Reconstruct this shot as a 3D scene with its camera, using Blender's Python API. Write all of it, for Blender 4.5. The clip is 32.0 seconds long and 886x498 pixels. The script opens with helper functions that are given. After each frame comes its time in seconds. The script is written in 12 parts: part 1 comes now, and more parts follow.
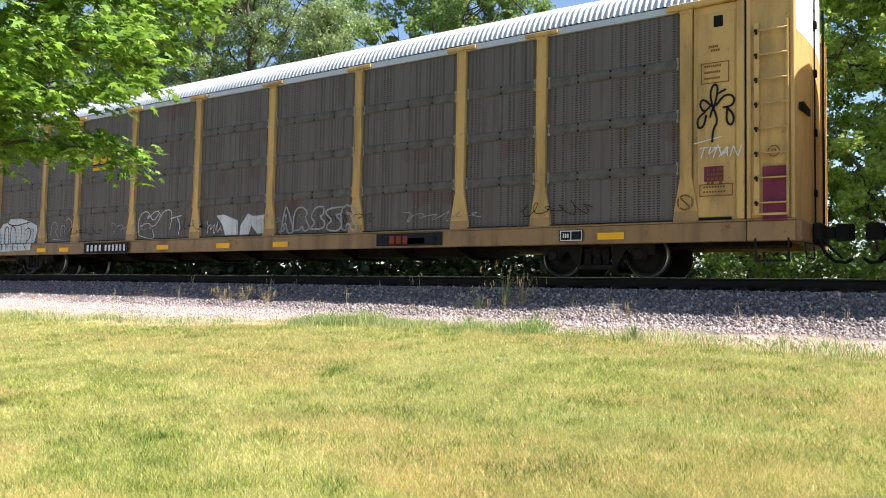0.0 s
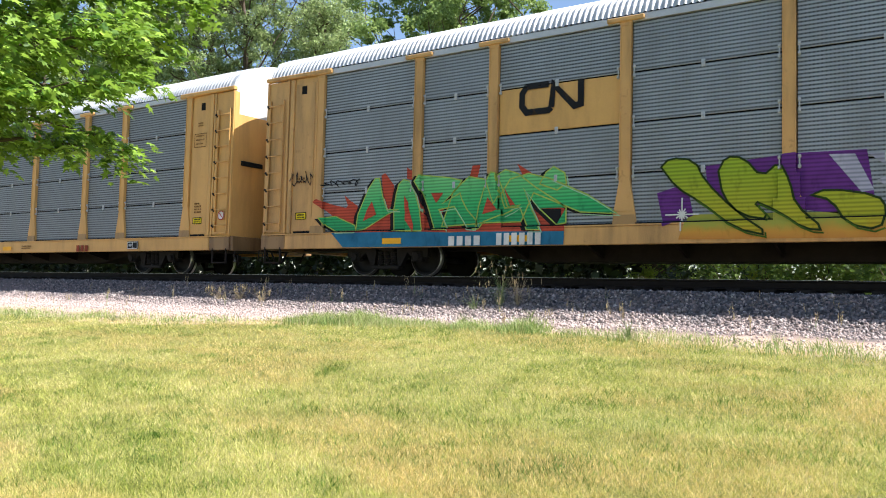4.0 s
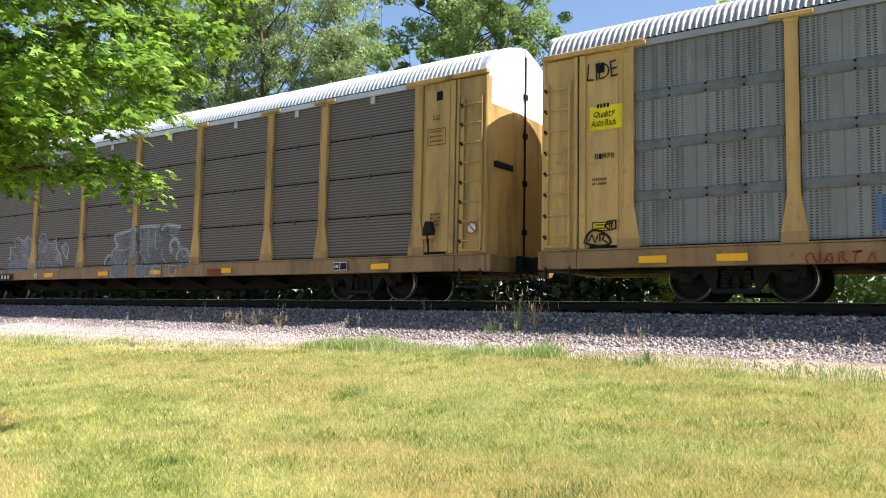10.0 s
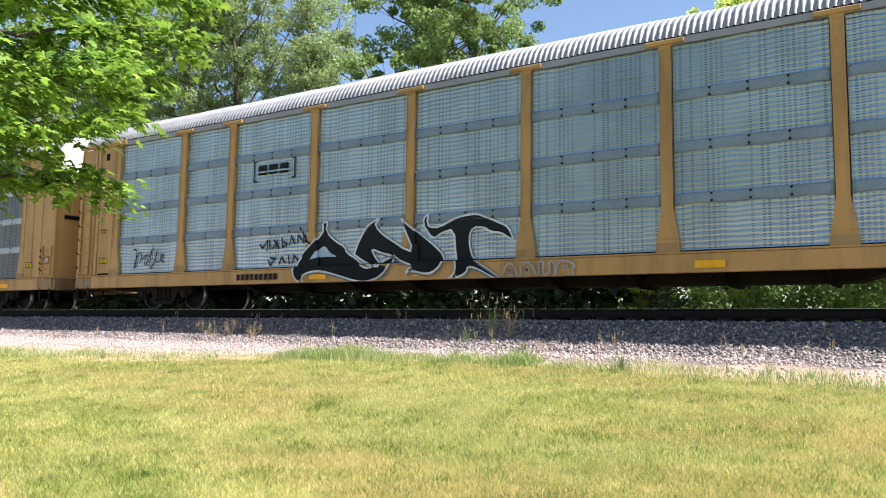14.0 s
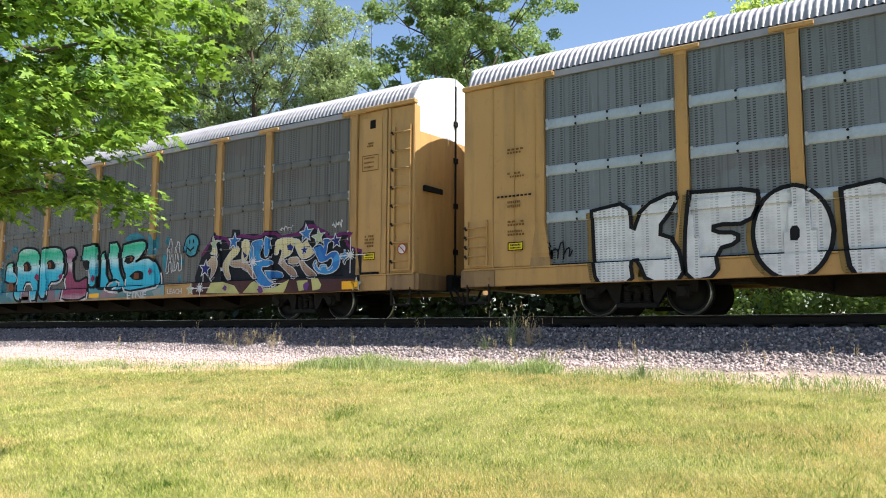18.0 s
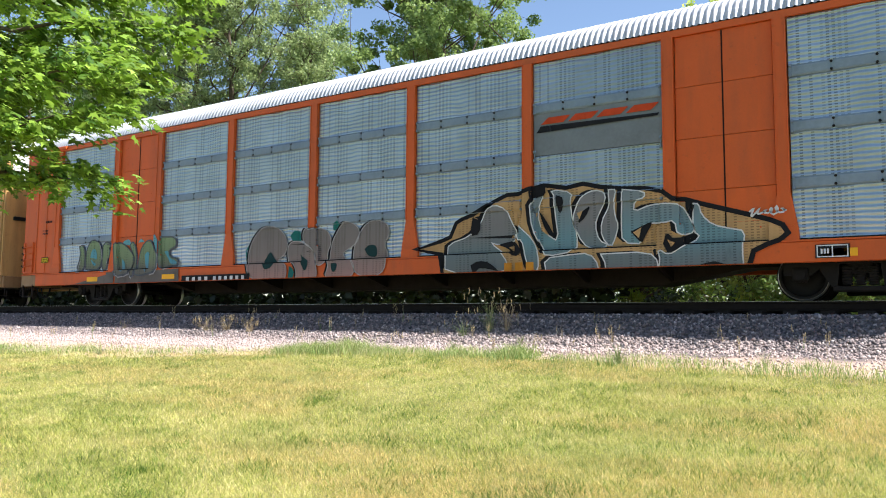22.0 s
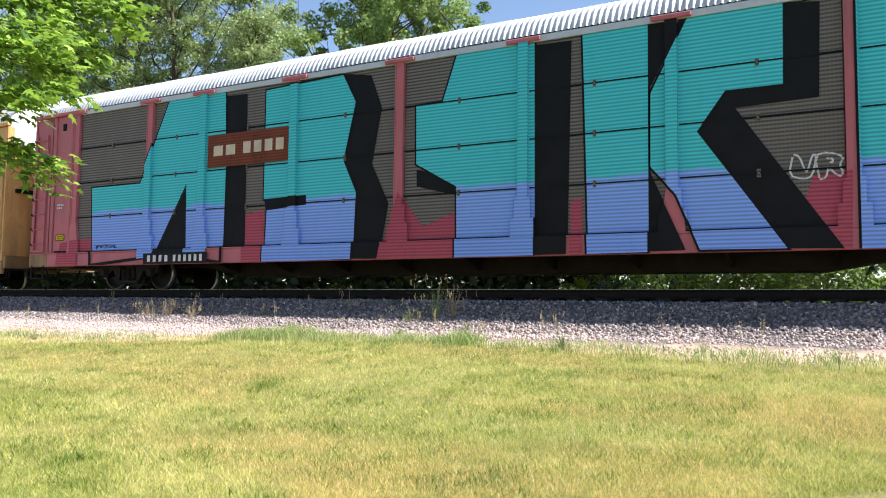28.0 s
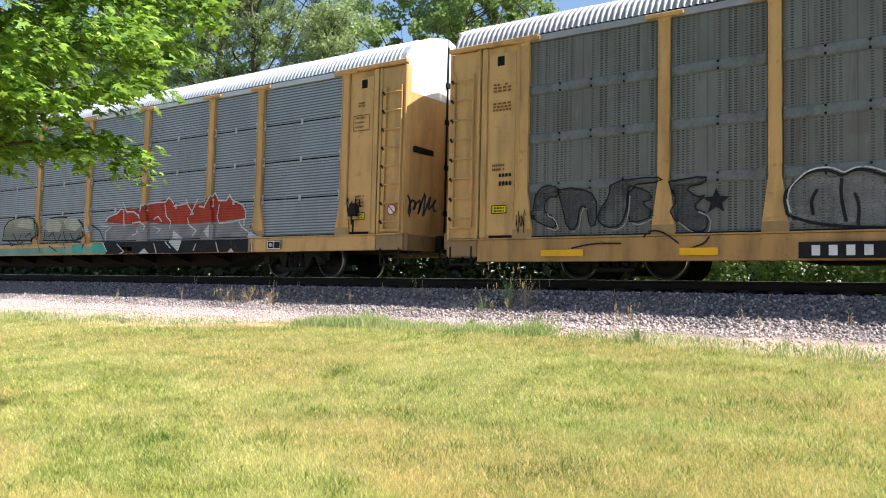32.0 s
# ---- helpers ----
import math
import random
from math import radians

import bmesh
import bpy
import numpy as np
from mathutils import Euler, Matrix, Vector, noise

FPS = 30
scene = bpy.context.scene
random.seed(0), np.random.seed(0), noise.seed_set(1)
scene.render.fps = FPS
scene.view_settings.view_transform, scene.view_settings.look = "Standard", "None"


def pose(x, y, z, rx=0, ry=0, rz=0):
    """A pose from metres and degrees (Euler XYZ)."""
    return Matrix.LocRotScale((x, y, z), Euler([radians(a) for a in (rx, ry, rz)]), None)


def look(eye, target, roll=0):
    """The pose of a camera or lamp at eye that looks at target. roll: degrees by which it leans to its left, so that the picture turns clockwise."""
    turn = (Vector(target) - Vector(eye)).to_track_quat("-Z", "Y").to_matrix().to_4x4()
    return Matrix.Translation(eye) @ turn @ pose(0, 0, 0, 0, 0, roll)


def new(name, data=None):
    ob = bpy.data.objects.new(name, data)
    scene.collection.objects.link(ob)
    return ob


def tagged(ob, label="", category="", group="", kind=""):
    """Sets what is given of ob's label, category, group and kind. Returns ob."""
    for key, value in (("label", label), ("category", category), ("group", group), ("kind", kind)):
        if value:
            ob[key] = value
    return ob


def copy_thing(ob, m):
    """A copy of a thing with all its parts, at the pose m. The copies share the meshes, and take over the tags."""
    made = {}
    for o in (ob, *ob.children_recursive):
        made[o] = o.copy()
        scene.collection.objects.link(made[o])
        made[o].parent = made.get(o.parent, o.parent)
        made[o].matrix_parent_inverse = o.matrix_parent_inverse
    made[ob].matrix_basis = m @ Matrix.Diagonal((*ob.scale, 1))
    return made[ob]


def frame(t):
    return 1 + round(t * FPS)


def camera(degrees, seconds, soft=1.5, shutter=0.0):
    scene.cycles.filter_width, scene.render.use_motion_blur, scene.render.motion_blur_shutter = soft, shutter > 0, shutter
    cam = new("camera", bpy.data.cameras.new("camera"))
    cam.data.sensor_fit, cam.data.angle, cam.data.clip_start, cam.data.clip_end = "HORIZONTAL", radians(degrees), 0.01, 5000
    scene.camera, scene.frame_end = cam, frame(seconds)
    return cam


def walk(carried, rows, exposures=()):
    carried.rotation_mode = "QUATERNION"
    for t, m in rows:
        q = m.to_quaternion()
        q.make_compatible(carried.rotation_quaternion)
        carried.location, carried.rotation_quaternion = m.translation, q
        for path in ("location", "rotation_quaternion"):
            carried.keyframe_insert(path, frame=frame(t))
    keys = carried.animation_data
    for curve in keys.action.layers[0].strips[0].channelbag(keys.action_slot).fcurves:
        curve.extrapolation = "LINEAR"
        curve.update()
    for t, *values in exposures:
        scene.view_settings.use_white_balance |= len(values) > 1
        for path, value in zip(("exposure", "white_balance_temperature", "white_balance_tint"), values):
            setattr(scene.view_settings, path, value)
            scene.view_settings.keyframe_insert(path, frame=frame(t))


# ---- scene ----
EXPOSURE = 1.15
cam = camera(59.2, 32.0, soft=1.0)
# the camera stands in one spot on the lawn and is turned by hand: seconds, yaw, pitch, roll
EYE = (0.0, -15.41, -0.377)
TURNS = [
    (0, 33.54, 3.25, -1.15), (0.5, 33.56, 3.32, -1.34), (1, 33.74, 3.28, -1.52), (1.5, 33.68, 3.14, -1.45),
    (2, 33.64, 3.08, -1.36), (2.5, 33.66, 3.07, -1.04), (4.5, 33.08, 3.28, -1.51), (5, 33.49, 2.81, -1.19),
    (5.5, 33.76, 2.42, -1.32), (6, 33.76, 2.39, -1.09), (6.5, 33.88, 2.59, -1.15), (7, 34.21, 2.73, -1.08),
    (7.5, 34.46, 2.56, -1.10), (8, 34.62, 2.54, -1.13), (8.5, 34.82, 3.01, -0.91), (9, 34.70, 3.90, -0.87),
    (9.5, 34.32, 4.59, -1.10), (10, 34.38, 5.01, -1.14), (10.5, 34.58, 4.92, -0.99), (11, 34.72, 4.43, -1.13),
    (11.5, 34.83, 4.29, -1.48), (12, 34.36, 4.78, -1.53), (12.5, 32.84, 5.08, 0.83), (13, 32.78, 5.17, 0.90),
    (13.5, 32.40, 5.65, -0.65), (14, 32.57, 5.65, -0.70), (14.5, 32.96, 6.22, -1.19), (16.5, 32.07, 5.96, -0.34),
    (17, 32.79, 6.16, -0.08), (17.5, 33.55, 6.34, -0.15), (18, 33.95, 6.26, -0.27), (18.5, 33.94, 6.18, -0.35),
    (19, 33.74, 6.03, -0.30), (19.5, 33.49, 5.86, -0.13), (20, 33.07, 5.62, -0.15), (20.5, 32.87, 5.47, -0.34),
    (21, 32.87, 5.49, -0.70), (21.5, 32.71, 5.47, -0.91), (22, 32.35, 5.24, -0.42), (22.5, 31.76, 4.62, -0.15),
    (23, 31.35, 4.25, 0.27), (23.5, 31.16, 4.24, 0.29), (24, 31.08, 4.36, 0.13), (24.5, 30.96, 4.21, 0.01),
    (25, 30.42, 4.05, -0.47), (25.5, 29.92, 3.88, -0.72), (27.5, 28.37, 3.91, -0.93), (28, 28.43, 4.26, -0.71),
    (28.5, 27.80, 4.65, -1.12), (29, 28.16, 4.46, -1.71), (29.5, 29.05, 4.15, -1.76), (30, 30.05, 4.17, -1.52),
    (30.5, 31.07, 4.31, -1.37), (31, 32.20, 4.16, -1.05), (31.5, 32.90, 3.75, -0.96), (32, 33.74, 3.39, -1.35),
]
walk(cam, [(t, pose(*EYE, 90 + p, r, y)) for t, y, p, r in TURNS], exposures=[(0, EXPOSURE, 6180, 11.5), (32, EXPOSURE, 6180, 11.5)])

# ---- light ----
SUN = Vector((0.75, 0.19, 1.0)).normalized()
world = bpy.data.worlds.new("sky")
scene.world = world
world.use_nodes = True
wn = world.node_tree
sky = wn.nodes.new("ShaderNodeTexSky")
sky.sky_type, sky.sun_disc, sky.dust_density = "NISHITA", False, 0.6
sky.ozone_density = 0.4
sky.sun_elevation, sky.sun_rotation = math.asin(SUN.z), math.atan2(SUN.x, SUN.y)
wn.nodes["Background"].inputs["Strength"].default_value = 0.092
wn.links.new(sky.outputs[0], wn.nodes["Background"].inputs["Color"])
sun = new("sun", bpy.data.lights.new("sun", "SUN"))
sun.data.energy, sun.data.angle, sun.data.color = 5.0, radians(0.53), (1.0, 0.95, 0.87)
sun.matrix_world = look(SUN * 60, (0, 0, 0))

# ---- mesh helpers ----
class Shape:
    """Collects faces of one mesh."""

    def __init__(self):
        self.v, self.f, self.m, self.s = [], [], [], []

    def add(self, verts, faces, slot=0, smooth=False):
        n = len(self.v)
        self.v += [tuple(p) for p in verts]
        self.f += [tuple(n + i for i in f) for f in faces]
        self.m += [slot] * len(faces)
        self.s += [smooth] * len(faces)
        return self

    def box(self, x0, x1, y0, y1, z0, z1, slot=0, c=0.0):
        """A box; c cuts its long edges."""
        if c <= 0:
            v = [(x, y, z) for x in (x0, x1) for y in (y0, y1) for z in (z0, z1)]
            return self.add(v, [(0, 1, 3, 2), (4, 6, 7, 5), (0, 4, 5, 1), (2, 3, 7, 6), (0, 2, 6, 4), (1, 5, 7, 3)], slot)
        lo, hi, v, f = (x0, y0, z0), (x1, y1, z1), [], []
        bm = bmesh.new()
        bmesh.ops.create_cube(bm, size=1.0)
        for p in bm.verts:
            p.co = [lo[i] if p.co[i] < 0 else hi[i] for i in range(3)]
        bmesh.ops.bevel(bm, geom=bm.edges[:], offset=c, segments=1, affect="EDGES")
        bm.verts.index_update()
        v, f = [p.co[:] for p in bm.verts], [[p.index for p in q.verts] for q in bm.faces]
        bm.free()
        return self.add(v, f, slot)

    def prism(self, outline, axis, a, b, slot=0):
        """A flat outline drawn out along an axis from a to b. The outline's two values are the other axes in order."""
        n, v = len(outline), []
        for d in (a, b):
            for p, q in outline:
                v.append({"x": (d, p, q), "y": (p, d, q), "z": (p, q, d)}[axis])
        f = [tuple(range(n)), tuple(range(2 * n - 1, n - 1, -1))]
        f += [(i, i + n, (i + 1) % n + n, (i + 1) % n) for i in range(n)]
        return self.add(v, f, slot)

    def tube(self, p0, p1, r, n=8, slot=0, r1=None, caps=True):
        p0, p1 = Vector(p0), Vector(p1)
        d = (p1 - p0).normalized()
        a = d.orthogonal().normalized()
        b = d.cross(a)
        v = []
        for p, q in ((p0, r), (p1, r if r1 is None else r1)):
            v += [p + (a * math.cos(k * math.tau / n) + b * math.sin(k * math.tau / n)) * q for k in range(n)]
        self.add(v, [(k, (k + 1) % n, (k + 1) % n + n, k + n) for k in range(n)], slot, True)
        if caps:
            m = len(self.v) - 2 * n
            self.f += [tuple(m + k for k in range(n - 1, -1, -1)), tuple(m + n + k for k in range(n))]
            self.m += [slot] * 2
            self.s += [False] * 2
        return self

    def lathe(self, rings, y0=0.0, n=28, slot=0):
        """Rings (radius, y) turned about the y axis."""
        v = []
        for r, y in rings:
            v += [(r * math.cos(k * math.tau / n), y0 + y, r * math.sin(k * math.tau / n)) for k in range(n)]
        f = [(i * n + k, i * n + (k + 1) % n, (i + 1) * n + (k + 1) % n, (i + 1) * n + k) for i in range(len(rings) - 1) for k in range(n)]
        return self.add(v, f, slot, True)

    def mesh(self, name, *materials):
        me = bpy.data.meshes.new(name)
        me.from_pydata(self.v, [], self.f)
        for m in materials:
            me.materials.append(m)
        me.polygons.foreach_set("material_index", self.m)
        me.polygons.foreach_set("use_smooth", self.s)
        me.update()
        return me


def part(name, shape, material, parent=None, label="", at=None):
    """One mesh object; shape is a Shape or a mesh that is shared. material: one, or several for its slots."""
    mats = material if isinstance(material, (list, tuple)) else [material]
    me = shape.mesh(name, *mats) if isinstance(shape, Shape) else shape
    ob = new(name, me)
    for slot, m in zip(ob.material_slots, mats):
        if slot.material != m:
            slot.link = "OBJECT"
            slot.material = m
    ob.parent = parent
    if at is not None:
        ob.matrix_basis = at
    if label:
        tagged(ob, label)
    return ob


def empty(name, at=None):
    ob = new(name)
    ob.empty_display_size = 0.3
    if at is not None:
        ob.matrix_basis = at
    return ob


def raw_mesh(name, verts, faces, *materials, smooth=False):
    """A large mesh from arrays: faces all of one size."""
    me = bpy.data.meshes.new(name)
    verts, faces = np.asarray(verts, dtype=np.float32), np.asarray(faces, dtype=np.int32)
    me.vertices.add(len(verts))
    me.vertices.foreach_set("co", verts.ravel())
    me.loops.add(faces.size)
    me.loops.foreach_set("vertex_index", faces.ravel())
    me.polygons.add(len(faces))
    me.polygons.foreach_set("loop_start", np.arange(0, faces.size, faces.shape[1], dtype=np.int32))
    for m in materials:
        me.materials.append(m)
    if smooth:
        me.polygons.foreach_set("use_smooth", np.ones(len(faces), dtype=bool))
    me.update(calc_edges=True)
    return me


# ---- materials ----
class Mat:
    """A small builder of node materials."""

    def __init__(self, name, rough=0.6, metal=0.0, spec=0.5):
        self.m = bpy.data.materials.new(name)
        self.m.use_nodes = True
        self.t = self.m.node_tree
        self.b = self.t.nodes["Principled BSDF"]
        self.b.inputs["Roughness"].default_value = rough
        self.b.inputs["Metallic"].default_value = metal
        self.b.inputs["Specular IOR Level"].default_value = spec
        self.shuffle = False

    def n(self, kind, **sets):
        nd = self.t.nodes.new("ShaderNode" + kind)
        for k, v in sets.items():
            if k.startswith("i_"):
                k = k[2:].replace("_", " ")
                k = int(k) if k.isdigit() else k
                if isinstance(v, bpy.types.NodeSocket):
                    self.t.links.new(v, nd.inputs[k])
                else:
                    nd.inputs[k].default_value = v
            elif k == "operation":
                nd.operation = v
            elif k == "data_type":
                nd.data_type = v
            elif k == "blend_type":
                nd.blend_type = v
        return nd

    def co(self, scale=(1, 1, 1), world=False):
        c = self.n("NewGeometry").outputs["Position"] if world else self.n("TexCoord").outputs["Object"]
        return self.n("Mapping", i_Vector=c, i_Scale=scale).outputs[0]

    def noise(self, scale, detail=3.0, rough=0.55, vec=None, dist=0.0):
        vec = vec if vec is not None else self.co()
        if self.shuffle:
            r = self.math("MULTIPLY", self.n("ObjectInfo").outputs["Random"], 60.0)
            vec = self.n("VectorMath", operation="ADD", i_0=vec, i_1=self.n("CombineXYZ", i_X=r, i_Y=0.0, i_Z=r).outputs[0]).outputs[0]
        return self.n("TexNoise", i_Vector=vec, i_Scale=scale, i_Detail=detail, i_Roughness=rough, i_Distortion=dist).outputs["Fac"]

    def ramp(self, fac, *stops):
        nd = self.n("ValToRGB", i_Fac=fac)
        e = nd.color_ramp.elements
        while len(e) < len(stops):
            e.new(0.5)
        for q, (p, c) in zip(e, stops):
            q.position = p
            q.color = (*c, 1) if isinstance(c, (tuple, list)) else (c, c, c, 1)
        return nd.outputs["Color"]

    def mix(self, fac, a, b, how="MIX"):
        nd = self.n("Mix", data_type="RGBA", blend_type=how)
        for k, v in ((0, fac), (6, a), (7, b)):
            if isinstance(v, bpy.types.NodeSocket):
                self.t.links.new(v, nd.inputs[k])
            else:
                nd.inputs[k].default_value = (*v, 1) if isinstance(v, (tuple, list)) else v
        return nd.outputs[2]

    def math(self, op, a, b=0.0):
        return self.n("Math", operation=op, i_0=a, i_1=b).outputs[0]

    def axis(self, name, vec=None):
        return self.n("SeparateXYZ", i_Vector=vec if vec is not None else self.co()).outputs[name]

    def color(self, c):
        if isinstance(c, bpy.types.NodeSocket):
            self.t.links.new(c, self.b.inputs["Base Color"])
        else:
            self.b.inputs["Base Color"].default_value = (*c, 1)
        return self

    def rough(self, v):
        self.t.links.new(v, self.b.inputs["Roughness"])
        return self

    def bump(self, h, strength=0.4, dist=0.01):
        nd = self.n("Bump", i_Height=h, i_Strength=strength, i_Distance=dist)
        self.t.links.new(nd.outputs[0], self.b.inputs["Normal"])
        return self


def scaled(c, k):
    return tuple(min(1.0, max(0.0, x * k)) for x in c)


def paint(name, base, dirt=(0.10, 0.065, 0.035), amount=0.5, rust=0.25, rough=0.55):
    """Weathered railcar enamel: streaks that run down, rust blooms, fine grain."""
    k = Mat(name, rough, 0.0, 0.3)
    k.shuffle = True
    v = k.co()
    streak = k.noise(2.4, 5, 0.6, k.co((1.0, 1.0, 0.16)))
    blotch = k.noise(0.9, 4, 0.6, v)
    fine = k.noise(38, 3, 0.6, v)
    c = k.mix(k.ramp(blotch, (0.35, 0.0), (0.75, 0.55)), base, scaled(base, 0.78))
    c = k.mix(k.math("MULTIPLY", k.ramp(streak, (0.46, 0.0), (0.70, 1.0)), amount), c, dirt)
    c = k.mix(k.math("MULTIPLY", k.ramp(k.noise(5.5, 6, 0.7, v), (0.60, 0.0), (0.70, 1.0)), rust), c, (0.14, 0.05, 0.02))
    c = k.mix(k.ramp(fine, (0.3, 0.0), (0.8, 0.22)), c, scaled(base, 1.25))
    k.color(c).bump(fine, 0.12, 0.004)
    return k.m


def sheet_lines(name, base, dark, dirt, amount=0.45, metal=0.0):
    """Perforated sheet pressed in fine level ribs, with rows of small holes."""
    k = Mat(name, 0.6, metal, 0.25)
    k.shuffle = True
    v = k.co()
    x, z = k.axis("X", v), k.axis("Z", v)
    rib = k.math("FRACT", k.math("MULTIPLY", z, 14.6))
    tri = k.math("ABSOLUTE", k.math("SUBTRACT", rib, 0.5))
    hole = k.math("LESS_THAN", k.math("FRACT", k.math("MULTIPLY", x, 16.0)), 0.42)
    row = k.math("LESS_THAN", tri, 0.2)
    slot = k.math("MULTIPLY", hole, row)
    # shade in the rib creases is put into the colour
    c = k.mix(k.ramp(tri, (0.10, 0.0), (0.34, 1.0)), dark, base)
    c = k.mix(k.math("MULTIPLY", slot, 0.7), c, scaled(dark, 0.25))
    rnd = k.n("ObjectInfo").outputs["Random"]
    c = k.mix(k.math("MULTIPLY", rnd, 0.3), c, scaled(base, 0.66))
    soot = k.ramp(k.noise(1.3, 5, 0.65, k.co((1, 1, 0.35))), (0.42, 0.0), (0.7, 1.0))
    c = k.mix(k.math("MULTIPLY", soot, amount), c, dirt)
    c = k.mix(k.ramp(k.noise(30, 2, 0.5, v), (0.35, 0.0), (0.8, 0.25)), c, scaled(base, 0.6))
    k.color(c).bump(tri, 0.5, 0.012)
    return k.m


def slot_mask(k, x, z):
    """Stacked level slots that stand in uneven groups of columns: 1 where the sheet is cut."""
    at = k.math("MULTIPLY", x, 11.0)
    pick = k.n("TexWhiteNoise")
    pick.noise_dimensions = "1D"
    k.t.links.new(k.math("FLOOR", at), pick.inputs["W"])
    col = k.math("LESS_THAN", k.math("FRACT", at), 0.55)
    dash = k.math("LESS_THAN", k.math("FRACT", k.math("MULTIPLY", z, 21.0)), 0.46)
    strength = k.ramp(pick.outputs["Value"], (0.32, 0.06), (0.45, 0.38), (0.70, 0.80))
    return k.math("MULTIPLY", k.math("MULTIPLY", col, dash), strength)


def sheet_slots(name, base, dark, dirt, amount=0.45, metal=0.0, rust=0.35):
    """Sheet punched with level slots in columns, folded upright, with soot, rust blooms and pale scuffs."""
    k = Mat(name, 0.6, metal, 0.25)
    k.shuffle = True
    v = k.co()
    x, z = k.axis("X", v), k.axis("Z", v)
    slot = slot_mask(k, x, z)
    fold = k.math("ABSOLUTE", k.math("SUBTRACT", k.math("FRACT", k.math("MULTIPLY", x, 2.75)), 0.5))
    # a darker line along each fold colours in its shade
    c = k.mix(k.ramp(fold, (0.0, 0.0), (0.06, 1.0)), scaled(base, 0.6), base)
    tone = k.n("ObjectInfo").outputs["Random"]
    c = k.mix(k.math("MULTIPLY", tone, 0.30), c, scaled(base, 0.68))
    # thin dark runs and soot that follow the folds down
    runs = k.ramp(k.noise(7.0, 3, 0.6, k.co((1, 1, 0.05))), (0.55, 0.0), (0.66, 1.0))
    c = k.mix(k.math("MULTIPLY", runs, 0.40), c, scaled(dirt, 0.6))
    soot = k.ramp(k.noise(1.1, 5, 0.65, k.co((1, 1, 0.4))), (0.40, 0.0), (0.7, 1.0))
    c = k.mix(k.math("MULTIPLY", soot, amount), c, dirt)
    # rust blooms that hang from the head of some sheets
    head = k.math("ADD", z, k.math("MULTIPLY", k.noise(2.2, 5, 0.65, k.co((1, 1, 0.3))), 0.9))
    bloom = k.math("MULTIPLY", k.ramp(head, (0.95, 0.0), (1.45, 1.0)), k.ramp(k.noise(1.3, 3, 0.6, k.co((1, 1, 0.1))), (0.48, 0.0), (0.72, 1.0)))
    c = k.mix(k.math("MULTIPLY", k.math("MULTIPLY", bloom, k.ramp(tone, (0.4, 0.0), (0.6, 1.0))), rust), c, (0.10, 0.04, 0.025))
    pale = k.math("MULTIPLY", k.ramp(k.noise(2.3, 5, 0.7, k.co((2.2, 1, 0.35))), (0.58, 0.0), (0.72, 1.0)), 0.45)
    c = k.mix(pale, c, scaled(base, 1.45))
    c = k.mix(k.ramp(k.noise(34, 2, 0.5, v), (0.35, 0.0), (0.8, 0.22)), c, scaled(base, 0.6))
    c = k.mix(slot, c, scaled(dark, 0.4))
    k.color(c).bump(k.math("SUBTRACT", k.math("MULTIPLY", fold, 0.5), slot), 0.35, 0.012)
    return k.m


def sheet_weave(name, base, dark, dirt, amount=0.3, metal=0.0):
    """Bright galvanised sheet rolled in shallow level ripples, punched with columns of small slots."""
    k = Mat(name, 0.30, metal)
    k.shuffle = True
    v = k.co()
    x, z = k.axis("X", v), k.axis("Z", v)
    wob = k.math("MULTIPLY", k.math("SUBTRACT", k.noise(1.6, 2, 0.5, v), 0.5), 0.12)
    ripple = k.math("SINE", k.math("MULTIPLY", k.math("ADD", z, wob), 70.0))
    slot = k.math("MULTIPLY", slot_mask(k, x, z), 0.8)
    c = k.mix(k.ramp(k.noise(1.0, 3, 0.5, v), (0.4, 0.0), (0.65, 0.6)), base, scaled(base, 0.72))
    rnd = k.n("ObjectInfo").outputs["Random"]
    c = k.mix(k.math("MULTIPLY", rnd, 0.3), c, scaled(base, 0.66))
    soot = k.ramp(k.noise(1.2, 5, 0.65, k.co((1, 1, 0.3))), (0.45, 0.0), (0.72, 1.0))
    c = k.mix(k.math("MULTIPLY", soot, amount), c, dirt)
    c = k.mix(slot, c, scaled(dark, 0.5))
    k.color(c).bump(ripple, 0.55, 0.012)
    k.t.links.new(k.math("MULTIPLY", k.math("SUBTRACT", 1.0, slot), metal), k.b.inputs["Metallic"])
    return k.m


def plain(name, base, rough=0.6, metal=0.0, vary=0.35, scale=6.0, bump=0.1, spec=0.15):
    k = Mat(name, rough, metal, spec)
    v = k.co()
    a, b = k.noise(scale, 5, 0.6, v), k.noise(scale * 9, 2, 0.5, v)
    c = k.mix(k.ramp(a, (0.35, 0.0), (0.7, 1.0)), base, scaled(base, 1 - vary))
    c = k.mix(k.ramp(b, (0.4, 0.0), (0.8, 0.3)), c, scaled(base, 1 + vary))
    k.color(c).bump(b, bump, 0.004)
    return k.m


def leaf_material(name, base, pale, through_amount=0.45, bias=1.0):
    k = Mat(name, 0.5, 0.0, 0.35)
    g = k.n("NewGeometry").outputs["Random Per Island"]
    c = k.mix(k.math("POWER", g, bias), base, pale)
    k.color(c)
    tr = k.n("BsdfTranslucent", i_Color=k.mix(0.5, c, scaled(pale, 1.5)))
    mx = k.n("MixShader", i_0=through_amount)
    k.t.links.new(k.b.outputs[0], mx.inputs[1])
    k.t.links.new(tr.outputs[0], mx.inputs[2])
    k.t.links.new(mx.outputs[0], k.t.nodes["Material Output"].inputs["Surface"])
    return k.m


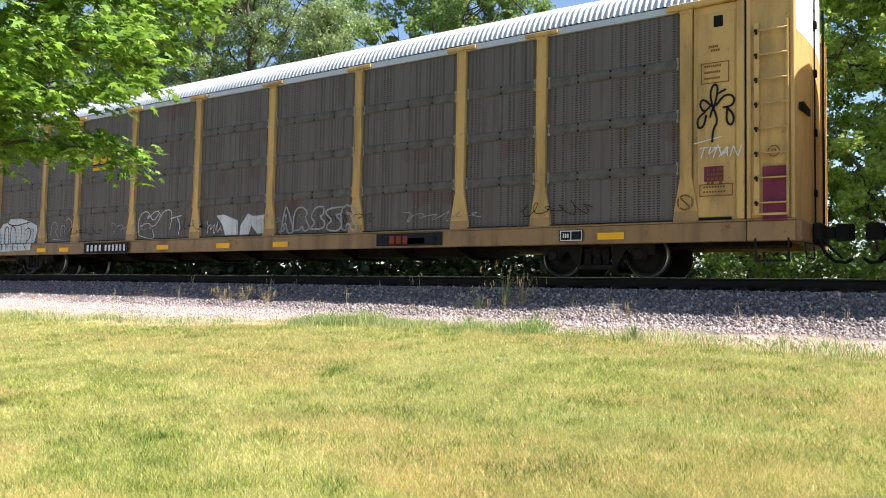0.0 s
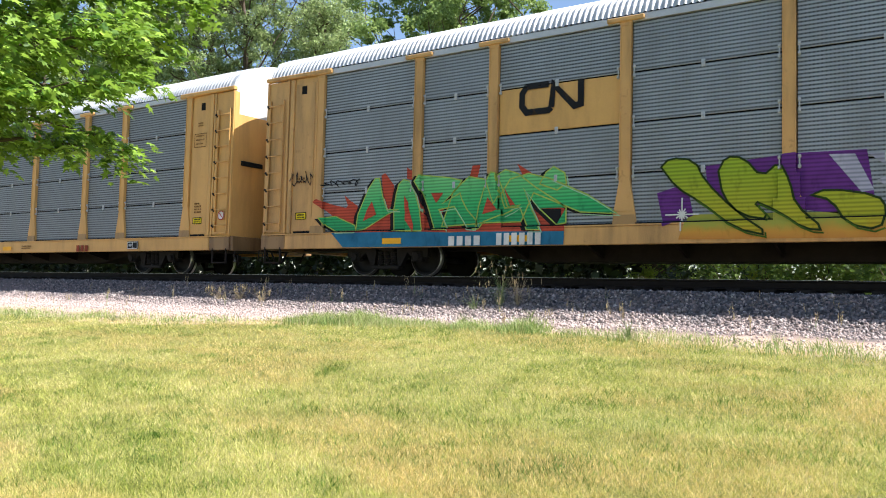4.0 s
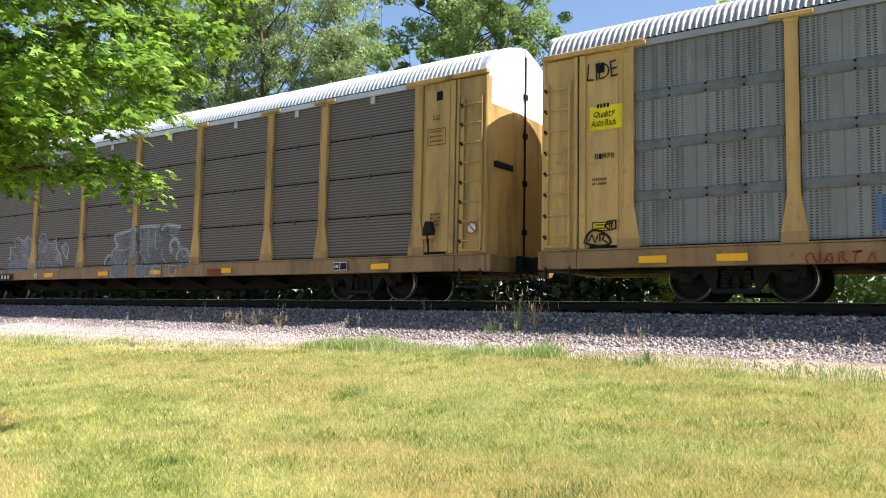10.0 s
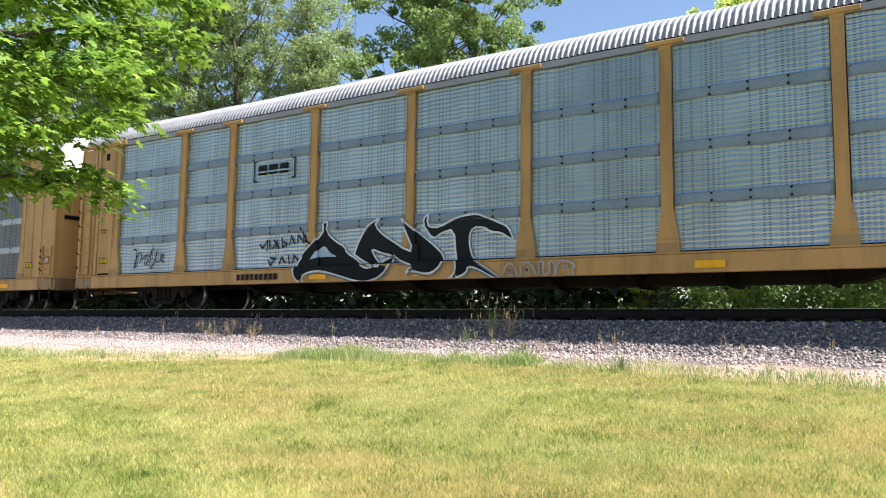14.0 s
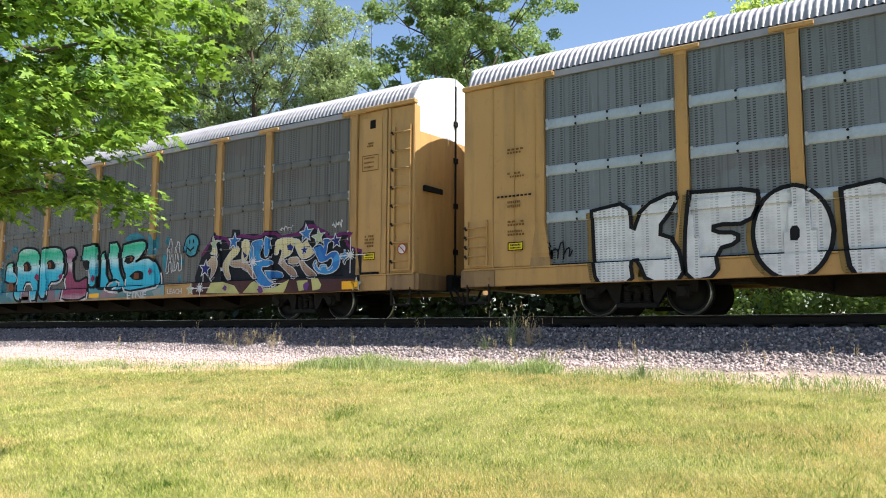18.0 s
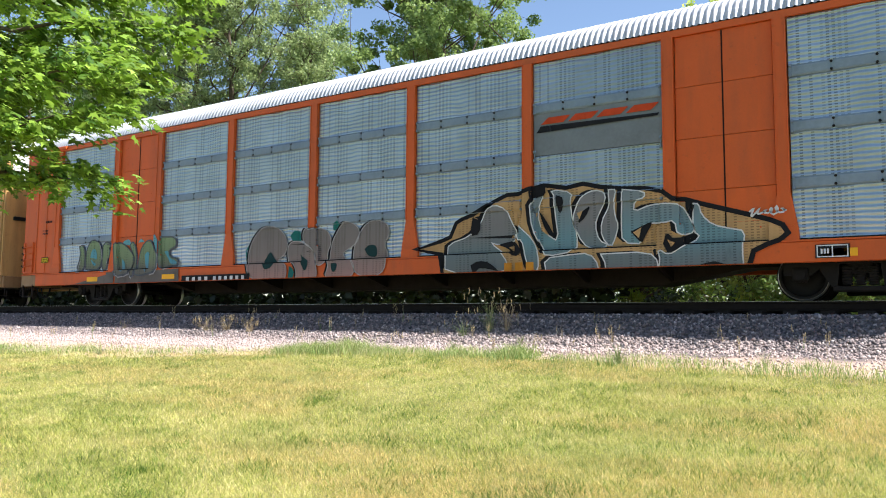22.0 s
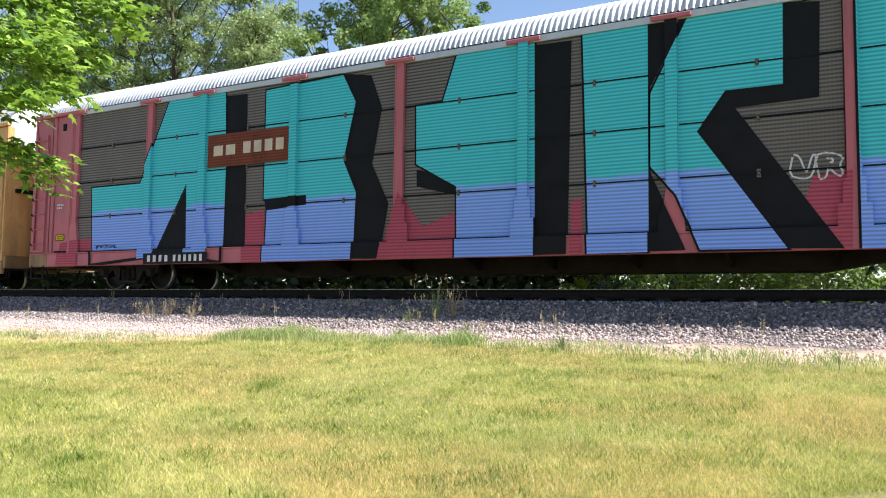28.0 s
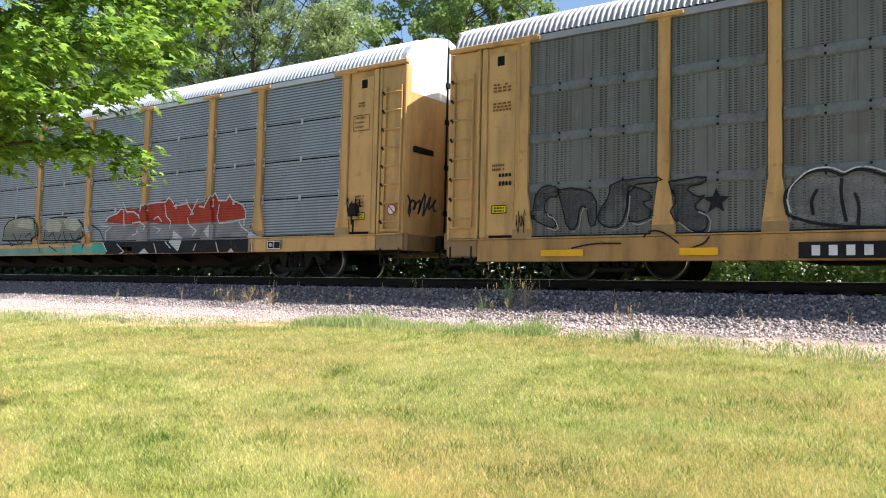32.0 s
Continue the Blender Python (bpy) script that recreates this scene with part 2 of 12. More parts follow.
YELLOW = paint("yellow_enamel", (0.58, 0.36, 0.125), amount=0.6, rust=0.4)
YELLOW_CLEAN = paint("clean_yellow_enamel", (0.64, 0.365, 0.115), amount=0.3, rust=0.1)
YELLOW_DIRTY = paint("grimy_yellow_enamel", (0.48, 0.30, 0.095), amount=0.8, rust=0.5)
OCHRE = paint("ochre_enamel", (0.50, 0.29, 0.10), amount=0.45, rust=0.3)
ORANGE = paint("orange_enamel", (0.62, 0.11, 0.018), amount=0.3, rust=0.3)
ROSE = paint("faded_red_enamel", (0.46, 0.13, 0.15), amount=0.35, rust=0.15)
WHITE = paint("white_enamel", (0.78, 0.78, 0.76), amount=0.15, rust=0.05)
SILL_GRIME = paint("rusty_sill_enamel", (0.29, 0.175, 0.078), dirt=(0.12, 0.07, 0.04), amount=0.9, rust=0.8)
SILL_RUSTY = paint("rust_streaked_sill_enamel", (0.46, 0.25, 0.085), dirt=(0.16, 0.08, 0.04), amount=0.8, rust=0.6)
SHOE = paint("browned_enamel", (0.37, 0.225, 0.095), amount=0.6, rust=0.5)
SAFETY = paint("reflective_yellow", (0.95, 0.46, 0.01), amount=0.2, rust=0.0)
YELLOW_WARM = paint("warm_yellow_enamel", (0.60, 0.345, 0.125), amount=0.55, rust=0.4)
UNDER = plain("dark_underframe_steel", (0.022, 0.016, 0.013), 0.8)
TRUCK = plain("cast_steel_grime", (0.018, 0.016, 0.015), 0.75)
WHEEL = plain("wheel_steel_dark", (0.014, 0.013, 0.0125), 0.6)
TREAD = plain("polished_wheel_rim", (0.42, 0.42, 0.42), 0.35, 0.9, 0.2)
RAIL = plain("rusty_rail_steel", (0.022, 0.016, 0.013), 0.75)
RAIL_TOP = plain("polished_rail_head", (0.45, 0.45, 0.46), 0.3, 0.9, 0.15)
ROOF = plain("galvanised_roof_sheet", (0.52, 0.53, 0.55), 0.5, 0.25, 0.16, 1.2)
ROOF_GREY = plain("dull_roof_sheet", (0.34, 0.33, 0.34), 0.55, 0.2, 0.2, 1.2)
CLIP = plain("zinc_clip", (0.50, 0.50, 0.50), 0.45, 0.4, 0.2)
CLIP_DULL = plain("dull_zinc_lug", (0.30, 0.285, 0.26), 0.6, 0.1, 0.25)
# near-black that stands for shade in gaps and openings; also hose rubber
DARK_GAP = plain("gap_shade_and_rubber_black", (0.012, 0.012, 0.012), 0.9)
TIE = plain("creosoted_timber", (0.03, 0.024, 0.02), 0.9)

PANEL_BROWN = sheet_slots("brown_slotted_sheet", (0.138, 0.118, 0.105), (0.026, 0.022, 0.02), (0.105, 0.074, 0.058), 0.5, rust=0.9)
PANEL_GREY = sheet_slots("grey_slotted_sheet", (0.245, 0.242, 0.235), (0.035, 0.035, 0.035), (0.12, 0.105, 0.085), 0.4)
PANEL_OLIVE = sheet_slots("olive_grey_slotted_sheet", (0.16, 0.157, 0.146), (0.03, 0.03, 0.028), (0.11, 0.095, 0.075), 0.4)
PANEL_SLATE = sheet_slots("slate_slotted_sheet", (0.19, 0.21, 0.22), (0.035, 0.035, 0.035), (0.10, 0.09, 0.07), 0.3)
PANEL_IRON = sheet_slots("iron_grey_slotted_sheet", (0.172, 0.172, 0.160), (0.03, 0.03, 0.03), (0.085, 0.07, 0.05), 0.55, rust=0.3)
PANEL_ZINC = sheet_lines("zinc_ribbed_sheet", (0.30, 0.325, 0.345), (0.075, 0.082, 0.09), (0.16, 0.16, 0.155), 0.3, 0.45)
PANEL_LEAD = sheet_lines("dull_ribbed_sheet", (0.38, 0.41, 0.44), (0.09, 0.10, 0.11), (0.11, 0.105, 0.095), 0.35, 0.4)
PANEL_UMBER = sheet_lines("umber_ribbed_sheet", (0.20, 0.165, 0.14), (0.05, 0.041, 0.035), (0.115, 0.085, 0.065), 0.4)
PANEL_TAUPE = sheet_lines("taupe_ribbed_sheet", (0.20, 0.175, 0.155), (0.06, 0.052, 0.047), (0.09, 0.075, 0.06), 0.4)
PANEL_BLUE = sheet_weave("bright_galvanised_sheet", (0.47, 0.56, 0.61), (0.03, 0.035, 0.04), (0.20, 0.22, 0.22), 0.3, 0.82)
BAND_GREY = plain("grey_strap_steel", (0.175, 0.18, 0.178), 0.6, 0.0, 0.45, 2.6)
BAND_OLIVE = plain("olive_strap_steel", (0.155, 0.152, 0.14), 0.6, 0.0, 0.4, 2.6)
BAND_BROWN = plain("brown_strap_steel", (0.128, 0.113, 0.10), 0.65, 0.0, 0.45, 2.6)
BAND_BLUE = plain("blue_grey_strap_steel", (0.23, 0.29, 0.34), 0.5, 0.1, 0.25, 2.0)
BAND_PALE = plain("pale_strap_steel", (0.42, 0.47, 0.50), 0.45, 0.2, 0.25, 2.0)


# ---- the autorack wagons ----
HALF, SIDE, CAP_Z, PEAK = 13.68, 1.53, 4.90, 5.78
POSTS = (-11.88, -9.0, -7.1, -4.26, -1.42, 1.42, 4.26, 7.1, 9.0, 11.88)
Z1 = 4.80  # head of the side sheets
PIECES = {}


def shared(key, make, *mats):
    """The mesh of a repeated piece, made once."""
    if key not in PIECES:
        PIECES[key] = make().mesh(key if isinstance(key, str) else str(key[0]), *mats)
    return PIECES[key]


def roof_profile():
    return [(-1.505, 4.94), (-1.45, 5.10), (-1.34, 5.27), (-1.15, 5.42), (-0.80, 5.58), (-0.4, 5.69), (0.0, PEAK),
            (0.4, 5.69), (0.80, 5.58), (1.15, 5.42), (1.34, 5.27), (1.45, 5.10), (1.505, 4.94)]


def roof_shape(half):
    """Rolled roof sheets: rounded ribs that run from eave to eave, with the laps of the sheets a little proud."""
    s, prof = Shape(), roof_profile()
    m, pitch = len(prof), 0.122
    out = []
    for j in range(m):
        (y0, z0), (y1, z1) = prof[max(0, j - 1)], prof[min(m - 1, j + 1)]
        l = math.hypot(y1 - y0, z1 - z0)
        out.append((-(z1 - z0) / l, (y1 - y0) / l))
    n = int(2 * half / pitch)
    xs = []
    for i in range(n):
        lap = 0.006 if (i // 12) % 2 else 0.0
        xs += [(-half + (i + u) * pitch, lap + h) for u, h in ((0.0, 0.0), (0.16, 0.004), (0.36, 0.026), (0.5, 0.031), (0.64, 0.026), (0.84, 0.004))]
    xs.append((half, 0.0))
    v = [(x, y + a * up, z + b * up) for x, up in xs for (y, z), (a, b) in zip(prof, out)]
    f = [(i * m + j, (i + 1) * m + j, (i + 1) * m + j + 1, i * m + j + 1) for i in range(len(xs) - 1) for j in range(m - 1)]
    s.add(v, f)
    for x in (-half, half):
        s.add([(x, y, z) for y, z in prof], [tuple(range(m))])
    return s


def post_shape(foot=0.99, width=0.21):
    """A side post: a flat channel that widens to a gusset at its foot."""
    w, s = width / 2, Shape()
    out = [(-w, CAP_Z - 0.1), (-w, 1.78), (-w - 0.10, foot + 0.20), (-w - 0.12, foot - 0.03), (w + 0.12, foot - 0.03), (w + 0.10, foot + 0.20), (w, 1.78), (w, CAP_Z - 0.1)]
    s.prism(out, "y", -SIDE, -SIDE + 0.10)
    s.prism([(-w - 0.09, foot + 0.24), (-w - 0.09, foot + 0.262), (w + 0.09, foot + 0.262), (w + 0.09, foot + 0.24)], "y", -SIDE - 0.012, -SIDE)
    s.box(-w, -w + 0.02, -SIDE - 0.015, -SIDE, 1.8, CAP_Z - 0.1)
    s.box(w - 0.02, w, -SIDE - 0.015, -SIDE, 1.8, CAP_Z - 0.1)
    return s


def cap_shape():
    s = Shape()
    s.box(-0.36, 0.36, -SIDE - 0.05, -SIDE + 0.06, CAP_Z - 0.085, CAP_Z + 0.0, c=0.012)
    s.prism([(-0.125, CAP_Z - 0.085), (-0.108, CAP_Z - 0.16), (0.108, CAP_Z - 0.16), (0.125, CAP_Z - 0.085)], "y", -SIDE - 0.012, -SIDE + 0.05)
    return s


def panel_shape(w, h):
    """One side sheet, about its lower middle, with turned-in edges."""
    s = Shape()
    s.box(-w / 2, w / 2, -0.012, 0.02, 0.0, h, c=0.008)
    return s


def band_shape(w, h=0.2):
    """A strap over the joint of two sheets, pressed in pillows between its dark bolts; slot 1 is the bolts."""
    s = Shape()
    n = max(2, round(w / 0.68))
    for i in range(n):
        a, b = -w / 2 + w * i / n, -w / 2 + w * (i + 1) / n
        out = [(a, -h / 2 + 0.02), (a + 0.05, -h / 2), (b - 0.05, -h / 2), (b, -h / 2 + 0.02), (b, h / 2 - 0.02), (b - 0.05, h / 2), (a + 0.05, h / 2), (a, h / 2 - 0.02)]
        mx = [a + 0.06, b - 0.06]
        front = [(mx[0], -0.029, -h / 2 + 0.03), (mx[1], -0.029, -h / 2 + 0.03), (mx[1], -0.029, h / 2 - 0.03), (mx[0], -0.029, h / 2 - 0.03)]
        rim = [(x, -0.012, z) for x, z in out] + [(x, 0.0, z) for x, z in out]
        s.add(rim + front, [(k, (k + 1) % 8, (k + 1) % 8 + 8, k + 8) for k in range(8)] + [(1, 0, 16), (2, 1, 16, 17), (3, 2, 17), (4, 3, 17, 18), (5, 4, 18), (6, 5, 18, 19), (7, 6, 19), (0, 7, 19, 16), (16, 19, 18, 17)][::1])
    for i in range(1, n):
        x = -w / 2 + w * i / n
        for z in (-h / 2 + 0.035, h / 2 - 0.035):
            s.tube((x, 0.0, z), (x, -0.03, z), 0.024, 6, 1)
    return s


def clip_shape():
    return Shape().box(-0.035, 0.035, -0.03, 0.0, -0.07, 0.07, c=0.008).tube((0, -0.03, 0), (0, -0.045, 0), 0.018, 6)


def bracket_shape():
    """The bright knuckle that pins a sheet to its post."""
    s = Shape().box(-0.012, 0.012, -0.012, 0.0, -0.12, 0.12)
    for z in (-0.085, 0.085):
        s.box(-0.028, 0.028, -0.02, 0.0, z - 0.03, z + 0.03, c=0.008)
        s.tube((0, -0.02, z), (0, -0.045, z), 0.02, 8)
    return s


def ladder_shape(n=8, z0=1.05, z1=4.35):
    """Side ladder: one broad and one narrow rail, round rungs and their dark bolts (slot 1)."""
    s = Shape()
    s.box(-0.285, -0.20, -0.02, 0.02, z0, z1, c=0.006)
    s.box(0.225, 0.265, -0.035, 0.02, z0, z1, c=0.006)
    s.box(-0.285, 0.265, -0.03, 0.0, z0 - 0.01, z0 + 0.03)
    for i in range(n):
        z = z0 + 0.2 + (z1 - z0 - 0.35) * i / (n - 1)
        s.tube((-0.25, -0.05, z), (0.25, -0.05, z), 0.016, 6)
        for x in (-0.245, 0.245):
            s.tube((x, -0.055, z), (x, 0.0, z), 0.017, 6)
        s.tube((-0.245, -0.055, z), (-0.245, -0.075, z), 0.032, 8, 1)
        s.tube((-0.245, -0.02, z - 0.02), (-0.245, -0.03, z - 0.05), 0.02, 5, 1)
    return s


def end_door_shape(y0, y1, z_white, white):
    """One leaf of the end doors, bowed outwards, with its head cut to the roof."""
    prof = sorted(roof_profile())
    s, n = Shape(), 8
    ys = [y0 + (y1 - y0) * i / n for i in range(n + 1)]
    top = [np.interp(y, [p[0] for p in prof], [p[1] for p in prof]) + 0.02 for y in ys]
    xo = [0.10 * (1 - (y / 1.5) ** 2) for y in ys]
    lo = z_white if white else 0.98
    hi = top if white else [z_white - 0.004] * (n + 1)
    v = []
    for i in range(n + 1):
        v += [(xo[i], ys[i], lo), (xo[i], ys[i], hi[i]), (xo[i] - 0.06, ys[i], hi[i]), (xo[i] - 0.06, ys[i], lo)]
    f = [(4 * i + j, 4 * i + 4 + j, 4 * i + 4 + (j + 1) % 4, 4 * i + (j + 1) % 4) for i in range(n) for j in range(4)]
    return s.add(v, f + [(0, 1, 2, 3), (4 * n + 3, 4 * n + 2, 4 * n + 1, 4 * n)])


def side_frame_shape():
    """The cast frame of a truck with its window, pedestals and spring seat."""
    s = Shape()
    y0, y1 = -1.16, -1.02
    s.prism([(-1.15, 0.62), (-1.15, 0.42), (-0.72, 0.42), (-0.60, 0.52), (-0.42, 0.22), (-0.34, 0.22), (-0.30, 0.52), (-0.30, 0.60), (-0.62, 0.68)], "y", y0, y1)
    s.prism([(1.15, 0.62), (0.62, 0.68), (0.30, 0.60), (0.30, 0.52), (0.34, 0.22), (0.42, 0.22), (0.60, 0.52), (0.72, 0.42), (1.15, 0.42)], "y", y0, y1)
    s.box(-0.40, 0.40, y0 - 0.03, y1, 0.14, 0.235, c=0.02)
    s.box(-0.62, 0.62, y0, y1, 0.60, 0.70, c=0.02)
    for x in (-0.885, 0.885):
        s.box(x - 0.13, x + 0.13, y0 - 0.05, y1, 0.31, 0.55, c=0.03)
        s.tube((x, y0 - 0.10, 0.42), (x, y0, 0.42), 0.085, 12)
    return s


def spring_shape():
    """One coil spring, as a stack of rounded turns."""
    s, rings = Shape(), [(0.06, 0.0)]
    for i in range(7):
        rings += [(0.075, 0.004 + i * 0.045), (0.088, 0.018 + i * 0.045), (0.075, 0.034 + i * 0.045), (0.058, 0.042 + i * 0.045)]
    s.lathe(rings, 0, 12)
    s.v = [(p[0], p[2] - 1.10, 0.245 + p[1]) for p in s.v]
    return s


def wheelset_shape():
    """Two flanged wheels on an axle, centred on the axle; slot 1 is the bright rim."""
    s = Shape()
    for k in (-1, 1):
        y = 0.76 * k
        prof = [(0.0, 0.05), (0.10, 0.05), (0.13, 0.02), (0.30, -0.02), (0.345, 0.04)]
        s.lathe([(r, y + k * d) for r, d in prof], 0, 32)
        s.lathe([(0.345, y + k * 0.04), (0.35, y + k * 0.07)], 0, 32)
        s.lathe([(0.35, y + k * 0.07), (0.396, y + k * 0.07)], 0, 32)
        s.lathe([(0.396, y + k * 0.07), (0.417, y + k * 0.065), (0.42, y - k * 0.03)], 0, 32, 1)
        s.lathe([(0.42, y - k * 0.03), (0.447, y - k * 0.05), (0.447, y - k * 0.065), (0.35, y - k * 0.07), (0.10, y - k * 0.05)], 0, 32)
    s.tube((0, -1.1, 0), (0, 1.1, 0), 0.08, 12)
    return s


def underframe_shape(fishbelly):
    s = Shape()
    if fishbelly:
        out = [(-13.3, 0.95), (-13.3, 0.62), (-8.2, 0.62), (-6.6, 0.33), (6.6, 0.33), (8.2, 0.62), (13.3, 0.62), (13.3, 0.95)]
    else:
        out = [(-13.3, 0.95), (-13.3, 0.60), (-7.6, 0.60), (-7.2, 0.47), (7.2, 0.47), (7.6, 0.60), (13.3, 0.60), (13.3, 0.95)]
    s.prism(out, "y", -0.42, 0.42)
    s.box(-13.4, 13.4, -SIDE + 0.12, SIDE - 0.12, 0.90, 0.96)
    return s


def cross_bearer_shape():
    return Shape().prism([(-1.40, 0.92), (-1.40, 0.66), (-0.42, 0.40), (0.42, 0.40), (1.40, 0.66), (1.40, 0.92)], "x", -0.03, 0.03)


def coupler_shape():
    s = Shape()
    s.box(0.0, 0.42, -0.09, 0.09, 0.74, 0.94, c=0.02)
    s.prism([(0.42, -0.16), (0.62, -0.2), (0.70, -0.12), (0.62, -0.02), (0.70, 0.06), (0.66, 0.17), (0.42, 0.14)], "z", 0.70, 0.98)
    s.tube((0.2, -0.3, 0.72), (0.55, -0.42, 0.36), 0.022, 6)
    return s


def step_shape():
    """The hanging stirrup step below a corner."""
    s = Shape()
    for x in (-0.26, 0.26):
        s.box(x - 0.018, x + 0.018, -0.02, 0.02, 0.28, 0.66)
    s.box(-0.278, 0.278, -0.03, 0.03, 0.262, 0.298)
    return s


def lever_shape():
    s = Shape()
    s.tube((0, -1.45, 0.58), (0, -0.3, 0.62), 0.014, 6)
    s.tube((0, -1.45, 0.58), (0.03, -1.48, 0.33), 0.014, 6)
    s.tube((0.03, -1.48, 0.33), (0.16, -1.48, 0.30), 0.014, 6)
    s.tube((0.16, -1.48, 0.30), (0.14, -1.46, 0.5), 0.014, 6)
    return s


def hose_shape(k):
    s, pts = Shape(), [(HALF + 0.2, -0.42, 0.70), (HALF + 0.30, -0.43, 0.46), (HALF + 0.45, -0.42, 0.31), (HALF + 0.62, -0.38, 0.29), (HALF + 0.72, -0.34, 0.36)]
    for a, b in zip(pts[:-1], pts[1:]):
        s.tube((a[0] * k, a[1], a[2]), (b[0] * k, b[1], b[2]), 0.028, 8)
    return s


def hand_brake_shape():
    """The brake's rounded housing with its lever and chain pipe."""
    s = Shape()
    s.prism([(-0.10, -0.10), (0.10, -0.10), (0.13, 0.02), (0.07, 0.20), (-0.05, 0.21), (-0.11, 0.06)], "y", -0.12, 0.02)
    s.tube((0.02, -0.14, -0.05), (0.05, -0.16, -0.30), 0.018, 6)
    s.tube((0.0, -0.05, -0.10), (0.0, -0.05, -0.52), 0.022, 6)
    return s


def truck(car, x):
    bolster = part("truck", shared("bolster", lambda: Shape().box(-0.2, 0.2, -1.12, 1.12, 0.42, 0.66, c=0.03), TRUCK), TRUCK, car, "grimy cast-steel two-axle truck", pose(x, 0, 0))
    for k in (1, -1):
        m = pose(0, 0, 0) if k == 1 else pose(0, 0, 0, 0, 0, 180)
        part("side_frame", shared("side_frame", side_frame_shape, TRUCK), TRUCK, bolster, at=m)
    for dx in (-0.19, 0.0, 0.19):
        part("spring", shared("spring", spring_shape, TRUCK), TRUCK, bolster, at=pose(dx, 0, 0))
    for dx in (-0.885, 0.885):
        w = part("wheelset", shared("wheelset", wheelset_shape, WHEEL, TREAD), [WHEEL, TREAD], bolster, "steel wheelset with bright worn rims", pose(dx, 0, 0.42))
        WHEELSETS.append((w, dx))


WHEELSETS, CARS = [], []


def bays(posts=POSTS, w=0.21):
    return [(a + w / 2 + 0.015, b - w / 2 - 0.015) for a, b in zip(posts[:-1], posts[1:])]


def end_bay(car, k, frame_mat, style, white_top, foot=0.99):
    """The plated bay at one end: k = 1 towards the front of the train, -1 towards its rear."""
    hi, lo = 12.90, 12.0

    def span(a, b):
        return (min(a * k, b * k), max(a * k, b * k))
    if style == "smooth":
        s = Shape().box(*span(11.95, HALF), -SIDE + 0.003, -SIDE + 0.08, foot, 4.84, c=0.02)
        part("end_panel", s, frame_mat, car)
        for x in (12.45, 12.95):
            part("stiffener", Shape().box(*span(x, x + 0.03), -SIDE - 0.015, -SIDE, 1.0, 4.80), frame_mat, car)
        part("ladder", shared("short_ladder", lambda: ladder_shape(4, 1.05, 2.0), YELLOW, TRUCK), [frame_mat, TRUCK], car, at=pose(13.35 * k, -SIDE - 0.02, 0))
    else:
        s = Shape().box(*span(lo, hi - 0.02), -SIDE + 0.035, -SIDE + 0.08, foot, 4.83, c=0.012)
        plate = part("end_panel", s, frame_mat, car)
        part("plate", Shape().box(*span(12.08, 12.72), -SIDE + 0.022, -SIDE + 0.035, foot + 0.06, 4.68, c=0.006), frame_mat, plate)
        part("door_track", Shape().box(*span(hi - 0.15, hi - 0.02), -SIDE - 0.01, -SIDE + 0.05, foot, 4.82, c=0.012), frame_mat, plate)
        # this strip and the next colour the shade of two gaps
        part("foot_gap", Shape().box(*span(12.10, 12.66), -SIDE + 0.012, -SIDE + 0.034, foot + 0.004, foot + 0.052), DARK_GAP, plate, "black strip for the shade in the gap under the plate")
        part("slot", Shape().box(*span(hi - 0.02, hi + 0.02), -SIDE + 0.06, -SIDE + 0.10, foot, 4.80), DARK_GAP, car, "black strip for the shade in the gap beside the end door")
        s = Shape().box(*span(hi + 0.02, HALF), -SIDE + 0.02, -SIDE + 0.30, foot, 4.82, c=0.015)
        corner = part("corner_post", s, frame_mat, car)
        for a, b in ((hi + 0.02, hi + 0.09), (HALF - 0.06, HALF)):
            part("post_flange", Shape().box(*span(a, b), -SIDE - 0.015, -SIDE + 0.02, foot, 4.82, c=0.008), frame_mat, corner)
        part("ladder", shared("ladder", ladder_shape, YELLOW, TRUCK), [frame_mat, TRUCK], car, at=pose(13.33 * k, -SIDE - 0.02, 0))
        # a black patch on the plate gives the opening its darkness
        part("inspection_hole", Shape().box(*span(12.36, 12.52), -SIDE + 0.016, -SIDE + 0.03, 4.42, 4.62), DARK_GAP, car, "square black patch for the shade in an opening")
    part("cornice", Shape().box(*span(11.55, HALF + 0.02), -SIDE - 0.057, -SIDE + 0.08, 4.835, 4.935, c=0.015), frame_mat, car)
    # far corner, and the two door leaves between
    s = Shape().box(*span(13.1, HALF + 0.06), 1.24, SIDE, 0.99, 4.72, c=0.015)
    corner = part("corner_post", s, frame_mat, car)
    for y in (1.24, 1.47):
        part("post_flange", Shape().box(*span(HALF + 0.06, HALF + 0.09), y, y + 0.06, 0.99, 4.7), frame_mat, corner)
    m = pose(HALF - 0.02, 0, 0) if k == 1 else pose(-HALF + 0.02, 0, 0, 0, 0, 180)
    zw = 4.22
    for a, b in ((-1.50, -0.02), (0.02, 1.20)):
        y0, y1 = (a, b) if k == 1 else (-b, -a)
        leaf = part("end_door", shared(("end_door", y0, zw), lambda: end_door_shape(y0, y1, zw, False), YELLOW), frame_mat, car, at=m)
        part("door_head", shared(("door_head", y0, zw), lambda: end_door_shape(y0, y1, zw, True), WHITE), white_top, leaf, "white-painted upper door")
    hw = Shape()
    for y, z0, z1 in ((0.0, 1.0, 5.6), (1.16, 1.0, 5.3)):
        hw.box(*span(HALF + 0.06, HALF + 0.10), y - 0.03, y + 0.03, z0, z1)
    for z in (1.5, 2.6, 3.7, 4.6):
        hw.box(*span(HALF + 0.06, HALF + 0.13), -0.08, 0.06, z, z + 0.12)
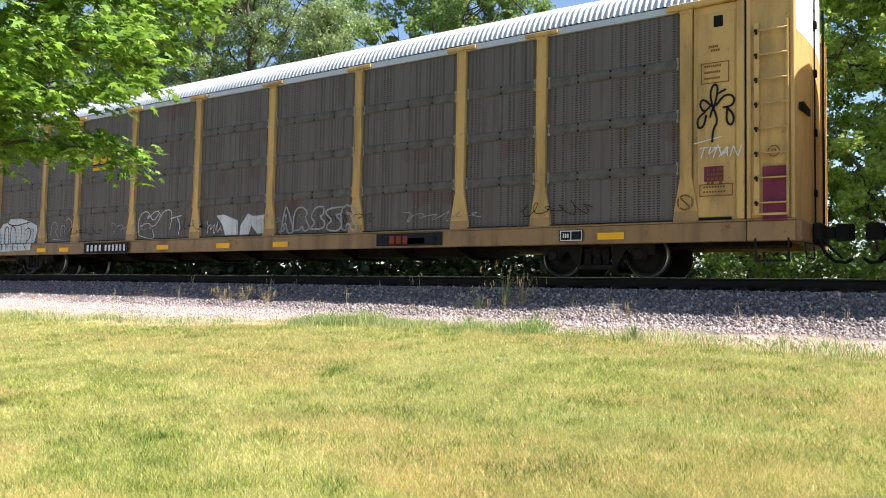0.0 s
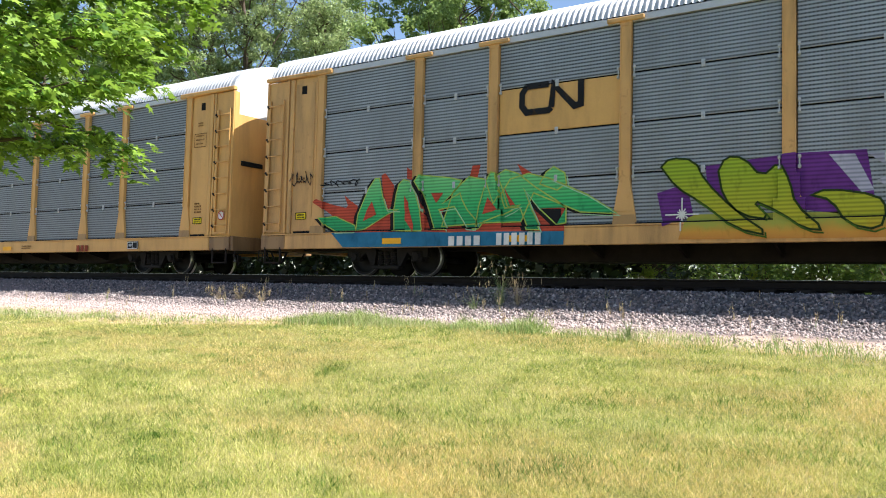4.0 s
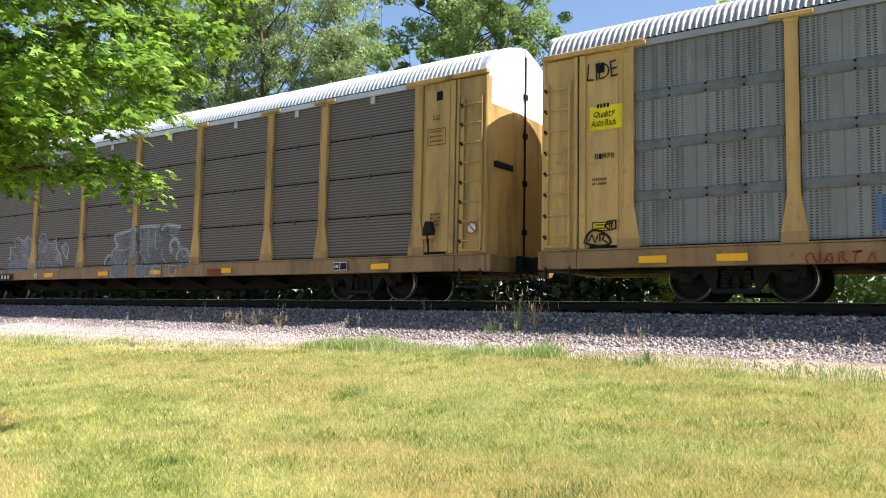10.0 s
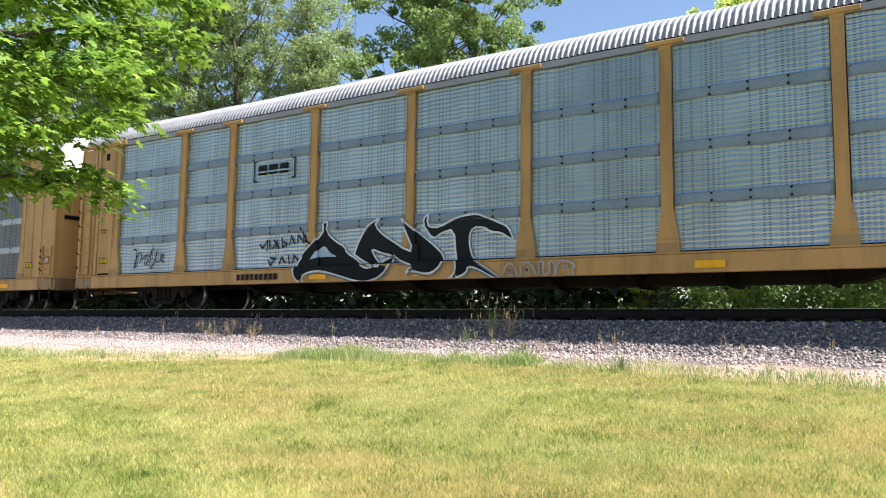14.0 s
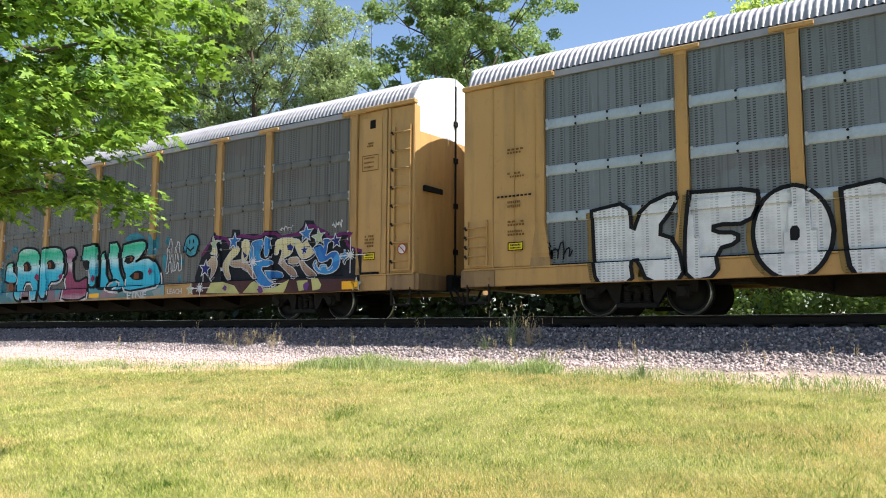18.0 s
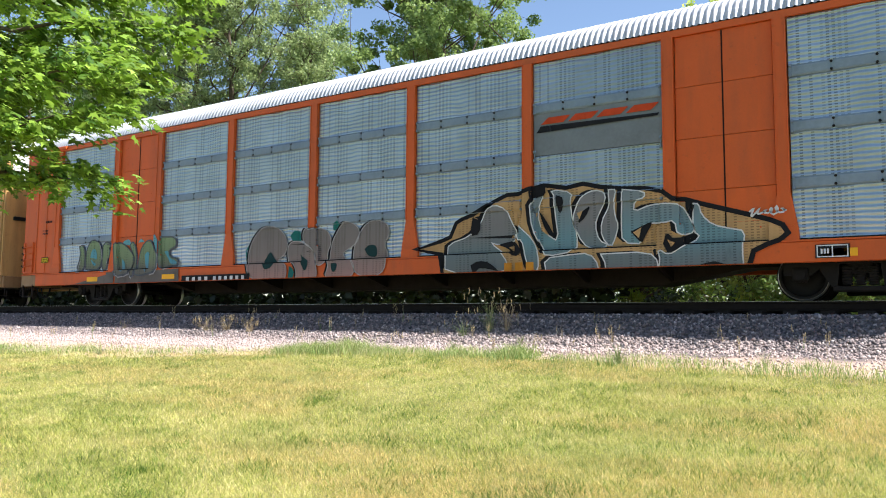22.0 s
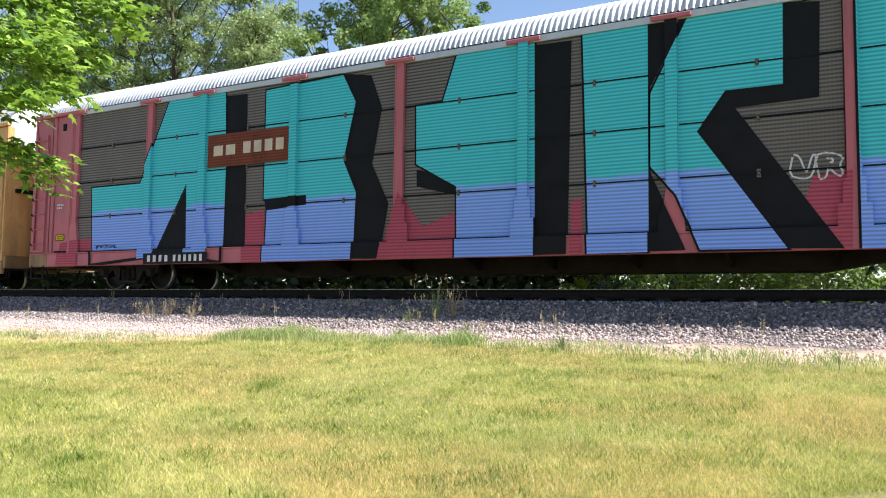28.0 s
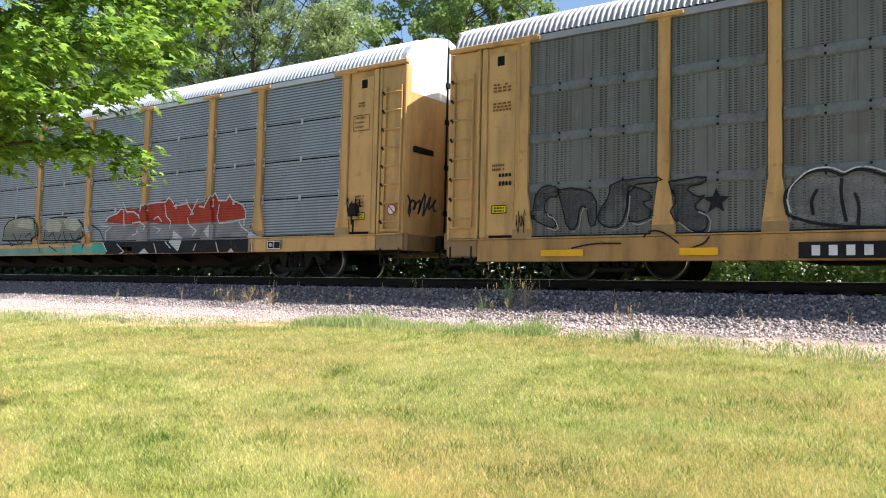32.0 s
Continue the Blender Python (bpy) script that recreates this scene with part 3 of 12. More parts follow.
    hw.box(*span(HALF + 0.02, HALF + 0.10), -1.25, -0.55, 2.86, 2.98)
    part("door_hardware", hw, DARK_GAP, car, "dark rods and locks of the end door")
    # buffer beam, coupler, step and lever
    part("end_sill", Shape().box(*span(HALF - 0.12, HALF + 0.10), -1.5, 1.5, 0.60, 0.97, c=0.015), SILL_GRIME, car)
    part("coupler", shared("coupler", coupler_shape, TRUCK), TRUCK, car, at=pose((HALF + 0.02) * k, 0, 0, 0, 0, 0 if k == 1 else 180))
    part("air_hose", shared(("air_hose", k), lambda: hose_shape(k), DARK_GAP), DARK_GAP, car, "black rubber air hose")
    part("draft_gear", Shape().box(*span(HALF + 0.10, HALF + 0.26), -0.42, 0.42, 0.62, 1.0, c=0.03), TRUCK, car, "black draft gear box")
    part("step", shared("step", step_shape, UNDER), UNDER, car, at=pose(13.32 * k, -SIDE, 0))
    part("uncoupling_lever", shared(("lever", k), lever_shape, CLIP), UNDER, car, at=pose((HALF + 0.13) * k, 0, 0) if k == 1 else pose((HALF + 0.20) * k, 0, 0))


def autorack(number, label, frame_mat=None, panel_mat=None, kind="slots", band=None, posts=POSTS, sill=0.36, drop=0.0, roof=None,
             ends=("ladder", "ladder"), solid=(), clips=True, fishbelly=True, white=None, sill_mat=None, cap="tee", foot=0.99, clip=None, knuckle=None):
    """One wagon, built round its middle at the head of the rails; number counts back from the first."""
    frame_mat, band, white = frame_mat or YELLOW, band or BAND_GREY, white or WHITE
    car = empty("autorack_car", pose(0, 0, 0))
    tagged(car, label, "rail car", "autorack cars of the freight train")
    CARS.append((number, car))
    for a, b in ((-HALF, -12.92), (12.92, HALF)):
        part("corner_sill", Shape().box(a, b, -SIDE - 0.012, -SIDE + 0.10, foot - 0.02 - min(sill, 0.36), foot - 0.036, c=0.012), SILL_GRIME, car, "rust-stained corner of the sill")
    part("side_sill", Shape().box(-12.91, 12.91, -SIDE - 0.02, -SIDE + 0.10, foot - 0.02 - sill, foot - 0.035, c=0.012).box(-HALF, HALF, -SIDE - 0.035, -SIDE + 0.02, foot - 0.033, foot - 0.005), sill_mat or frame_mat, car)
    part("underframe", shared(("underframe", fishbelly), lambda: underframe_shape(fishbelly), UNDER), UNDER, car, "dark steel underframe")
    for i in range(9):
        part("cross_bearer", shared("cross_bearer", cross_bearer_shape, UNDER), UNDER, car, at=pose(-6.8 + i * 1.7, 0, 0))
    part("far_side", Shape().box(-HALF, HALF, SIDE - 0.10, SIDE - 0.02, 0.6, 4.93), frame_mat, car, "far side wall of the car body")
    part("floor_deck", Shape().box(-HALF + 0.1, HALF - 0.1, -SIDE + 0.13, SIDE - 0.13, 0.965, 1.0), UNDER, car)
    part("roof", shared("roof", lambda: roof_shape(HALF - 0.08), ROOF), roof or ROOF, car, "corrugated white-grey sheet roof")
    part("top_rail", Shape().box(-12.0, 12.0, -SIDE + 0.01, -SIDE + 0.09, 4.80, 4.925), ORANGE if frame_mat is ORANGE else (roof or ROOF), car)
    for x in posts:
        p = part("post", shared(("post", foot), lambda: post_shape(foot), YELLOW), frame_mat, car, at=pose(x, 0, 0))
        part("post_shoe", shared(("post_shoe", foot), lambda: Shape().prism([(-0.222, foot - 0.028), (0.222, foot - 0.028), (0.204, foot + 0.17), (-0.204, foot + 0.17)], "y", -SIDE - 0.01, -SIDE - 0.001), SHOE), SHOE if frame_mat not in (ORANGE, ROSE) else frame_mat, p, "" if frame_mat in (ORANGE, ROSE) else "browned foot of the post")
        if cap:
            part("post_cap", shared("post_cap", cap_shape, YELLOW), frame_mat, p)
    for x in (-10.05, 10.05):
        truck(car, x)
    end_bay(car, 1, frame_mat, ends[1], white, foot)
    end_bay(car, -1, frame_mat, ends[0], white, foot)
    rows, y = 4, -SIDE + 0.075
    step = (Z1 - foot) / rows
    for b, (a, c) in enumerate(bays(posts)):
        w, mid = c - a, (a + c) / 2
        for r in range(rows):
            mat = solid[(b, r)] if (b, r) in solid else panel_mat
            gap = 0.028 if kind == "lines" else 0.006
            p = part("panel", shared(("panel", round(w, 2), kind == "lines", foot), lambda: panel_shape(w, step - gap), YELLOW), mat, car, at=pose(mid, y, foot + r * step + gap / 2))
            if kind == "lines" and clips and r:
                part("clip", shared("clip", clip_shape, CLIP), clip or CLIP, p, at=pose(0, -0.012, -0.02))
            if kind != "lines" and r and (b, r) not in solid:
                part("strap", shared(("strap", round(w, 2)), lambda: band_shape(w), BAND_GREY, TRUCK), [band, TRUCK], p, at=pose(0, -0.012, 0))
            if r and clips and frame_mat is not ROSE and ((b, r) not in solid or solid[(b, r)] not in (ORANGE, OCHRE, YELLOW_CLEAN)):
                for q in (-1, 1):
                    part("bracket", shared("bracket", bracket_shape, CLIP), knuckle or CLIP, p, at=pose(q * (w / 2 - 0.035), -0.03, 0.0))
        if all((b, r) in solid and solid[(b, r)] is frame_mat for r in range(rows)):
            # a bay plated over: two upright plates with a seam and rows of rivets
            part("plate_seam", Shape().box(mid - 0.012, mid + 0.012, y - 0.02, y - 0.012, foot + 0.02, Z1 - 0.02), DARK_GAP, car, "upright seam between two plates")
            rivets = Shape()
            for x in (mid - 0.34 * w, mid - 0.06, mid + 0.06, mid + 0.34 * w):
                for k in range(8):
                    z = foot + 0.25 + k * 0.47
                    rivets.tube((x, y - 0.012, z), (x, y - 0.024, z), 0.016, 6)
            tagged(part("rivet", rivets, frame_mat, car), kind="stuff")
        part("foot_seam", Shape().box(a - 0.02, c + 0.02, -SIDE - 0.004, -SIDE + 0.05, foot - 0.003, foot + 0.022), DARK_GAP, car, "dark seam at the foot of the sheets")
        # black sheet in place of the unlit inside of the wagon
        part("backing", Shape().box(a, c, y + 0.03, y + 0.06, foot, Z1), DARK_GAP, car, "black sheet standing for the unlit inside")
    return car


PITCH = 28.6


def run(t):
    """How far the train has rolled at t seconds: it slows a little."""
    return 10.985 * t - 0.016 * t * t


RAW = plain("plain_grey_sheet", (0.20, 0.22, 0.225), 0.5, 0.1, 0.2, 2.0)
TAN = plain("plain_brown_sheet", (0.13, 0.11, 0.09), 0.6, 0.0, 0.25, 2.0)
SIGN = sheet_lines("white_painted_ribbed_sheet", (0.62, 0.63, 0.62), (0.42, 0.43, 0.43), (0.4, 0.38, 0.35), 0.3)

SPECS = [
    dict(label="yellow autorack with grimy brown slotted sides and white scrawls", panel_mat=PANEL_BROWN, band=BAND_BROWN, frame_mat=YELLOW, knuckle=CLIP_DULL, sill_mat=SILL_GRIME, fishbelly=False),
    dict(label="yellow autorack with ribbed lead-grey sides and sprayed letters", solid={(2, 2): YELLOW_CLEAN}, panel_mat=PANEL_LEAD, kind="lines", frame_mat=YELLOW_WARM),
    dict(label="clean yellow autorack with ribbed zinc sides", solid={(2, 2): SIGN}, panel_mat=PANEL_ZINC, kind="lines", frame_mat=YELLOW_CLEAN),
    dict(label="yellow autorack with grey slotted sides and pale blue graffiti", roof=ROOF_GREY, solid={(8, 1): PANEL_LEAD, (7, 0): PANEL_LEAD, (8, 0): PANEL_LEAD}, panel_mat=PANEL_GREY, frame_mat=YELLOW, knuckle=BAND_GREY, sill_mat=SILL_GRIME),
    dict(label="grimy yellow autorack with umber ribbed sides", solid={(0, 2): TAN, (0, 3): TAN, (1, 2): YELLOW_CLEAN, (1, 3): YELLOW_CLEAN}, panel_mat=PANEL_UMBER, kind="lines", frame_mat=YELLOW_DIRTY, knuckle=BAND_GREY, clip=BAND_BROWN, sill_mat=SILL_GRIME),
    dict(label="ochre autorack with bright blue-grey slotted sides", roof=ROOF_GREY, panel_mat=PANEL_BLUE, kind="weave", band=BAND_BLUE, knuckle=BAND_BLUE, frame_mat=OCHRE, fishbelly=False),
    dict(label="ochre autorack with slate sides, pale straps and bold white letters", roof=ROOF_GREY, solid={(6, 2): RAW}, panel_mat=PANEL_SLATE, band=BAND_PALE, frame_mat=OCHRE, ends=("smooth", "smooth")),
    dict(label="ochre autorack with olive-grey sides covered in graffiti", roof=ROOF_GREY, solid={(1, 2): OCHRE, (1, 3): OCHRE}, panel_mat=PANEL_OLIVE, band=BAND_OLIVE, frame_mat=OCHRE),
    dict(label="orange autorack with bright blue-grey slotted sides and graffiti", solid={**{(b, r): ORANGE for b in (1, 7) for r in range(4)}, (6, 2): RAW}, panel_mat=PANEL_BLUE, kind="weave", band=BAND_BLUE, knuckle=BAND_BLUE, frame_mat=ORANGE, ends=("smooth", "smooth"), cap=None),
    dict(label="ochre autorack with blue-grey sides above red and black graffiti", panel_mat=PANEL_BLUE, kind="weave", band=BAND_BLUE, knuckle=BAND_BLUE, frame_mat=OCHRE),
    dict(label="faded red autorack painted over with giant turquoise letters", panel_mat=PANEL_TAUPE, kind="lines", frame_mat=ROSE, knuckle=PANEL_TAUPE, clip=PANEL_TAUPE),
    dict(label="yellow autorack with dark slotted sides and a deep black-striped sill", roof=ROOF_GREY, panel_mat=PANEL_IRON, frame_mat=YELLOW_WARM, knuckle=BAND_GREY, sill_mat=SILL_RUSTY, sill=0.47, foot=0.82),
    dict(label="yellow autorack with ribbed lead-grey sides and red letters", panel_mat=PANEL_LEAD, kind="lines", frame_mat=YELLOW_WARM),
]
BUILT = [autorack(i, **s) for i, s in enumerate(SPECS)]
for i in (4, 11, 12):
    brake = part("hand_brake", shared("hand_brake", hand_brake_shape, TRUCK), TRUCK, BUILT[i], "black hand brake on its bracket", pose(12.26, -SIDE, 1.5))
    part("bracket_plate", shared("bracket_plate", lambda: Shape().box(-0.2, 0.12, -0.10, 0.03, -0.17, -0.10, c=0.01), YELLOW), SPECS[i]["frame_mat"], brake)
LEAD = copy_thing(BUILT[2], pose(0, 0, 0))
LEAD["label"] = "yellow autorack at the head of the cut"
CARS.append((-1, LEAD))
SHIFT = {-1: 0.4, 0: 0.03, 1: 0.04, 2: 0.05, 3: 0.05, 4: -0.03, 5: -0.05, 6: -0.12, 7: -0.18, 8: -0.25, 9: -0.26, 10: -0.28, 11: -0.08, 12: -0.03}
for o in LEAD.children_recursive:
    if o.name.startswith("wheelset"):
        WHEELSETS.append((o, round(o.matrix_basis.translation.x, 3)))


# ---- paint on the wagon sides ----
from mathutils.geometry import tessellate_polygon


def spray(name, stops, ground=None, rough=0.5, worn=0.35, seed=0.0, patches=(), mist=0.0):
    """Aerosol paint: colour bands by height (z, colour), worn through in patches; the pressed sheet below shows in it."""
    k = Mat(name, 0.7, 0.0, 0.12)
    v = k.co()
    z = k.math("ADD", k.axis("Z", v), k.math("MULTIPLY", k.math("SUBTRACT", k.noise(3.0, 3, 0.6, v), 0.5), 0.25))
    lo, hi = stops[0][0], stops[-1][0] + 0.001
    if len(stops) > 1:
        c = k.ramp(k.n("MapRange", i_Value=z, i_1=lo, i_2=hi).outputs[0], *[((a - lo) / (hi - lo), b) for a, b in stops])
    else:
        c = k.mix(k.ramp(k.noise(2.0 + seed, 4, 0.6, v), (0.4, 0.0), (0.7, 1.0)), stops[0][1], scaled(stops[0][1], 0.72))
    if patches:
        cells = k.n("TexVoronoi", i_Vector=k.n("Mapping", i_Vector=v, i_Scale=(2.1, 0.01, 2.6)).outputs[0], i_Scale=1.0).outputs["Color"]
        pick = k.ramp(k.n("SeparateColor", i_Color=cells).outputs[0], *[(0.22 + 0.78 * i / len(patches), q) for i, q in enumerate(patches)])
        use = k.ramp(k.n("SeparateColor", i_Color=cells).outputs[1], (0.38, 0.0), (0.42, 1.0))
        c = k.mix(k.math("MULTIPLY", use, 0.85), c, pick)
    w = k.ramp(k.noise(5.0 + seed, 5, 0.7, k.co((1, 1, 0.4))), (0.56, 0.0), (0.72, 1.0))
    x, zz = k.axis("X", v), k.axis("Z", v)
    if ground == "lines":
        tri = k.math("ABSOLUTE", k.math("SUBTRACT", k.math("FRACT", k.math("MULTIPLY", k.math("SUBTRACT", zz, 0.99), 14.6)), 0.5))
        # darker bands carry the creases' shade into the paint colour
        c = k.mix(k.ramp(tri, (0.10, 0.9), (0.36, 0.0)), c, k.mix(0.44, c, (0.01, 0.01, 0.01)))
    elif ground:
        c = k.mix(k.math("MULTIPLY", slot_mask(k, x, zz), 0.6), c, (0.015, 0.015, 0.015))
    k.color(c)
    # the sheet shows where the paint has worn away or was only misted on
    bare = k.math("MULTIPLY", w, worn)
    if mist:
        bare = k.math("MAXIMUM", bare, k.ramp(k.noise(1.6, 3, 0.6, v), (0.40, mist), (0.60, mist * 0.35)))
    k.t.links.new(k.math("SUBTRACT", 1.0, bare), k.b.inputs["Alpha"])
    return k.m


GLYPHS, WIDTHS = {}, {}


def wide(ch):
    """The width of a letter of the built-in font against a capital's height."""
    glyph(ch, 0.0)
    return WIDTHS[ch]


def glyph(ch, fat):
    """Triangles of one letter of the built-in font in a unit box, swollen by fat."""
    if (ch, fat) not in GLYPHS:
        tris = []
        for f in (0.0, fat):
            cu = bpy.data.curves.new("letter", "FONT")
            cu.body, cu.resolution_u, cu.offset = ch, 3, f
            ob = bpy.data.objects.new("letter", cu)
            me = bpy.data.meshes.new_from_object(ob)
            me.calc_loop_triangles()
            co = np.array([v.co[:2] for v in me.vertices])
            if f == 0.0:
                lo, hi = co.min(0), co.max(0)
                WIDTHS[ch] = (hi[0] - lo[0]) / 0.72
            tris = [[tuple((co[i] - lo) / (hi - lo)) for i in t.vertices] for t in me.loop_triangles]
            bpy.data.objects.remove(ob)
            bpy.data.curves.remove(cu)
            bpy.data.meshes.remove(me)
        GLYPHS[(ch, fat)] = tris
    return GLYPHS[(ch, fat)]


def cut(poly, axis, at, keep_low):
    """The part of a flat polygon on one side of a line."""
    out, n = [], len(poly)
    for i in range(n):
        a, b = poly[i], poly[(i + 1) % n]
        ia, ib = (a[axis] <= at) == keep_low, (b[axis] <= at) == keep_low
        if ia:
            out.append(a)
        if ia != ib:
            t = (at - a[axis]) / (b[axis] - a[axis])
            out.append((a[0] + (b[0] - a[0]) * t, a[1] + (b[1] - a[1]) * t))
    return out


def soften(pts, rounds=2):
    """Corners of a line cut to curves; its ends stay."""
    for _ in range(rounds):
        out = [pts[0]]
        for a, b in zip(pts[:-1], pts[1:]):
            out += [(a[0] * 0.75 + b[0] * 0.25, a[1] * 0.75 + b[1] * 0.25), (a[0] * 0.25 + b[0] * 0.75, a[1] * 0.25 + b[1] * 0.75)]
        pts = out + [pts[-1]]
    return pts


class Side:
    """Lays flat painted shapes on the stepped side of one wagon."""

    def __init__(self, number, posts=POSTS, straps=True, smooth=False, foot=0.99):
        self.car, self.posts, self.straps, self.smooth, self.foot, self.top = BUILT[number], posts, straps, smooth, foot, foot - 0.005
        self.rng = random.Random(number + 5)
        self.low = 0.62 if number != 11 else 0.36
        xs = [-12.92, -12.73, -12.0, 12.0, 12.73, 12.92]
        for p in posts:
            xs += [p - 0.25, p - 0.17, p - 0.106, p + 0.106, p + 0.17, p + 0.25]
        self.xs = sorted(xs)
        self.zs = [self.top, 1.35, 1.76]
        if straps:
            for r in (1, 2, 3):
                s = foot + r * (Z1 - foot) / 4
                self.zs += [s - 0.088, s + 0.088]
        self.zs.sort()

    def depth(self, x, z):
        if z < self.top:
            return -SIDE - 0.039
        if abs(x) > 12.0:
            if self.smooth:
                return -SIDE - 0.018
            return -SIDE - 0.014 if 12.73 < abs(x) < 12.92 else (-SIDE + 0.018 if abs(x) < 12.8 else -SIDE - 0.018)
        for p in self.posts:
            w = 0.106 if z > 1.76 else (0.17 if z > 1.35 else 0.25)
            if abs(x - p) < w:
                return -SIDE - 0.018
        if self.straps:
            q = (z - self.foot) / ((Z1 - self.foot) / 4)
            if 0.5 < q < 3.5 and abs(q - round(q)) * (Z1 - self.foot) / 4 < 0.088:
                return -SIDE + 0.075 - 0.012 - 0.034
        return -SIDE + 0.075 - 0.016

    def lay(self, name, polys, mat, label="", layer=0, parent=None, order=lambda i: 0):
        """Polygons (x, z) become one thin painted part that follows posts, sheets and sill."""
        s, seen = Shape(), {}
        for index, poly in enumerate(polys):
            poly = cut(poly, 1, self.low, False)
            if len(poly) < 3:
                continue
            pieces = [poly]
            for axis, lines in ((0, self.xs), (1, self.zs)):
                done = []
                for q in pieces:
                    lo, hi = min(p[axis] for p in q), max(p[axis] for p in q)
                    for at in lines:
                        if lo < at < hi and q:
                            a = cut(q, axis, at, True)
                            if len(a) > 2:
                                done.append(a)
                            q = cut(q, axis, at, False)
                    if len(q) > 2:
                        done.append(q)
                pieces = done
            for q in pieces:
                cx, cz = sum(p[0] for p in q) / len(q), sum(p[1] for p in q) / len(q)
                y = self.depth(cx, cz) - 0.007 * layer - 0.0003 * (order(index) % 21)
                area = sum(q[i][0] * q[(i + 1) % len(q)][1] - q[(i + 1) % len(q)][0] * q[i][1] for i in range(len(q)))
                if area < 0:
                    q = q[::-1]
                ids = []
                for p in q:
                    key = (round(p[0], 4), round(y, 4), round(p[1], 4))
                    if key not in seen:
                        seen[key] = len(s.v)
                        s.v.append((p[0], y, p[1]))
                    ids.append(seen[key])
                if len(set(ids)) == len(ids):
                    s.f.append(tuple(ids))
                    s.m.append(0)
                    s.s.append(False)
                if cz > self.top and abs(cx) < 12.0:
                    self.wrap(s, q, cx, cz, y, layer)
        if not s.f:
            return None
        ob = part(name, s, mat, parent or self.car, label)
        return ob

    def wrap(self, s, q, cx, cz, y, layer):
        """The paint turns the corner of a post, down to the sheet."""
        w = 0.106 if cz > 1.76 else (0.17 if cz > 1.35 else 0.25)
        for p in self.posts:
            if abs(cx - p) > w:
                continue
            for a, b in zip(q, q[1:] + q[:1]):
                if abs(a[0] - b[0]) < 1e-5 and abs(abs(a[0] - p) - w) < 1e-4 and abs(a[1] - b[1]) > 0.01:
                    x = a[0] + (0.001 + 0.0008 * layer) * (1 if a[0] > p else -1)
                    n = len(s.v)
                    s.v += [(x, y, a[1]), (x, y, b[1]), (x, -SIDE + 0.062, b[1]), (x, -SIDE + 0.062, a[1])]
                    s.f.append((n, n + 1, n + 2, n + 3))
                    s.m.append(0)
                    s.s.append(False)

    def word(self, text, x0, x1, z0, z1, fill, edge=None, fat=0.029, rim=0.035, tilt=5, jump=0.06, label="", slant=0.0, overlap=0.1, edge2=None, shift=None):
        """Sprayed letters of one word, each stretched to its share of the box."""
        n, r = len(text), self.rng
        wts = [0.5 if c == " " else 0.16 + wide(c) for c in text]
        tot, x, layers, which = sum(wts), x0, [[], [], []], [[], [], []]
        for c, w in zip(text, wts):
            cw = (x1 - x0) * w / tot
            if c != " ":
                pad = cw * 0.07 / w
                a, b = x + pad - cw * overlap * 0.5, x + cw - pad + cw * overlap * 0.5
                lo, hi = z0 + r.uniform(-jump, jump) * (z1 - z0), z1 + r.uniform(-jump, jump) * (z1 - z0)
                if c in "aceghmnorsuvwxz" and any(q in "bdfhkltABCDEFGHIJKLMNOPQRSTUVWXYZ" for q in text):
                    hi = lo + (hi - lo) * 0.74
                th = radians(r.uniform(-tilt, tilt))
                cx, cz = (a + b) / 2, (lo + hi) / 2

                def put(p):
                    u, v = (p[0] - 0.5) * (b - a), (p[1] - 0.5) * (hi - lo)
                    u += slant * v
                    return (cx + u * math.cos(th) - v * math.sin(th), cz + u * math.sin(th) + v * math.cos(th))
                layers[2] += [[put(p) for p in t] for t in glyph(c, fat)]
                if edge:
                    layers[1] += [[put(p) for p in t] for t in glyph(c, fat + rim)]
                if edge2:
                    dx, dz = shift or (0, 0)
                    layers[0] += [[(put(p)[0] + dx, put(p)[1] + dz) for p in t] for t in glyph(c, fat + rim * (1.0 if shift else 2.2))]
            x += cw
            for a, b in zip(layers, which):
                b += [len(b) and b[-1] + 1] * (len(a) - len(b))
        piece = None
        for depth, mat, name in ((0, edge2, "letter_depth"), (1, edge, "lettering_outline"), (2, fill, "lettering")):
            for k in sorted(set(which[depth])) if mat else ():
                tris = [p for p, q in zip(layers[depth], which[depth]) if q == k]
                ob = self.lay(name if piece else "graffiti", tris, mat, "" if piece else label, depth + 1, piece, lambda i: k)
                piece = piece or ob

    def piece(self, shapes, fill, line, w=0.03, back=None, shift=(0.14, -0.02), label="", holes=(), hole=None, spark=None, first=1, rounds=1):
        """A sprayed word of hand-drawn letters: each a rounded outline with its depth, fill and edge."""
        top = None
        for i, q in enumerate(shapes):
            q = soften(q + q[:1], rounds)[:-1] if rounds else q
            if back:
                p = self.lay("graffiti" if not top else "letter_depth", fan_cut([(a + shift[0], b + shift[1]) for a, b in q]), back, label if not top else "", first, top, lambda n: i)
                top = top or p
            p = self.lay("lettering" if top else "graffiti", fan_cut(q), fill[i % len(fill)] if isinstance(fill, list) else fill, label if not top else "", first + 1, top, lambda n: i)
            top = top or p
            self.strokes([q + q[:1]], w, line, "", first + 2, "lettering_outline", top)
            if spark:
                m = len(q)
                self.strokes([[(a + 0.05, b - 0.05) for a, b in q[int(m * 0.55):int(m * 0.85)]]], w * 0.8, spark, "", first + 3, "highlight", top)
        for q in holes:
            self.lay("counter", fan_cut(soften(q + q[:1], rounds)[:-1] if rounds else q), hole, "", first + 3, top)
        return top

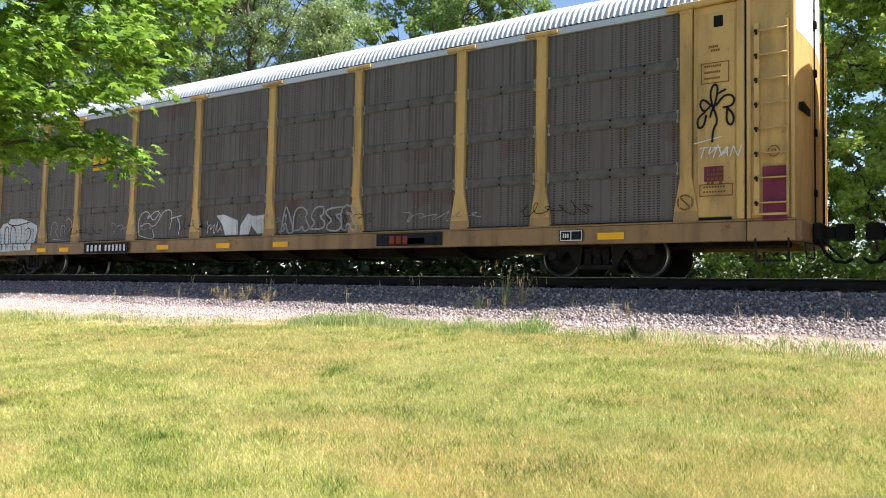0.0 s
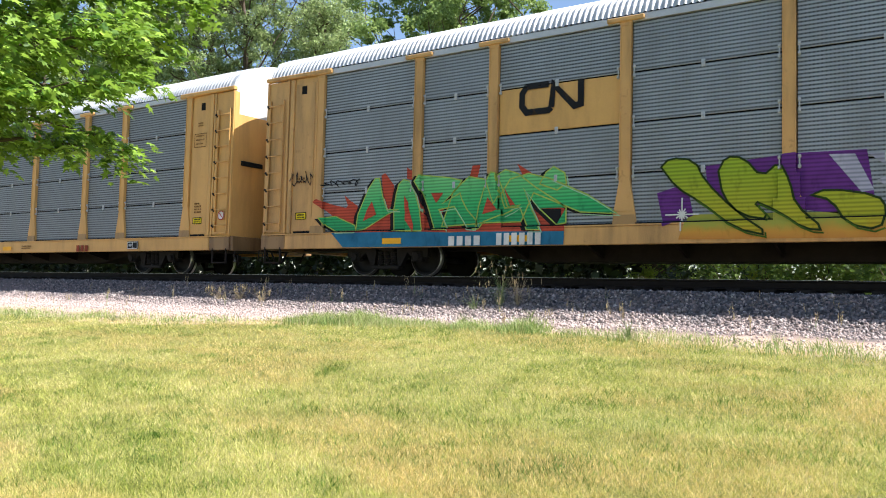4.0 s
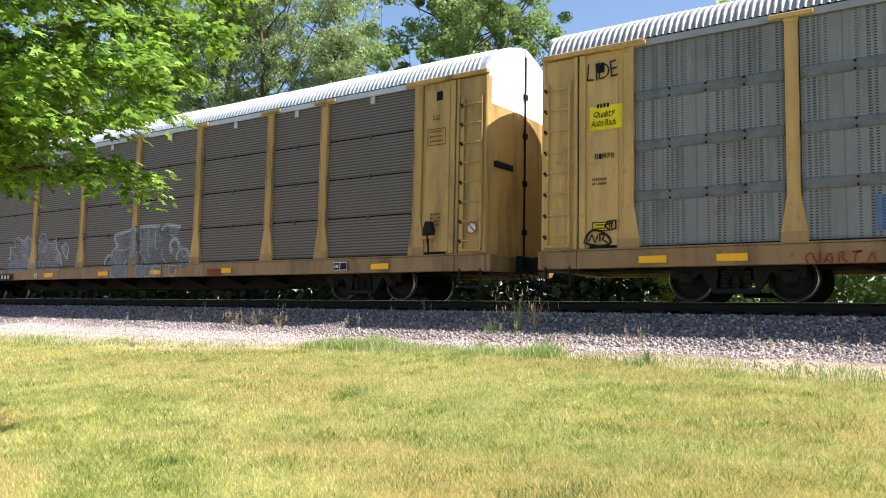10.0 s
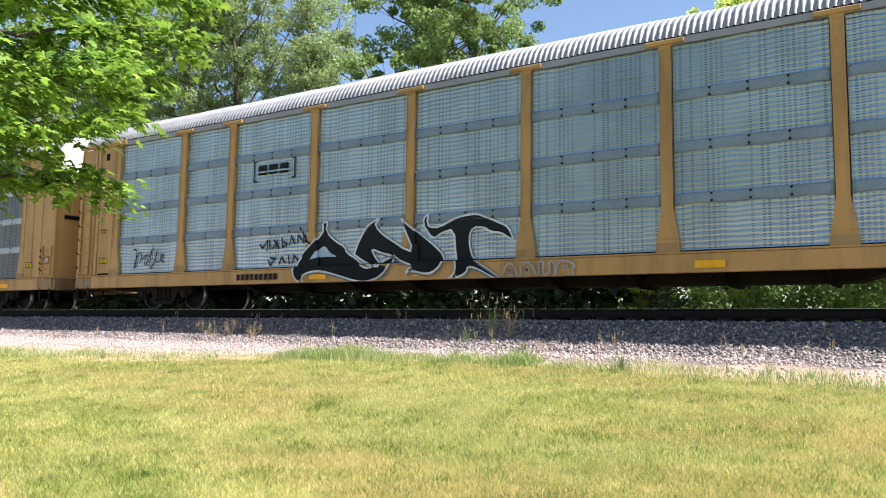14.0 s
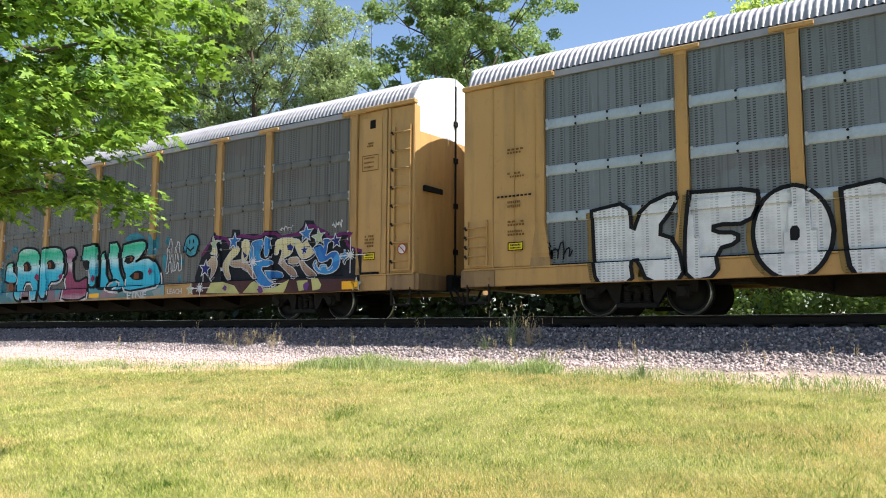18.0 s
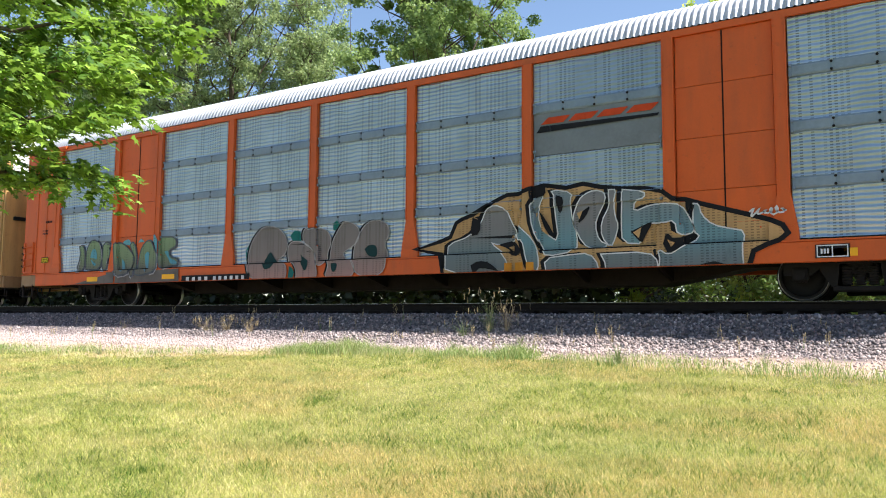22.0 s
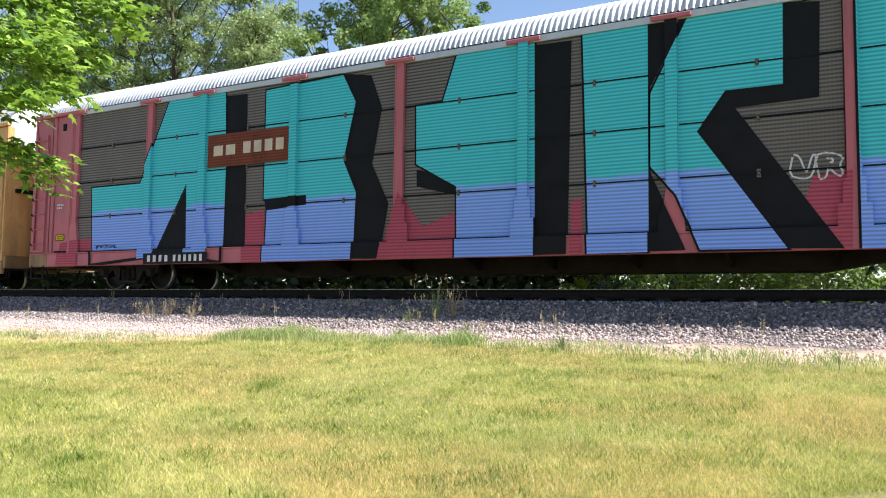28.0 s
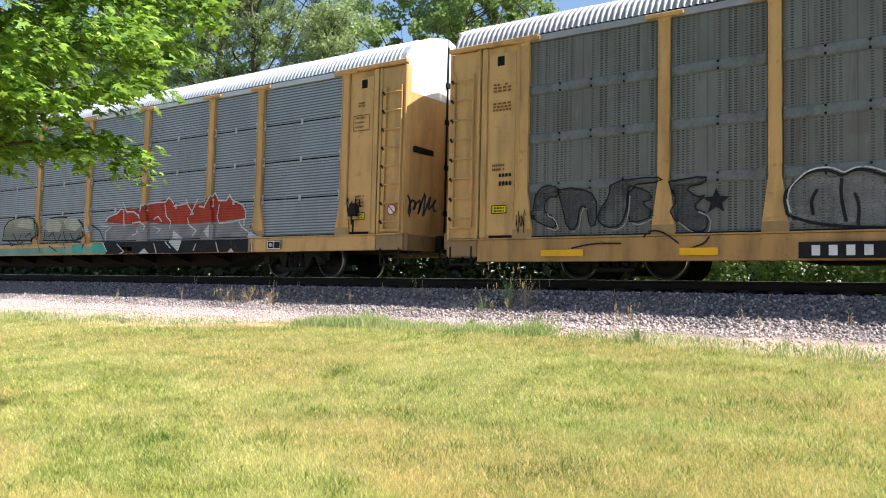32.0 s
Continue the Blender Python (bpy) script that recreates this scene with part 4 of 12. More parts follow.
    def strip(self, pts, w):
        """One band along a line, mitred at its corners."""
        loop = pts[0] == pts[-1]
        pts = [p for i, p in enumerate(pts) if i == 0 or math.hypot(p[0] - pts[i - 1][0], p[1] - pts[i - 1][1]) > 1e-4]
        n, sides = len(pts), []
        for i, (x, z) in enumerate(pts):
            a = pts[i - 1] if i else (pts[-2] if loop else None)
            b = pts[i + 1] if i < n - 1 else (pts[1] if loop else None)
            dirs = []
            for p, q in ((a, (x, z)), ((x, z), b)):
                if p and q:
                    l = math.hypot(q[0] - p[0], q[1] - p[1])
                    dirs.append(((q[0] - p[0]) / l, (q[1] - p[1]) / l))
            mx, mz = sum(d[0] for d in dirs), sum(d[1] for d in dirs)
            l = math.hypot(mx, mz)
            if l < 0.2:
                mx, mz, l = dirs[0][0], dirs[0][1], 1.0
            mx, mz = mx / l, mz / l
            k = min(2.0, 1.0 / max(0.3, mx * dirs[0][0] + mz * dirs[0][1])) * w / 2
            sides.append(((x - mz * k, z + mx * k), (x + mz * k, z - mx * k)))
        return [[sides[i][0], sides[i][1], sides[i + 1][1], sides[i + 1][0]] for i in range(n - 1)]

    def strokes(self, lines, w, mat, label="", layer=3, name="graffiti", parent=None):
        """Sprayed lines, each one band; those of a scrawl are parts of their own."""
        if parent or name != "graffiti":
            polys, turn = [], []
            for k, l in enumerate(lines):
                q = self.strip(l, w)
                turn += [k] * len(q)
                polys += q
            return self.lay(name, polys, mat, label, layer, parent, lambda i: turn[i])
        top = None
        for k, l in enumerate(lines):
            ob = self.lay(name, self.strip(l, w), mat, label, layer, None, lambda i: k)
            top = top or ob
        return top

    def outline_letters(self, x0, x1, z0, z1, n, mat, w=0.03, label=""):
        """Loose letter shapes that no one can read, drawn as one wandering outline each."""
        r, lines, cell, h = self.rng, [], (x1 - x0) / n, z1 - z0
        for i in range(n):
            a = x0 + cell * i
            j = lambda u, v: (a + cell * (u + r.uniform(-0.12, 0.12)), z0 + h * (v + r.uniform(-0.1, 0.1)))
            k = r.randint(0, 3)
            if k == 0:
                lines += [[j(0.05, 0.0), j(0.0, 0.9), j(0.45, 1.05), j(1.0, 0.8), j(0.75, 0.5), j(1.05, 0.1), j(0.7, 0.0), j(0.5, 0.35), j(0.35, 0.0), j(0.05, 0.02)], [j(0.35, 0.75), j(0.6, 0.72), j(0.45, 0.6), j(0.35, 0.75)]]
            elif k == 1:
                lines += [[j(1.0, 0.95), j(0.3, 1.0), j(0.0, 0.7), j(0.4, 0.45), j(0.05, 0.2), j(0.1, 0.0), j(0.8, 0.0), j(1.05, 0.35), j(0.6, 0.6), j(0.95, 0.7), j(1.0, 0.95)]]
            elif k == 2:
                lines += [[j(0.0, 0.05), j(0.3, 1.0), j(0.65, 1.0), j(1.05, 0.0), j(0.7, 0.02), j(0.55, 0.3), j(0.35, 0.3), j(0.28, 0.0), j(0.0, 0.05)], [j(0.45, 0.7), j(0.55, 0.45), j(0.4, 0.45), j(0.45, 0.7)]]
            else:
                lines += [[j(0.1, 1.0), j(0.0, 0.1), j(0.4, -0.02), j(0.9, 0.1), j(1.0, 0.95), j(0.7, 0.98), j(0.65, 0.35), j(0.4, 0.35), j(0.4, 1.0), j(0.1, 1.0)]]
        return self.strokes([soften(l, 1) for l in lines], w, mat, label)

    def tag(self, x0, x1, z0, z1, mat, w=0.03, n=7, label=""):
        """A quick scrawl in one looping line."""
        r, pts = self.rng, []
        m = n * 6
        ph = r.uniform(0, 6)
        for i in range(m + 1):
            t = i / m
            pts.append((x0 + (x1 - x0) * (t + 0.07 * math.sin(t * n * math.tau)), z0 + (z1 - z0) * (0.5 + 0.42 * math.sin(t * n * math.tau * 0.93 + ph) * (0.65 + 0.35 * math.sin(t * 11 + ph)))))
        return self.strokes([pts], w, mat, label)

    def rect(self, x0, x1, z0, z1, mat, name="marking", label="", layer=1, parent=None):
        return self.lay(name, [[(x0, z0), (x1, z0), (x1, z1), (x0, z1)]], mat, label, layer, parent)

    def bars(self, x0, x1, z0, z1, mat, n=6, gap=0.3, parent=None, layer=2, name="lettering"):
        """A row of plain bars in place of a mark that is not to be read."""
        c = (x1 - x0) / n
        ob = self.lay(name, [[(x0 + c * i + c * gap / 2, z0), (x0 + c * (i + 1) - c * gap / 2, z0), (x0 + c * (i + 1) - c * gap / 2, z1), (x0 + c * i + c * gap / 2, z1)] for i in range(n)], mat, "", layer, parent)
        return tagged(ob, kind="stuff") if ob else ob

    def plate(self, x0, x1, z0, z1, back, ink, n=10, label="black number panel with pale marks"):
        p = self.rect(x0, x1, z0, z1, back, "number_panel", label, 5)
        d, m = (z1 - z0) * 0.2, (x0 * 0.56 + x1 * 0.44)
        self.bars(x0 + (x1 - x0) * 0.05, m - 0.04, z0 + d, z1 - d, ink, 4, 0.5, p, 6)
        self.bars(m + 0.06, x1 - (x1 - x0) * 0.05, z0 + d, z1 - d, ink, 6, 0.5, p, 6)

    def frame_box(self, x0, x1, z0, z1, ink, rows=3, w=0.016, label="stencilled box of small marks"):
        """An outlined stencil with lines of small bars."""
        p = self.strokes([[(x0, z0), (x1, z0), (x1, z1), (x0, z1), (x0, z0)]], w, ink, label, 2, "stencil")
        for i in range(rows):
            z = z1 - (z1 - z0) * (i + 0.72) / (rows + 0.35)
            self.bars(x0 + 0.05, x1 - 0.05 - self.rng.uniform(0, 0.12), z, z + (z1 - z0) * 0.32 / rows, ink, 8, 0.35, p)
        return p

    def stencil(self, x, z, ink, rows=4, w=0.3, h=0.05):
        polys, r = [], self.rng
        for i in range(rows):
            n = r.randint(4, 8)
            c = w / n
            lo = z - i * h * 1.7
            polys += [[(x + c * j, lo), (x + c * (j + 0.7), lo), (x + c * (j + 0.7), lo + h), (x + c * j, lo + h)] for j in range(n) if r.random() < 0.9]
        ob = self.lay("stencil", polys, ink, "rows of small stencilled marks", 2)
        return tagged(ob, kind="stuff") if ob else ob

    def patch(self, shapes, mat, label, layer=0, name="graffiti", parent=None):
        """Sprayed fields of one colour, each a part of its own."""
        for i, q in enumerate(shapes):
            self.lay(name, fan_cut(q), mat, label, layer + 0.05 * i, parent)

    def star(self, x, z, r, mat, edge=None, lean=0.0, layer=4):
        """A small five-pointed star, sprayed with a pale edge."""
        pts = [(x + (r if i % 2 == 0 else r * 0.42) * math.sin(i * math.pi / 5 + lean), z + (r if i % 2 == 0 else r * 0.42) * math.cos(i * math.pi / 5 + lean)) for i in range(10)]
        p = self.lay("graffiti", fan_cut(pts), mat, "small sprayed star", layer)
        if edge:
            self.strokes([pts + pts[:1]], r * 0.13, edge, "", layer + 1, "lettering_outline", p)

    def glint(self, x, z, r, mat):
        """A sprayed sparkle: rays from one point."""
        rays = [[(x, z), (x + r * k * math.cos(a), z + r * k * math.sin(a))] for a, k in zip(np.linspace(0, math.tau, 13)[:-1], (1, 0.3, 0.4, 1, 0.35, 0.3, 1, 0.4, 0.3, 1, 0.3, 0.4))]
        self.strokes(rays, 0.025, mat, "white sprayed sparkle", 6)
        self.disc(x, z, r * 0.16, mat, "graffiti", "white sparkle centre", 6)

    def disc(self, x, z, r, mat, name="emblem", label="", layer=1, parent=None, n=20):
        return self.lay(name, [[(x + r * math.cos(i * math.tau / n), z + r * math.sin(i * math.tau / n)) for i in range(n)]], mat, label, layer, parent)

    def common(self, ink, sill=0.62, dots=(), yellow_label=True, box_x=9.45, right=True, sign=True):
        """Marks that every wagon carries: reflective strips, stencils, the inspection panel."""
        for x in dots:
            self.rect(x - 0.26, x + 0.26, sill + 0.07, sill + 0.20, SAFETY, "reflector", "yellow reflective strip")
        p = self.rect(box_x, box_x + 0.5, sill + 0.05, sill + 0.27, INK_BLACK, "inspection_panel", "black inspection stencil with white frame")
        self.strokes([[(box_x + 0.03, sill + 0.07), (box_x + 0.47, sill + 0.07), (box_x + 0.47, sill + 0.25), (box_x + 0.03, sill + 0.25), (box_x + 0.03, sill + 0.07)], [(box_x + 0.25, sill + 0.07), (box_x + 0.25, sill + 0.25)]], 0.018, INK_WHITE, "", 2, "frame_line", p)
        self.bars(box_x + 0.07, box_x + 0.21, sill + 0.12, sill + 0.2, INK_WHITE, 3, 0.4, p)
        if right:
            self.frame_box(12.15, 12.62, 3.42, 3.78, ink, 3)
            self.stencil(12.25, 1.85, ink, 4, 0.28, 0.045)
            self.stencil(12.28, 4.05, ink, 2, 0.2, 0.04)
        self.stencil(-12.6, 2.3, ink, 2, 0.3, 0.05)
        if yellow_label:
            for x in (12.2, -12.6):
                q = self.rect(x, x + 0.36, 1.32, 1.5, LABEL_YELLOW, "warning_label", "bright yellow warning label")
                self.strokes([[(x + 0.012, 1.332), (x + 0.348, 1.332), (x + 0.348, 1.488), (x + 0.012, 1.488), (x + 0.012, 1.332)]], 0.02, INK_BLACK, "", 2, "frame_line", q)
                self.bars(x + 0.06, x + 0.3, 1.42, 1.455, INK_BLACK, 7, 0.3, q)
                self.bars(x + 0.06, x + 0.3, 1.365, 1.395, INK_BLACK, 8, 0.3, q)
        for x in (13.36,) if sign else ():
            q = self.disc(x, 1.52, 0.12, INK_WHITE, "emblem", "round white sign with a red slash")
            self.strokes([[(x + 0.115 * math.cos(t), 1.52 + 0.115 * math.sin(t)) for t in np.linspace(0, math.tau, 15)], [(x - 0.08, 1.6), (x + 0.08, 1.44)]], 0.022, INK_RED, "", 2, "slash", q)


def ink(name, c, ground=None, worn=0.3, mist=0.0):
    return spray(name, [(0, c)], ground, worn=worn, mist=mist)


INK_BLACK, INK_WHITE = ink("black_paint", (0.018, 0.018, 0.02)), ink("white_paint", (0.70, 0.70, 0.68))
INK_RED, INK_RUST = ink("red_paint", (0.42, 0.03, 0.03)), ink("rust_red_paint", (0.28, 0.06, 0.03))
LABEL_YELLOW, INK_GREY = ink("label_yellow", (0.85, 0.66, 0.02), worn=0.1), ink("faded_white_spray", (0.36, 0.36, 0.36), "slots", 0.6)
CHALK = ink("chalk_white_spray", (0.62, 0.62, 0.62), "slots", 0.4)
SOOT = ink("black_spray", (0.015, 0.015, 0.017), "slots", 0.15)
STENCIL = ink("faded_stencil", (0.20, 0.10, 0.03))
MAROON = ink("maroon_spray", (0.17, 0.035, 0.06))
SKY_TAG = ink("pale_blue_spray", (0.40, 0.52, 0.60))
GOLD = ink("gold_letter_paint", (0.72, 0.42, 0.03), worn=0.15)


def three_blocks(s, x0, x1, z0, z1, fill, edge, label):
    """An owner's emblem as three plain blocks over a bar."""
    w, p = (x1 - x0) / 3, None
    e = s.lay("emblem", [[(x0 + w * i - 0.03, z0 + 0.17), (x0 + w * (i + 0.86) + 0.03, z0 + 0.17), (x0 + w * (i + 0.9) + 0.05, z1 + 0.03), (x0 + w * i, z1 + 0.03)] for i in range(3)], edge, label, 1)
    s.lay("emblem_block", [[(x0 + w * i, z0 + 0.2), (x0 + w * (i + 0.86), z0 + 0.2), (x0 + w * (i + 0.9), z1), (x0 + w * i + 0.03, z1)] for i in range(3)], fill, "", 2, e)
    s.lay("emblem_notch", [[(x0 + w * (i + q) + 0.0, z0 + a), (x0 + w * (i + q + 0.42), z0 + a), (x0 + w * (i + q + 0.42), z0 + a + 0.08), (x0 + w * (i + q), z0 + a + 0.08)] for i, (q, a) in enumerate(((0.4, 0.42), (0.25, 0.34), (0.3, 0.5)))], edge, "", 3, e)
    s.rect(x0, x1, z0, z0 + 0.10, fill, "emblem_bar", "", 2, e)


def loop_emblem(s, x0, x1, z0, z1, mat, w, label):
    """An owner's emblem as one bent band: an open ring and a folded bar."""
    m = x0 + (x1 - x0) * 0.46
    r = (z1 - z0)
    ring = [(m, z1), (x0 + 0.2 * r, z1), (x0, z1 - 0.25 * r), (x0, z0 + 0.25 * r), (x0 + 0.2 * r, z0), (m, z0), (m + 0.12 * r, z0 + 0.1 * r)]
    fold = [(m + 0.12 * r, z0 + 0.1 * r), (m + 0.2 * r, z1 - 0.05 * r), (x1 - 0.25 * r, z0 + 0.05 * r), (x1, z0 + 0.1 * r), (x1, z1)]
    return s.strokes([ring, fold], w, mat, label, 2, "emblem")


def slant_blocks(s, x0, x1, z0, z1, fill, under, label):
    w = (x1 - x0) / 4
    p = s.lay("emblem", [[(x0 + w * i, z0 + 0.16), (x0 + w * (i + 0.82), z0 + 0.16), (x0 + w * (i + 0.82) + 0.16, z1), (x0 + w * i + 0.16, z1)] for i in range(4)], fill, label, 2)
    s.lay("emblem_bar", [[(x0 - 0.1, z0), (x1 + 0.02, z0 + 0.04), (x1 + 0.05, z0 + 0.09), (x0, z0 + 0.13)]], under, "", 2, p)
    return p


def paint_first():
    s = Side(0)
    s.common(STENCIL, dots=(-8.9, -7.6, -5.6, -2.7, -0.2, 1.9, 6.0, 10.5), yellow_label=False, sign=False)
    s.strokes([ring(11.88, 1.32, 0.13), [(11.80, 1.40), (11.96, 1.24)]], 0.03, STENCIL, "round stencilled no-entry mark", 3, "stencil")
    s.strokes([ring(13.36, 2.12, 0.09), ring(13.36, 2.12, 0.03)], 0.02, STENCIL, "small round stencil", 3, "stencil")
    three_blocks(s, -6.37, -5.23, 3.17, 3.74, GOLD, INK_BLACK, "faded gold owner's emblem")
    s.plate(-6.47, -4.22, 0.62, 0.93, INK_BLACK, INK_WHITE)
    s.rect(4.93, 6.72, 0.65, 0.93, INK_BLACK, "marking", "black patch on the sill")
    s.bars(5.28, 5.83, 0.70, 0.87, INK_RUST, 3)
    # white arch of letters
    p = s.lay("graffiti", fan_cut([(-11.75, 1.00), (-11.72, 1.52), (-11.51, 1.70), (-11.21, 1.72), (-11.09, 1.85), (-10.46, 1.86), (-9.79, 1.72), (-9.42, 1.59), (-9.36, 1.43), (-9.53, 0.98), (-9.57, 0.77), (-11.73, 0.73)]), CHALK, "arched white spray block with dark letters", 1)
    s.strokes([soften(q, 1) for q in ([(-11.37, 0.81), (-11.41, 1.49), (-11.26, 1.62), (-11.13, 1.52), (-11.12, 0.80)], [(-11.00, 0.80), (-11.01, 1.60), (-10.79, 1.59), (-10.65, 1.41), (-10.64, 0.79)], [(-10.33, 0.79), (-10.34, 1.66), (-10.51, 1.62)], [(-10.12, 1.43), (-9.85, 1.54), (-9.73, 1.37), (-9.84, 1.12), (-10.03, 1.07), (-9.84, 0.78)], [(-9.58, 1.06), (-9.61, 1.47)], [(-11.21, 1.70), (-10.79, 1.60), (-9.79, 1.71)])], 0.035, SOOT, "", 2, "lettering", p)
    faint = ink("faint_white_spray", (0.40, 0.40, 0.40), "slots", 0.6, 0.5)
    s.strokes([soften(q, 1) for q in ([(-8.54, 1.21), (-8.51, 1.57), (-8.31, 1.69), (-8.13, 1.49), (-8.28, 1.36), (-8.11, 1.16)], [(-7.95, 1.19), (-7.98, 1.52), (-7.72, 1.54), (-7.75, 1.25)], [(-7.68, 1.7), (-7.48, 1.76), (-7.31, 1.5), (-7.5, 1.41), (-7.34, 1.18)], [(-8.42, 1.1), (-7.63, 1.05)])], 0.03, faint, "faint white bubble scrawl")
    s.strokes([soften(q, 1) for q in ([(-3.91, 1.12), (-3.98, 1.56), (-3.74, 1.82), (-3.42, 1.76), (-3.6, 1.55), (-3.12, 1.85), (-2.91, 1.64), (-3.25, 1.32), (-3.51, 1.49), (-3.88, 1.38)], [(-2.95, 1.6), (-2.83, 1.78), (-2.52, 1.83), (-2.43, 1.62), (-2.53, 1.25)], [(-2.51, 1.56), (-2.03, 1.63)], [(-2.22, 1.61), (-2.07, 1.35), (-2.14, 1.1)], [(-3.91, 1.12), (-3.49, 1.02), (-3.18, 1.03), (-3.29, 1.25)], [(-3.42, 1.66), (-3.26, 1.51), (-3.03, 1.7)])], 0.025, CHALK, "white looped scrawl")
    for q in ([(-0.60, 1.57), (-0.32, 1.59), (0.24, 1.41), (0.24, 1.04), (-0.24, 1.04), (-0.35, 1.30)], [(0.31, 1.03), (0.34, 1.28), (0.59, 1.58), (0.81, 1.51), (1.26, 1.52), (1.28, 1.06), (0.97, 1.05), (0.74, 1.27), (0.66, 1.04)]):
        s.lay("graffiti", fan_cut(q), CHALK, "white sprayed block", 1)
    s.tag(-1.00, -0.34, 1.03, 1.47, CHALK, 0.02, 5, "thin white scrawl")
    s.outline_letters(1.76, 4.30, 1.05, 1.64, 5, INK_GREY, 0.04, "faded grey bubble letters")
    for i in range(8):
        s.tag(*scrawl_box(s, -10.5 + i * 2.7, 1.15, 1.9, 0.45), SOOT if i % 2 else INK_GREY, 0.014, 6, "thin old scrawl")
    # forward end
    petals = ([(12.36, 2.95), (12.30, 3.22), (12.36, 3.40), (12.44, 3.36), (12.42, 3.15), (12.36, 2.95)], [(12.32, 3.02), (12.18, 3.16), (12.12, 3.05), (12.20, 2.90), (12.32, 3.02)], [(12.22, 2.92), (12.08, 2.80), (12.10, 2.62), (12.20, 2.66), (12.24, 2.86)], [(12.40, 3.0), (12.56, 3.20), (12.72, 3.14), (12.70, 2.98), (12.52, 2.96)], [(12.60, 2.95), (12.72, 2.80), (12.68, 2.62), (12.58, 2.70), (12.60, 2.95)], [(12.30, 2.80), (12.36, 3.0), (12.44, 2.72), (12.36, 2.60), (12.34, 2.36)], [(12.44, 3.22), (12.58, 3.28)])
    for q in petals:
        s.strokes([soften(list(q), 2)], 0.038, SOOT, "black looped tag")
    s.word("TITAN", 12.10, 12.83, 2.08, 2.28, INK_WHITE, fat=-0.012, tilt=6, jump=0.06, slant=0.35, label="white slanted tag")
    s.strokes([[(12.02, 2.36), (12.5, 2.45)], [(12.25, 2.12), (12.45, 2.3), (12.5, 2.12), (12.62, 2.25)]], 0.02, INK_WHITE, "white flourish")
    s.rect(12.20, 12.53, 1.67, 1.94, MAROON, "marking", "maroon paint patch")
    s.rect(13.18, 13.56, 0.95, 1.87, MAROON, "marking", "maroon paint patch on the corner post")
    s.frame_box(12.13, 12.68, 1.42, 1.62, STENCIL, 2)
    # rear end
    x0, x1, z0, z1 = (-13.48, -13.28, 1.91, 4.61)
    for i, c in enumerate("VASCAU"):
        h = (z1 - z0) / 6
        s.word(c, x0, x1, z1 - h * (i + 0.82), z1 - h * (i + 0.12), INK_BLACK, fat=0.014, tilt=3, jump=0, label="single black letter")
    s.outline_letters(-12.83, -11.88, 3.87, 4.39, 4, INK_BLACK, 0.03, "black bubble tag")
    s.word("QUALITY", -12.70, -12.02, 3.60, 3.68, INK_BLACK, fat=0.011, tilt=0, jump=0, label="black stencilled words")
    s.word("AUTO RACK", -12.70, -11.99, 3.38, 3.45, INK_BLACK, fat=0.011, tilt=0, jump=0, label="black stencilled words")
    for z in (2.6, 2.25, 1.95):
        s.tag(-12.65, -12.15, z, z + 0.3, SKY_TAG, 0.03, 4, "pale blue tag")
    s.tag(-12.6, -12.2, 1.2, 1.6, INK_BLACK, 0.02, 4, "black doodle")
    s.tag(-13.15, -13.05, 1.1, 1.9, ink("pink_spray", (0.55, 0.08, 0.2)), 0.03, 5, "pink tag")


def scrawl_box(s, x, z, w, h):
    return (x + s.rng.uniform(-0.3, 0.3), x + w + s.rng.uniform(-0.5, 0.3), z, z + h * s.rng.uniform(0.6, 1.1))


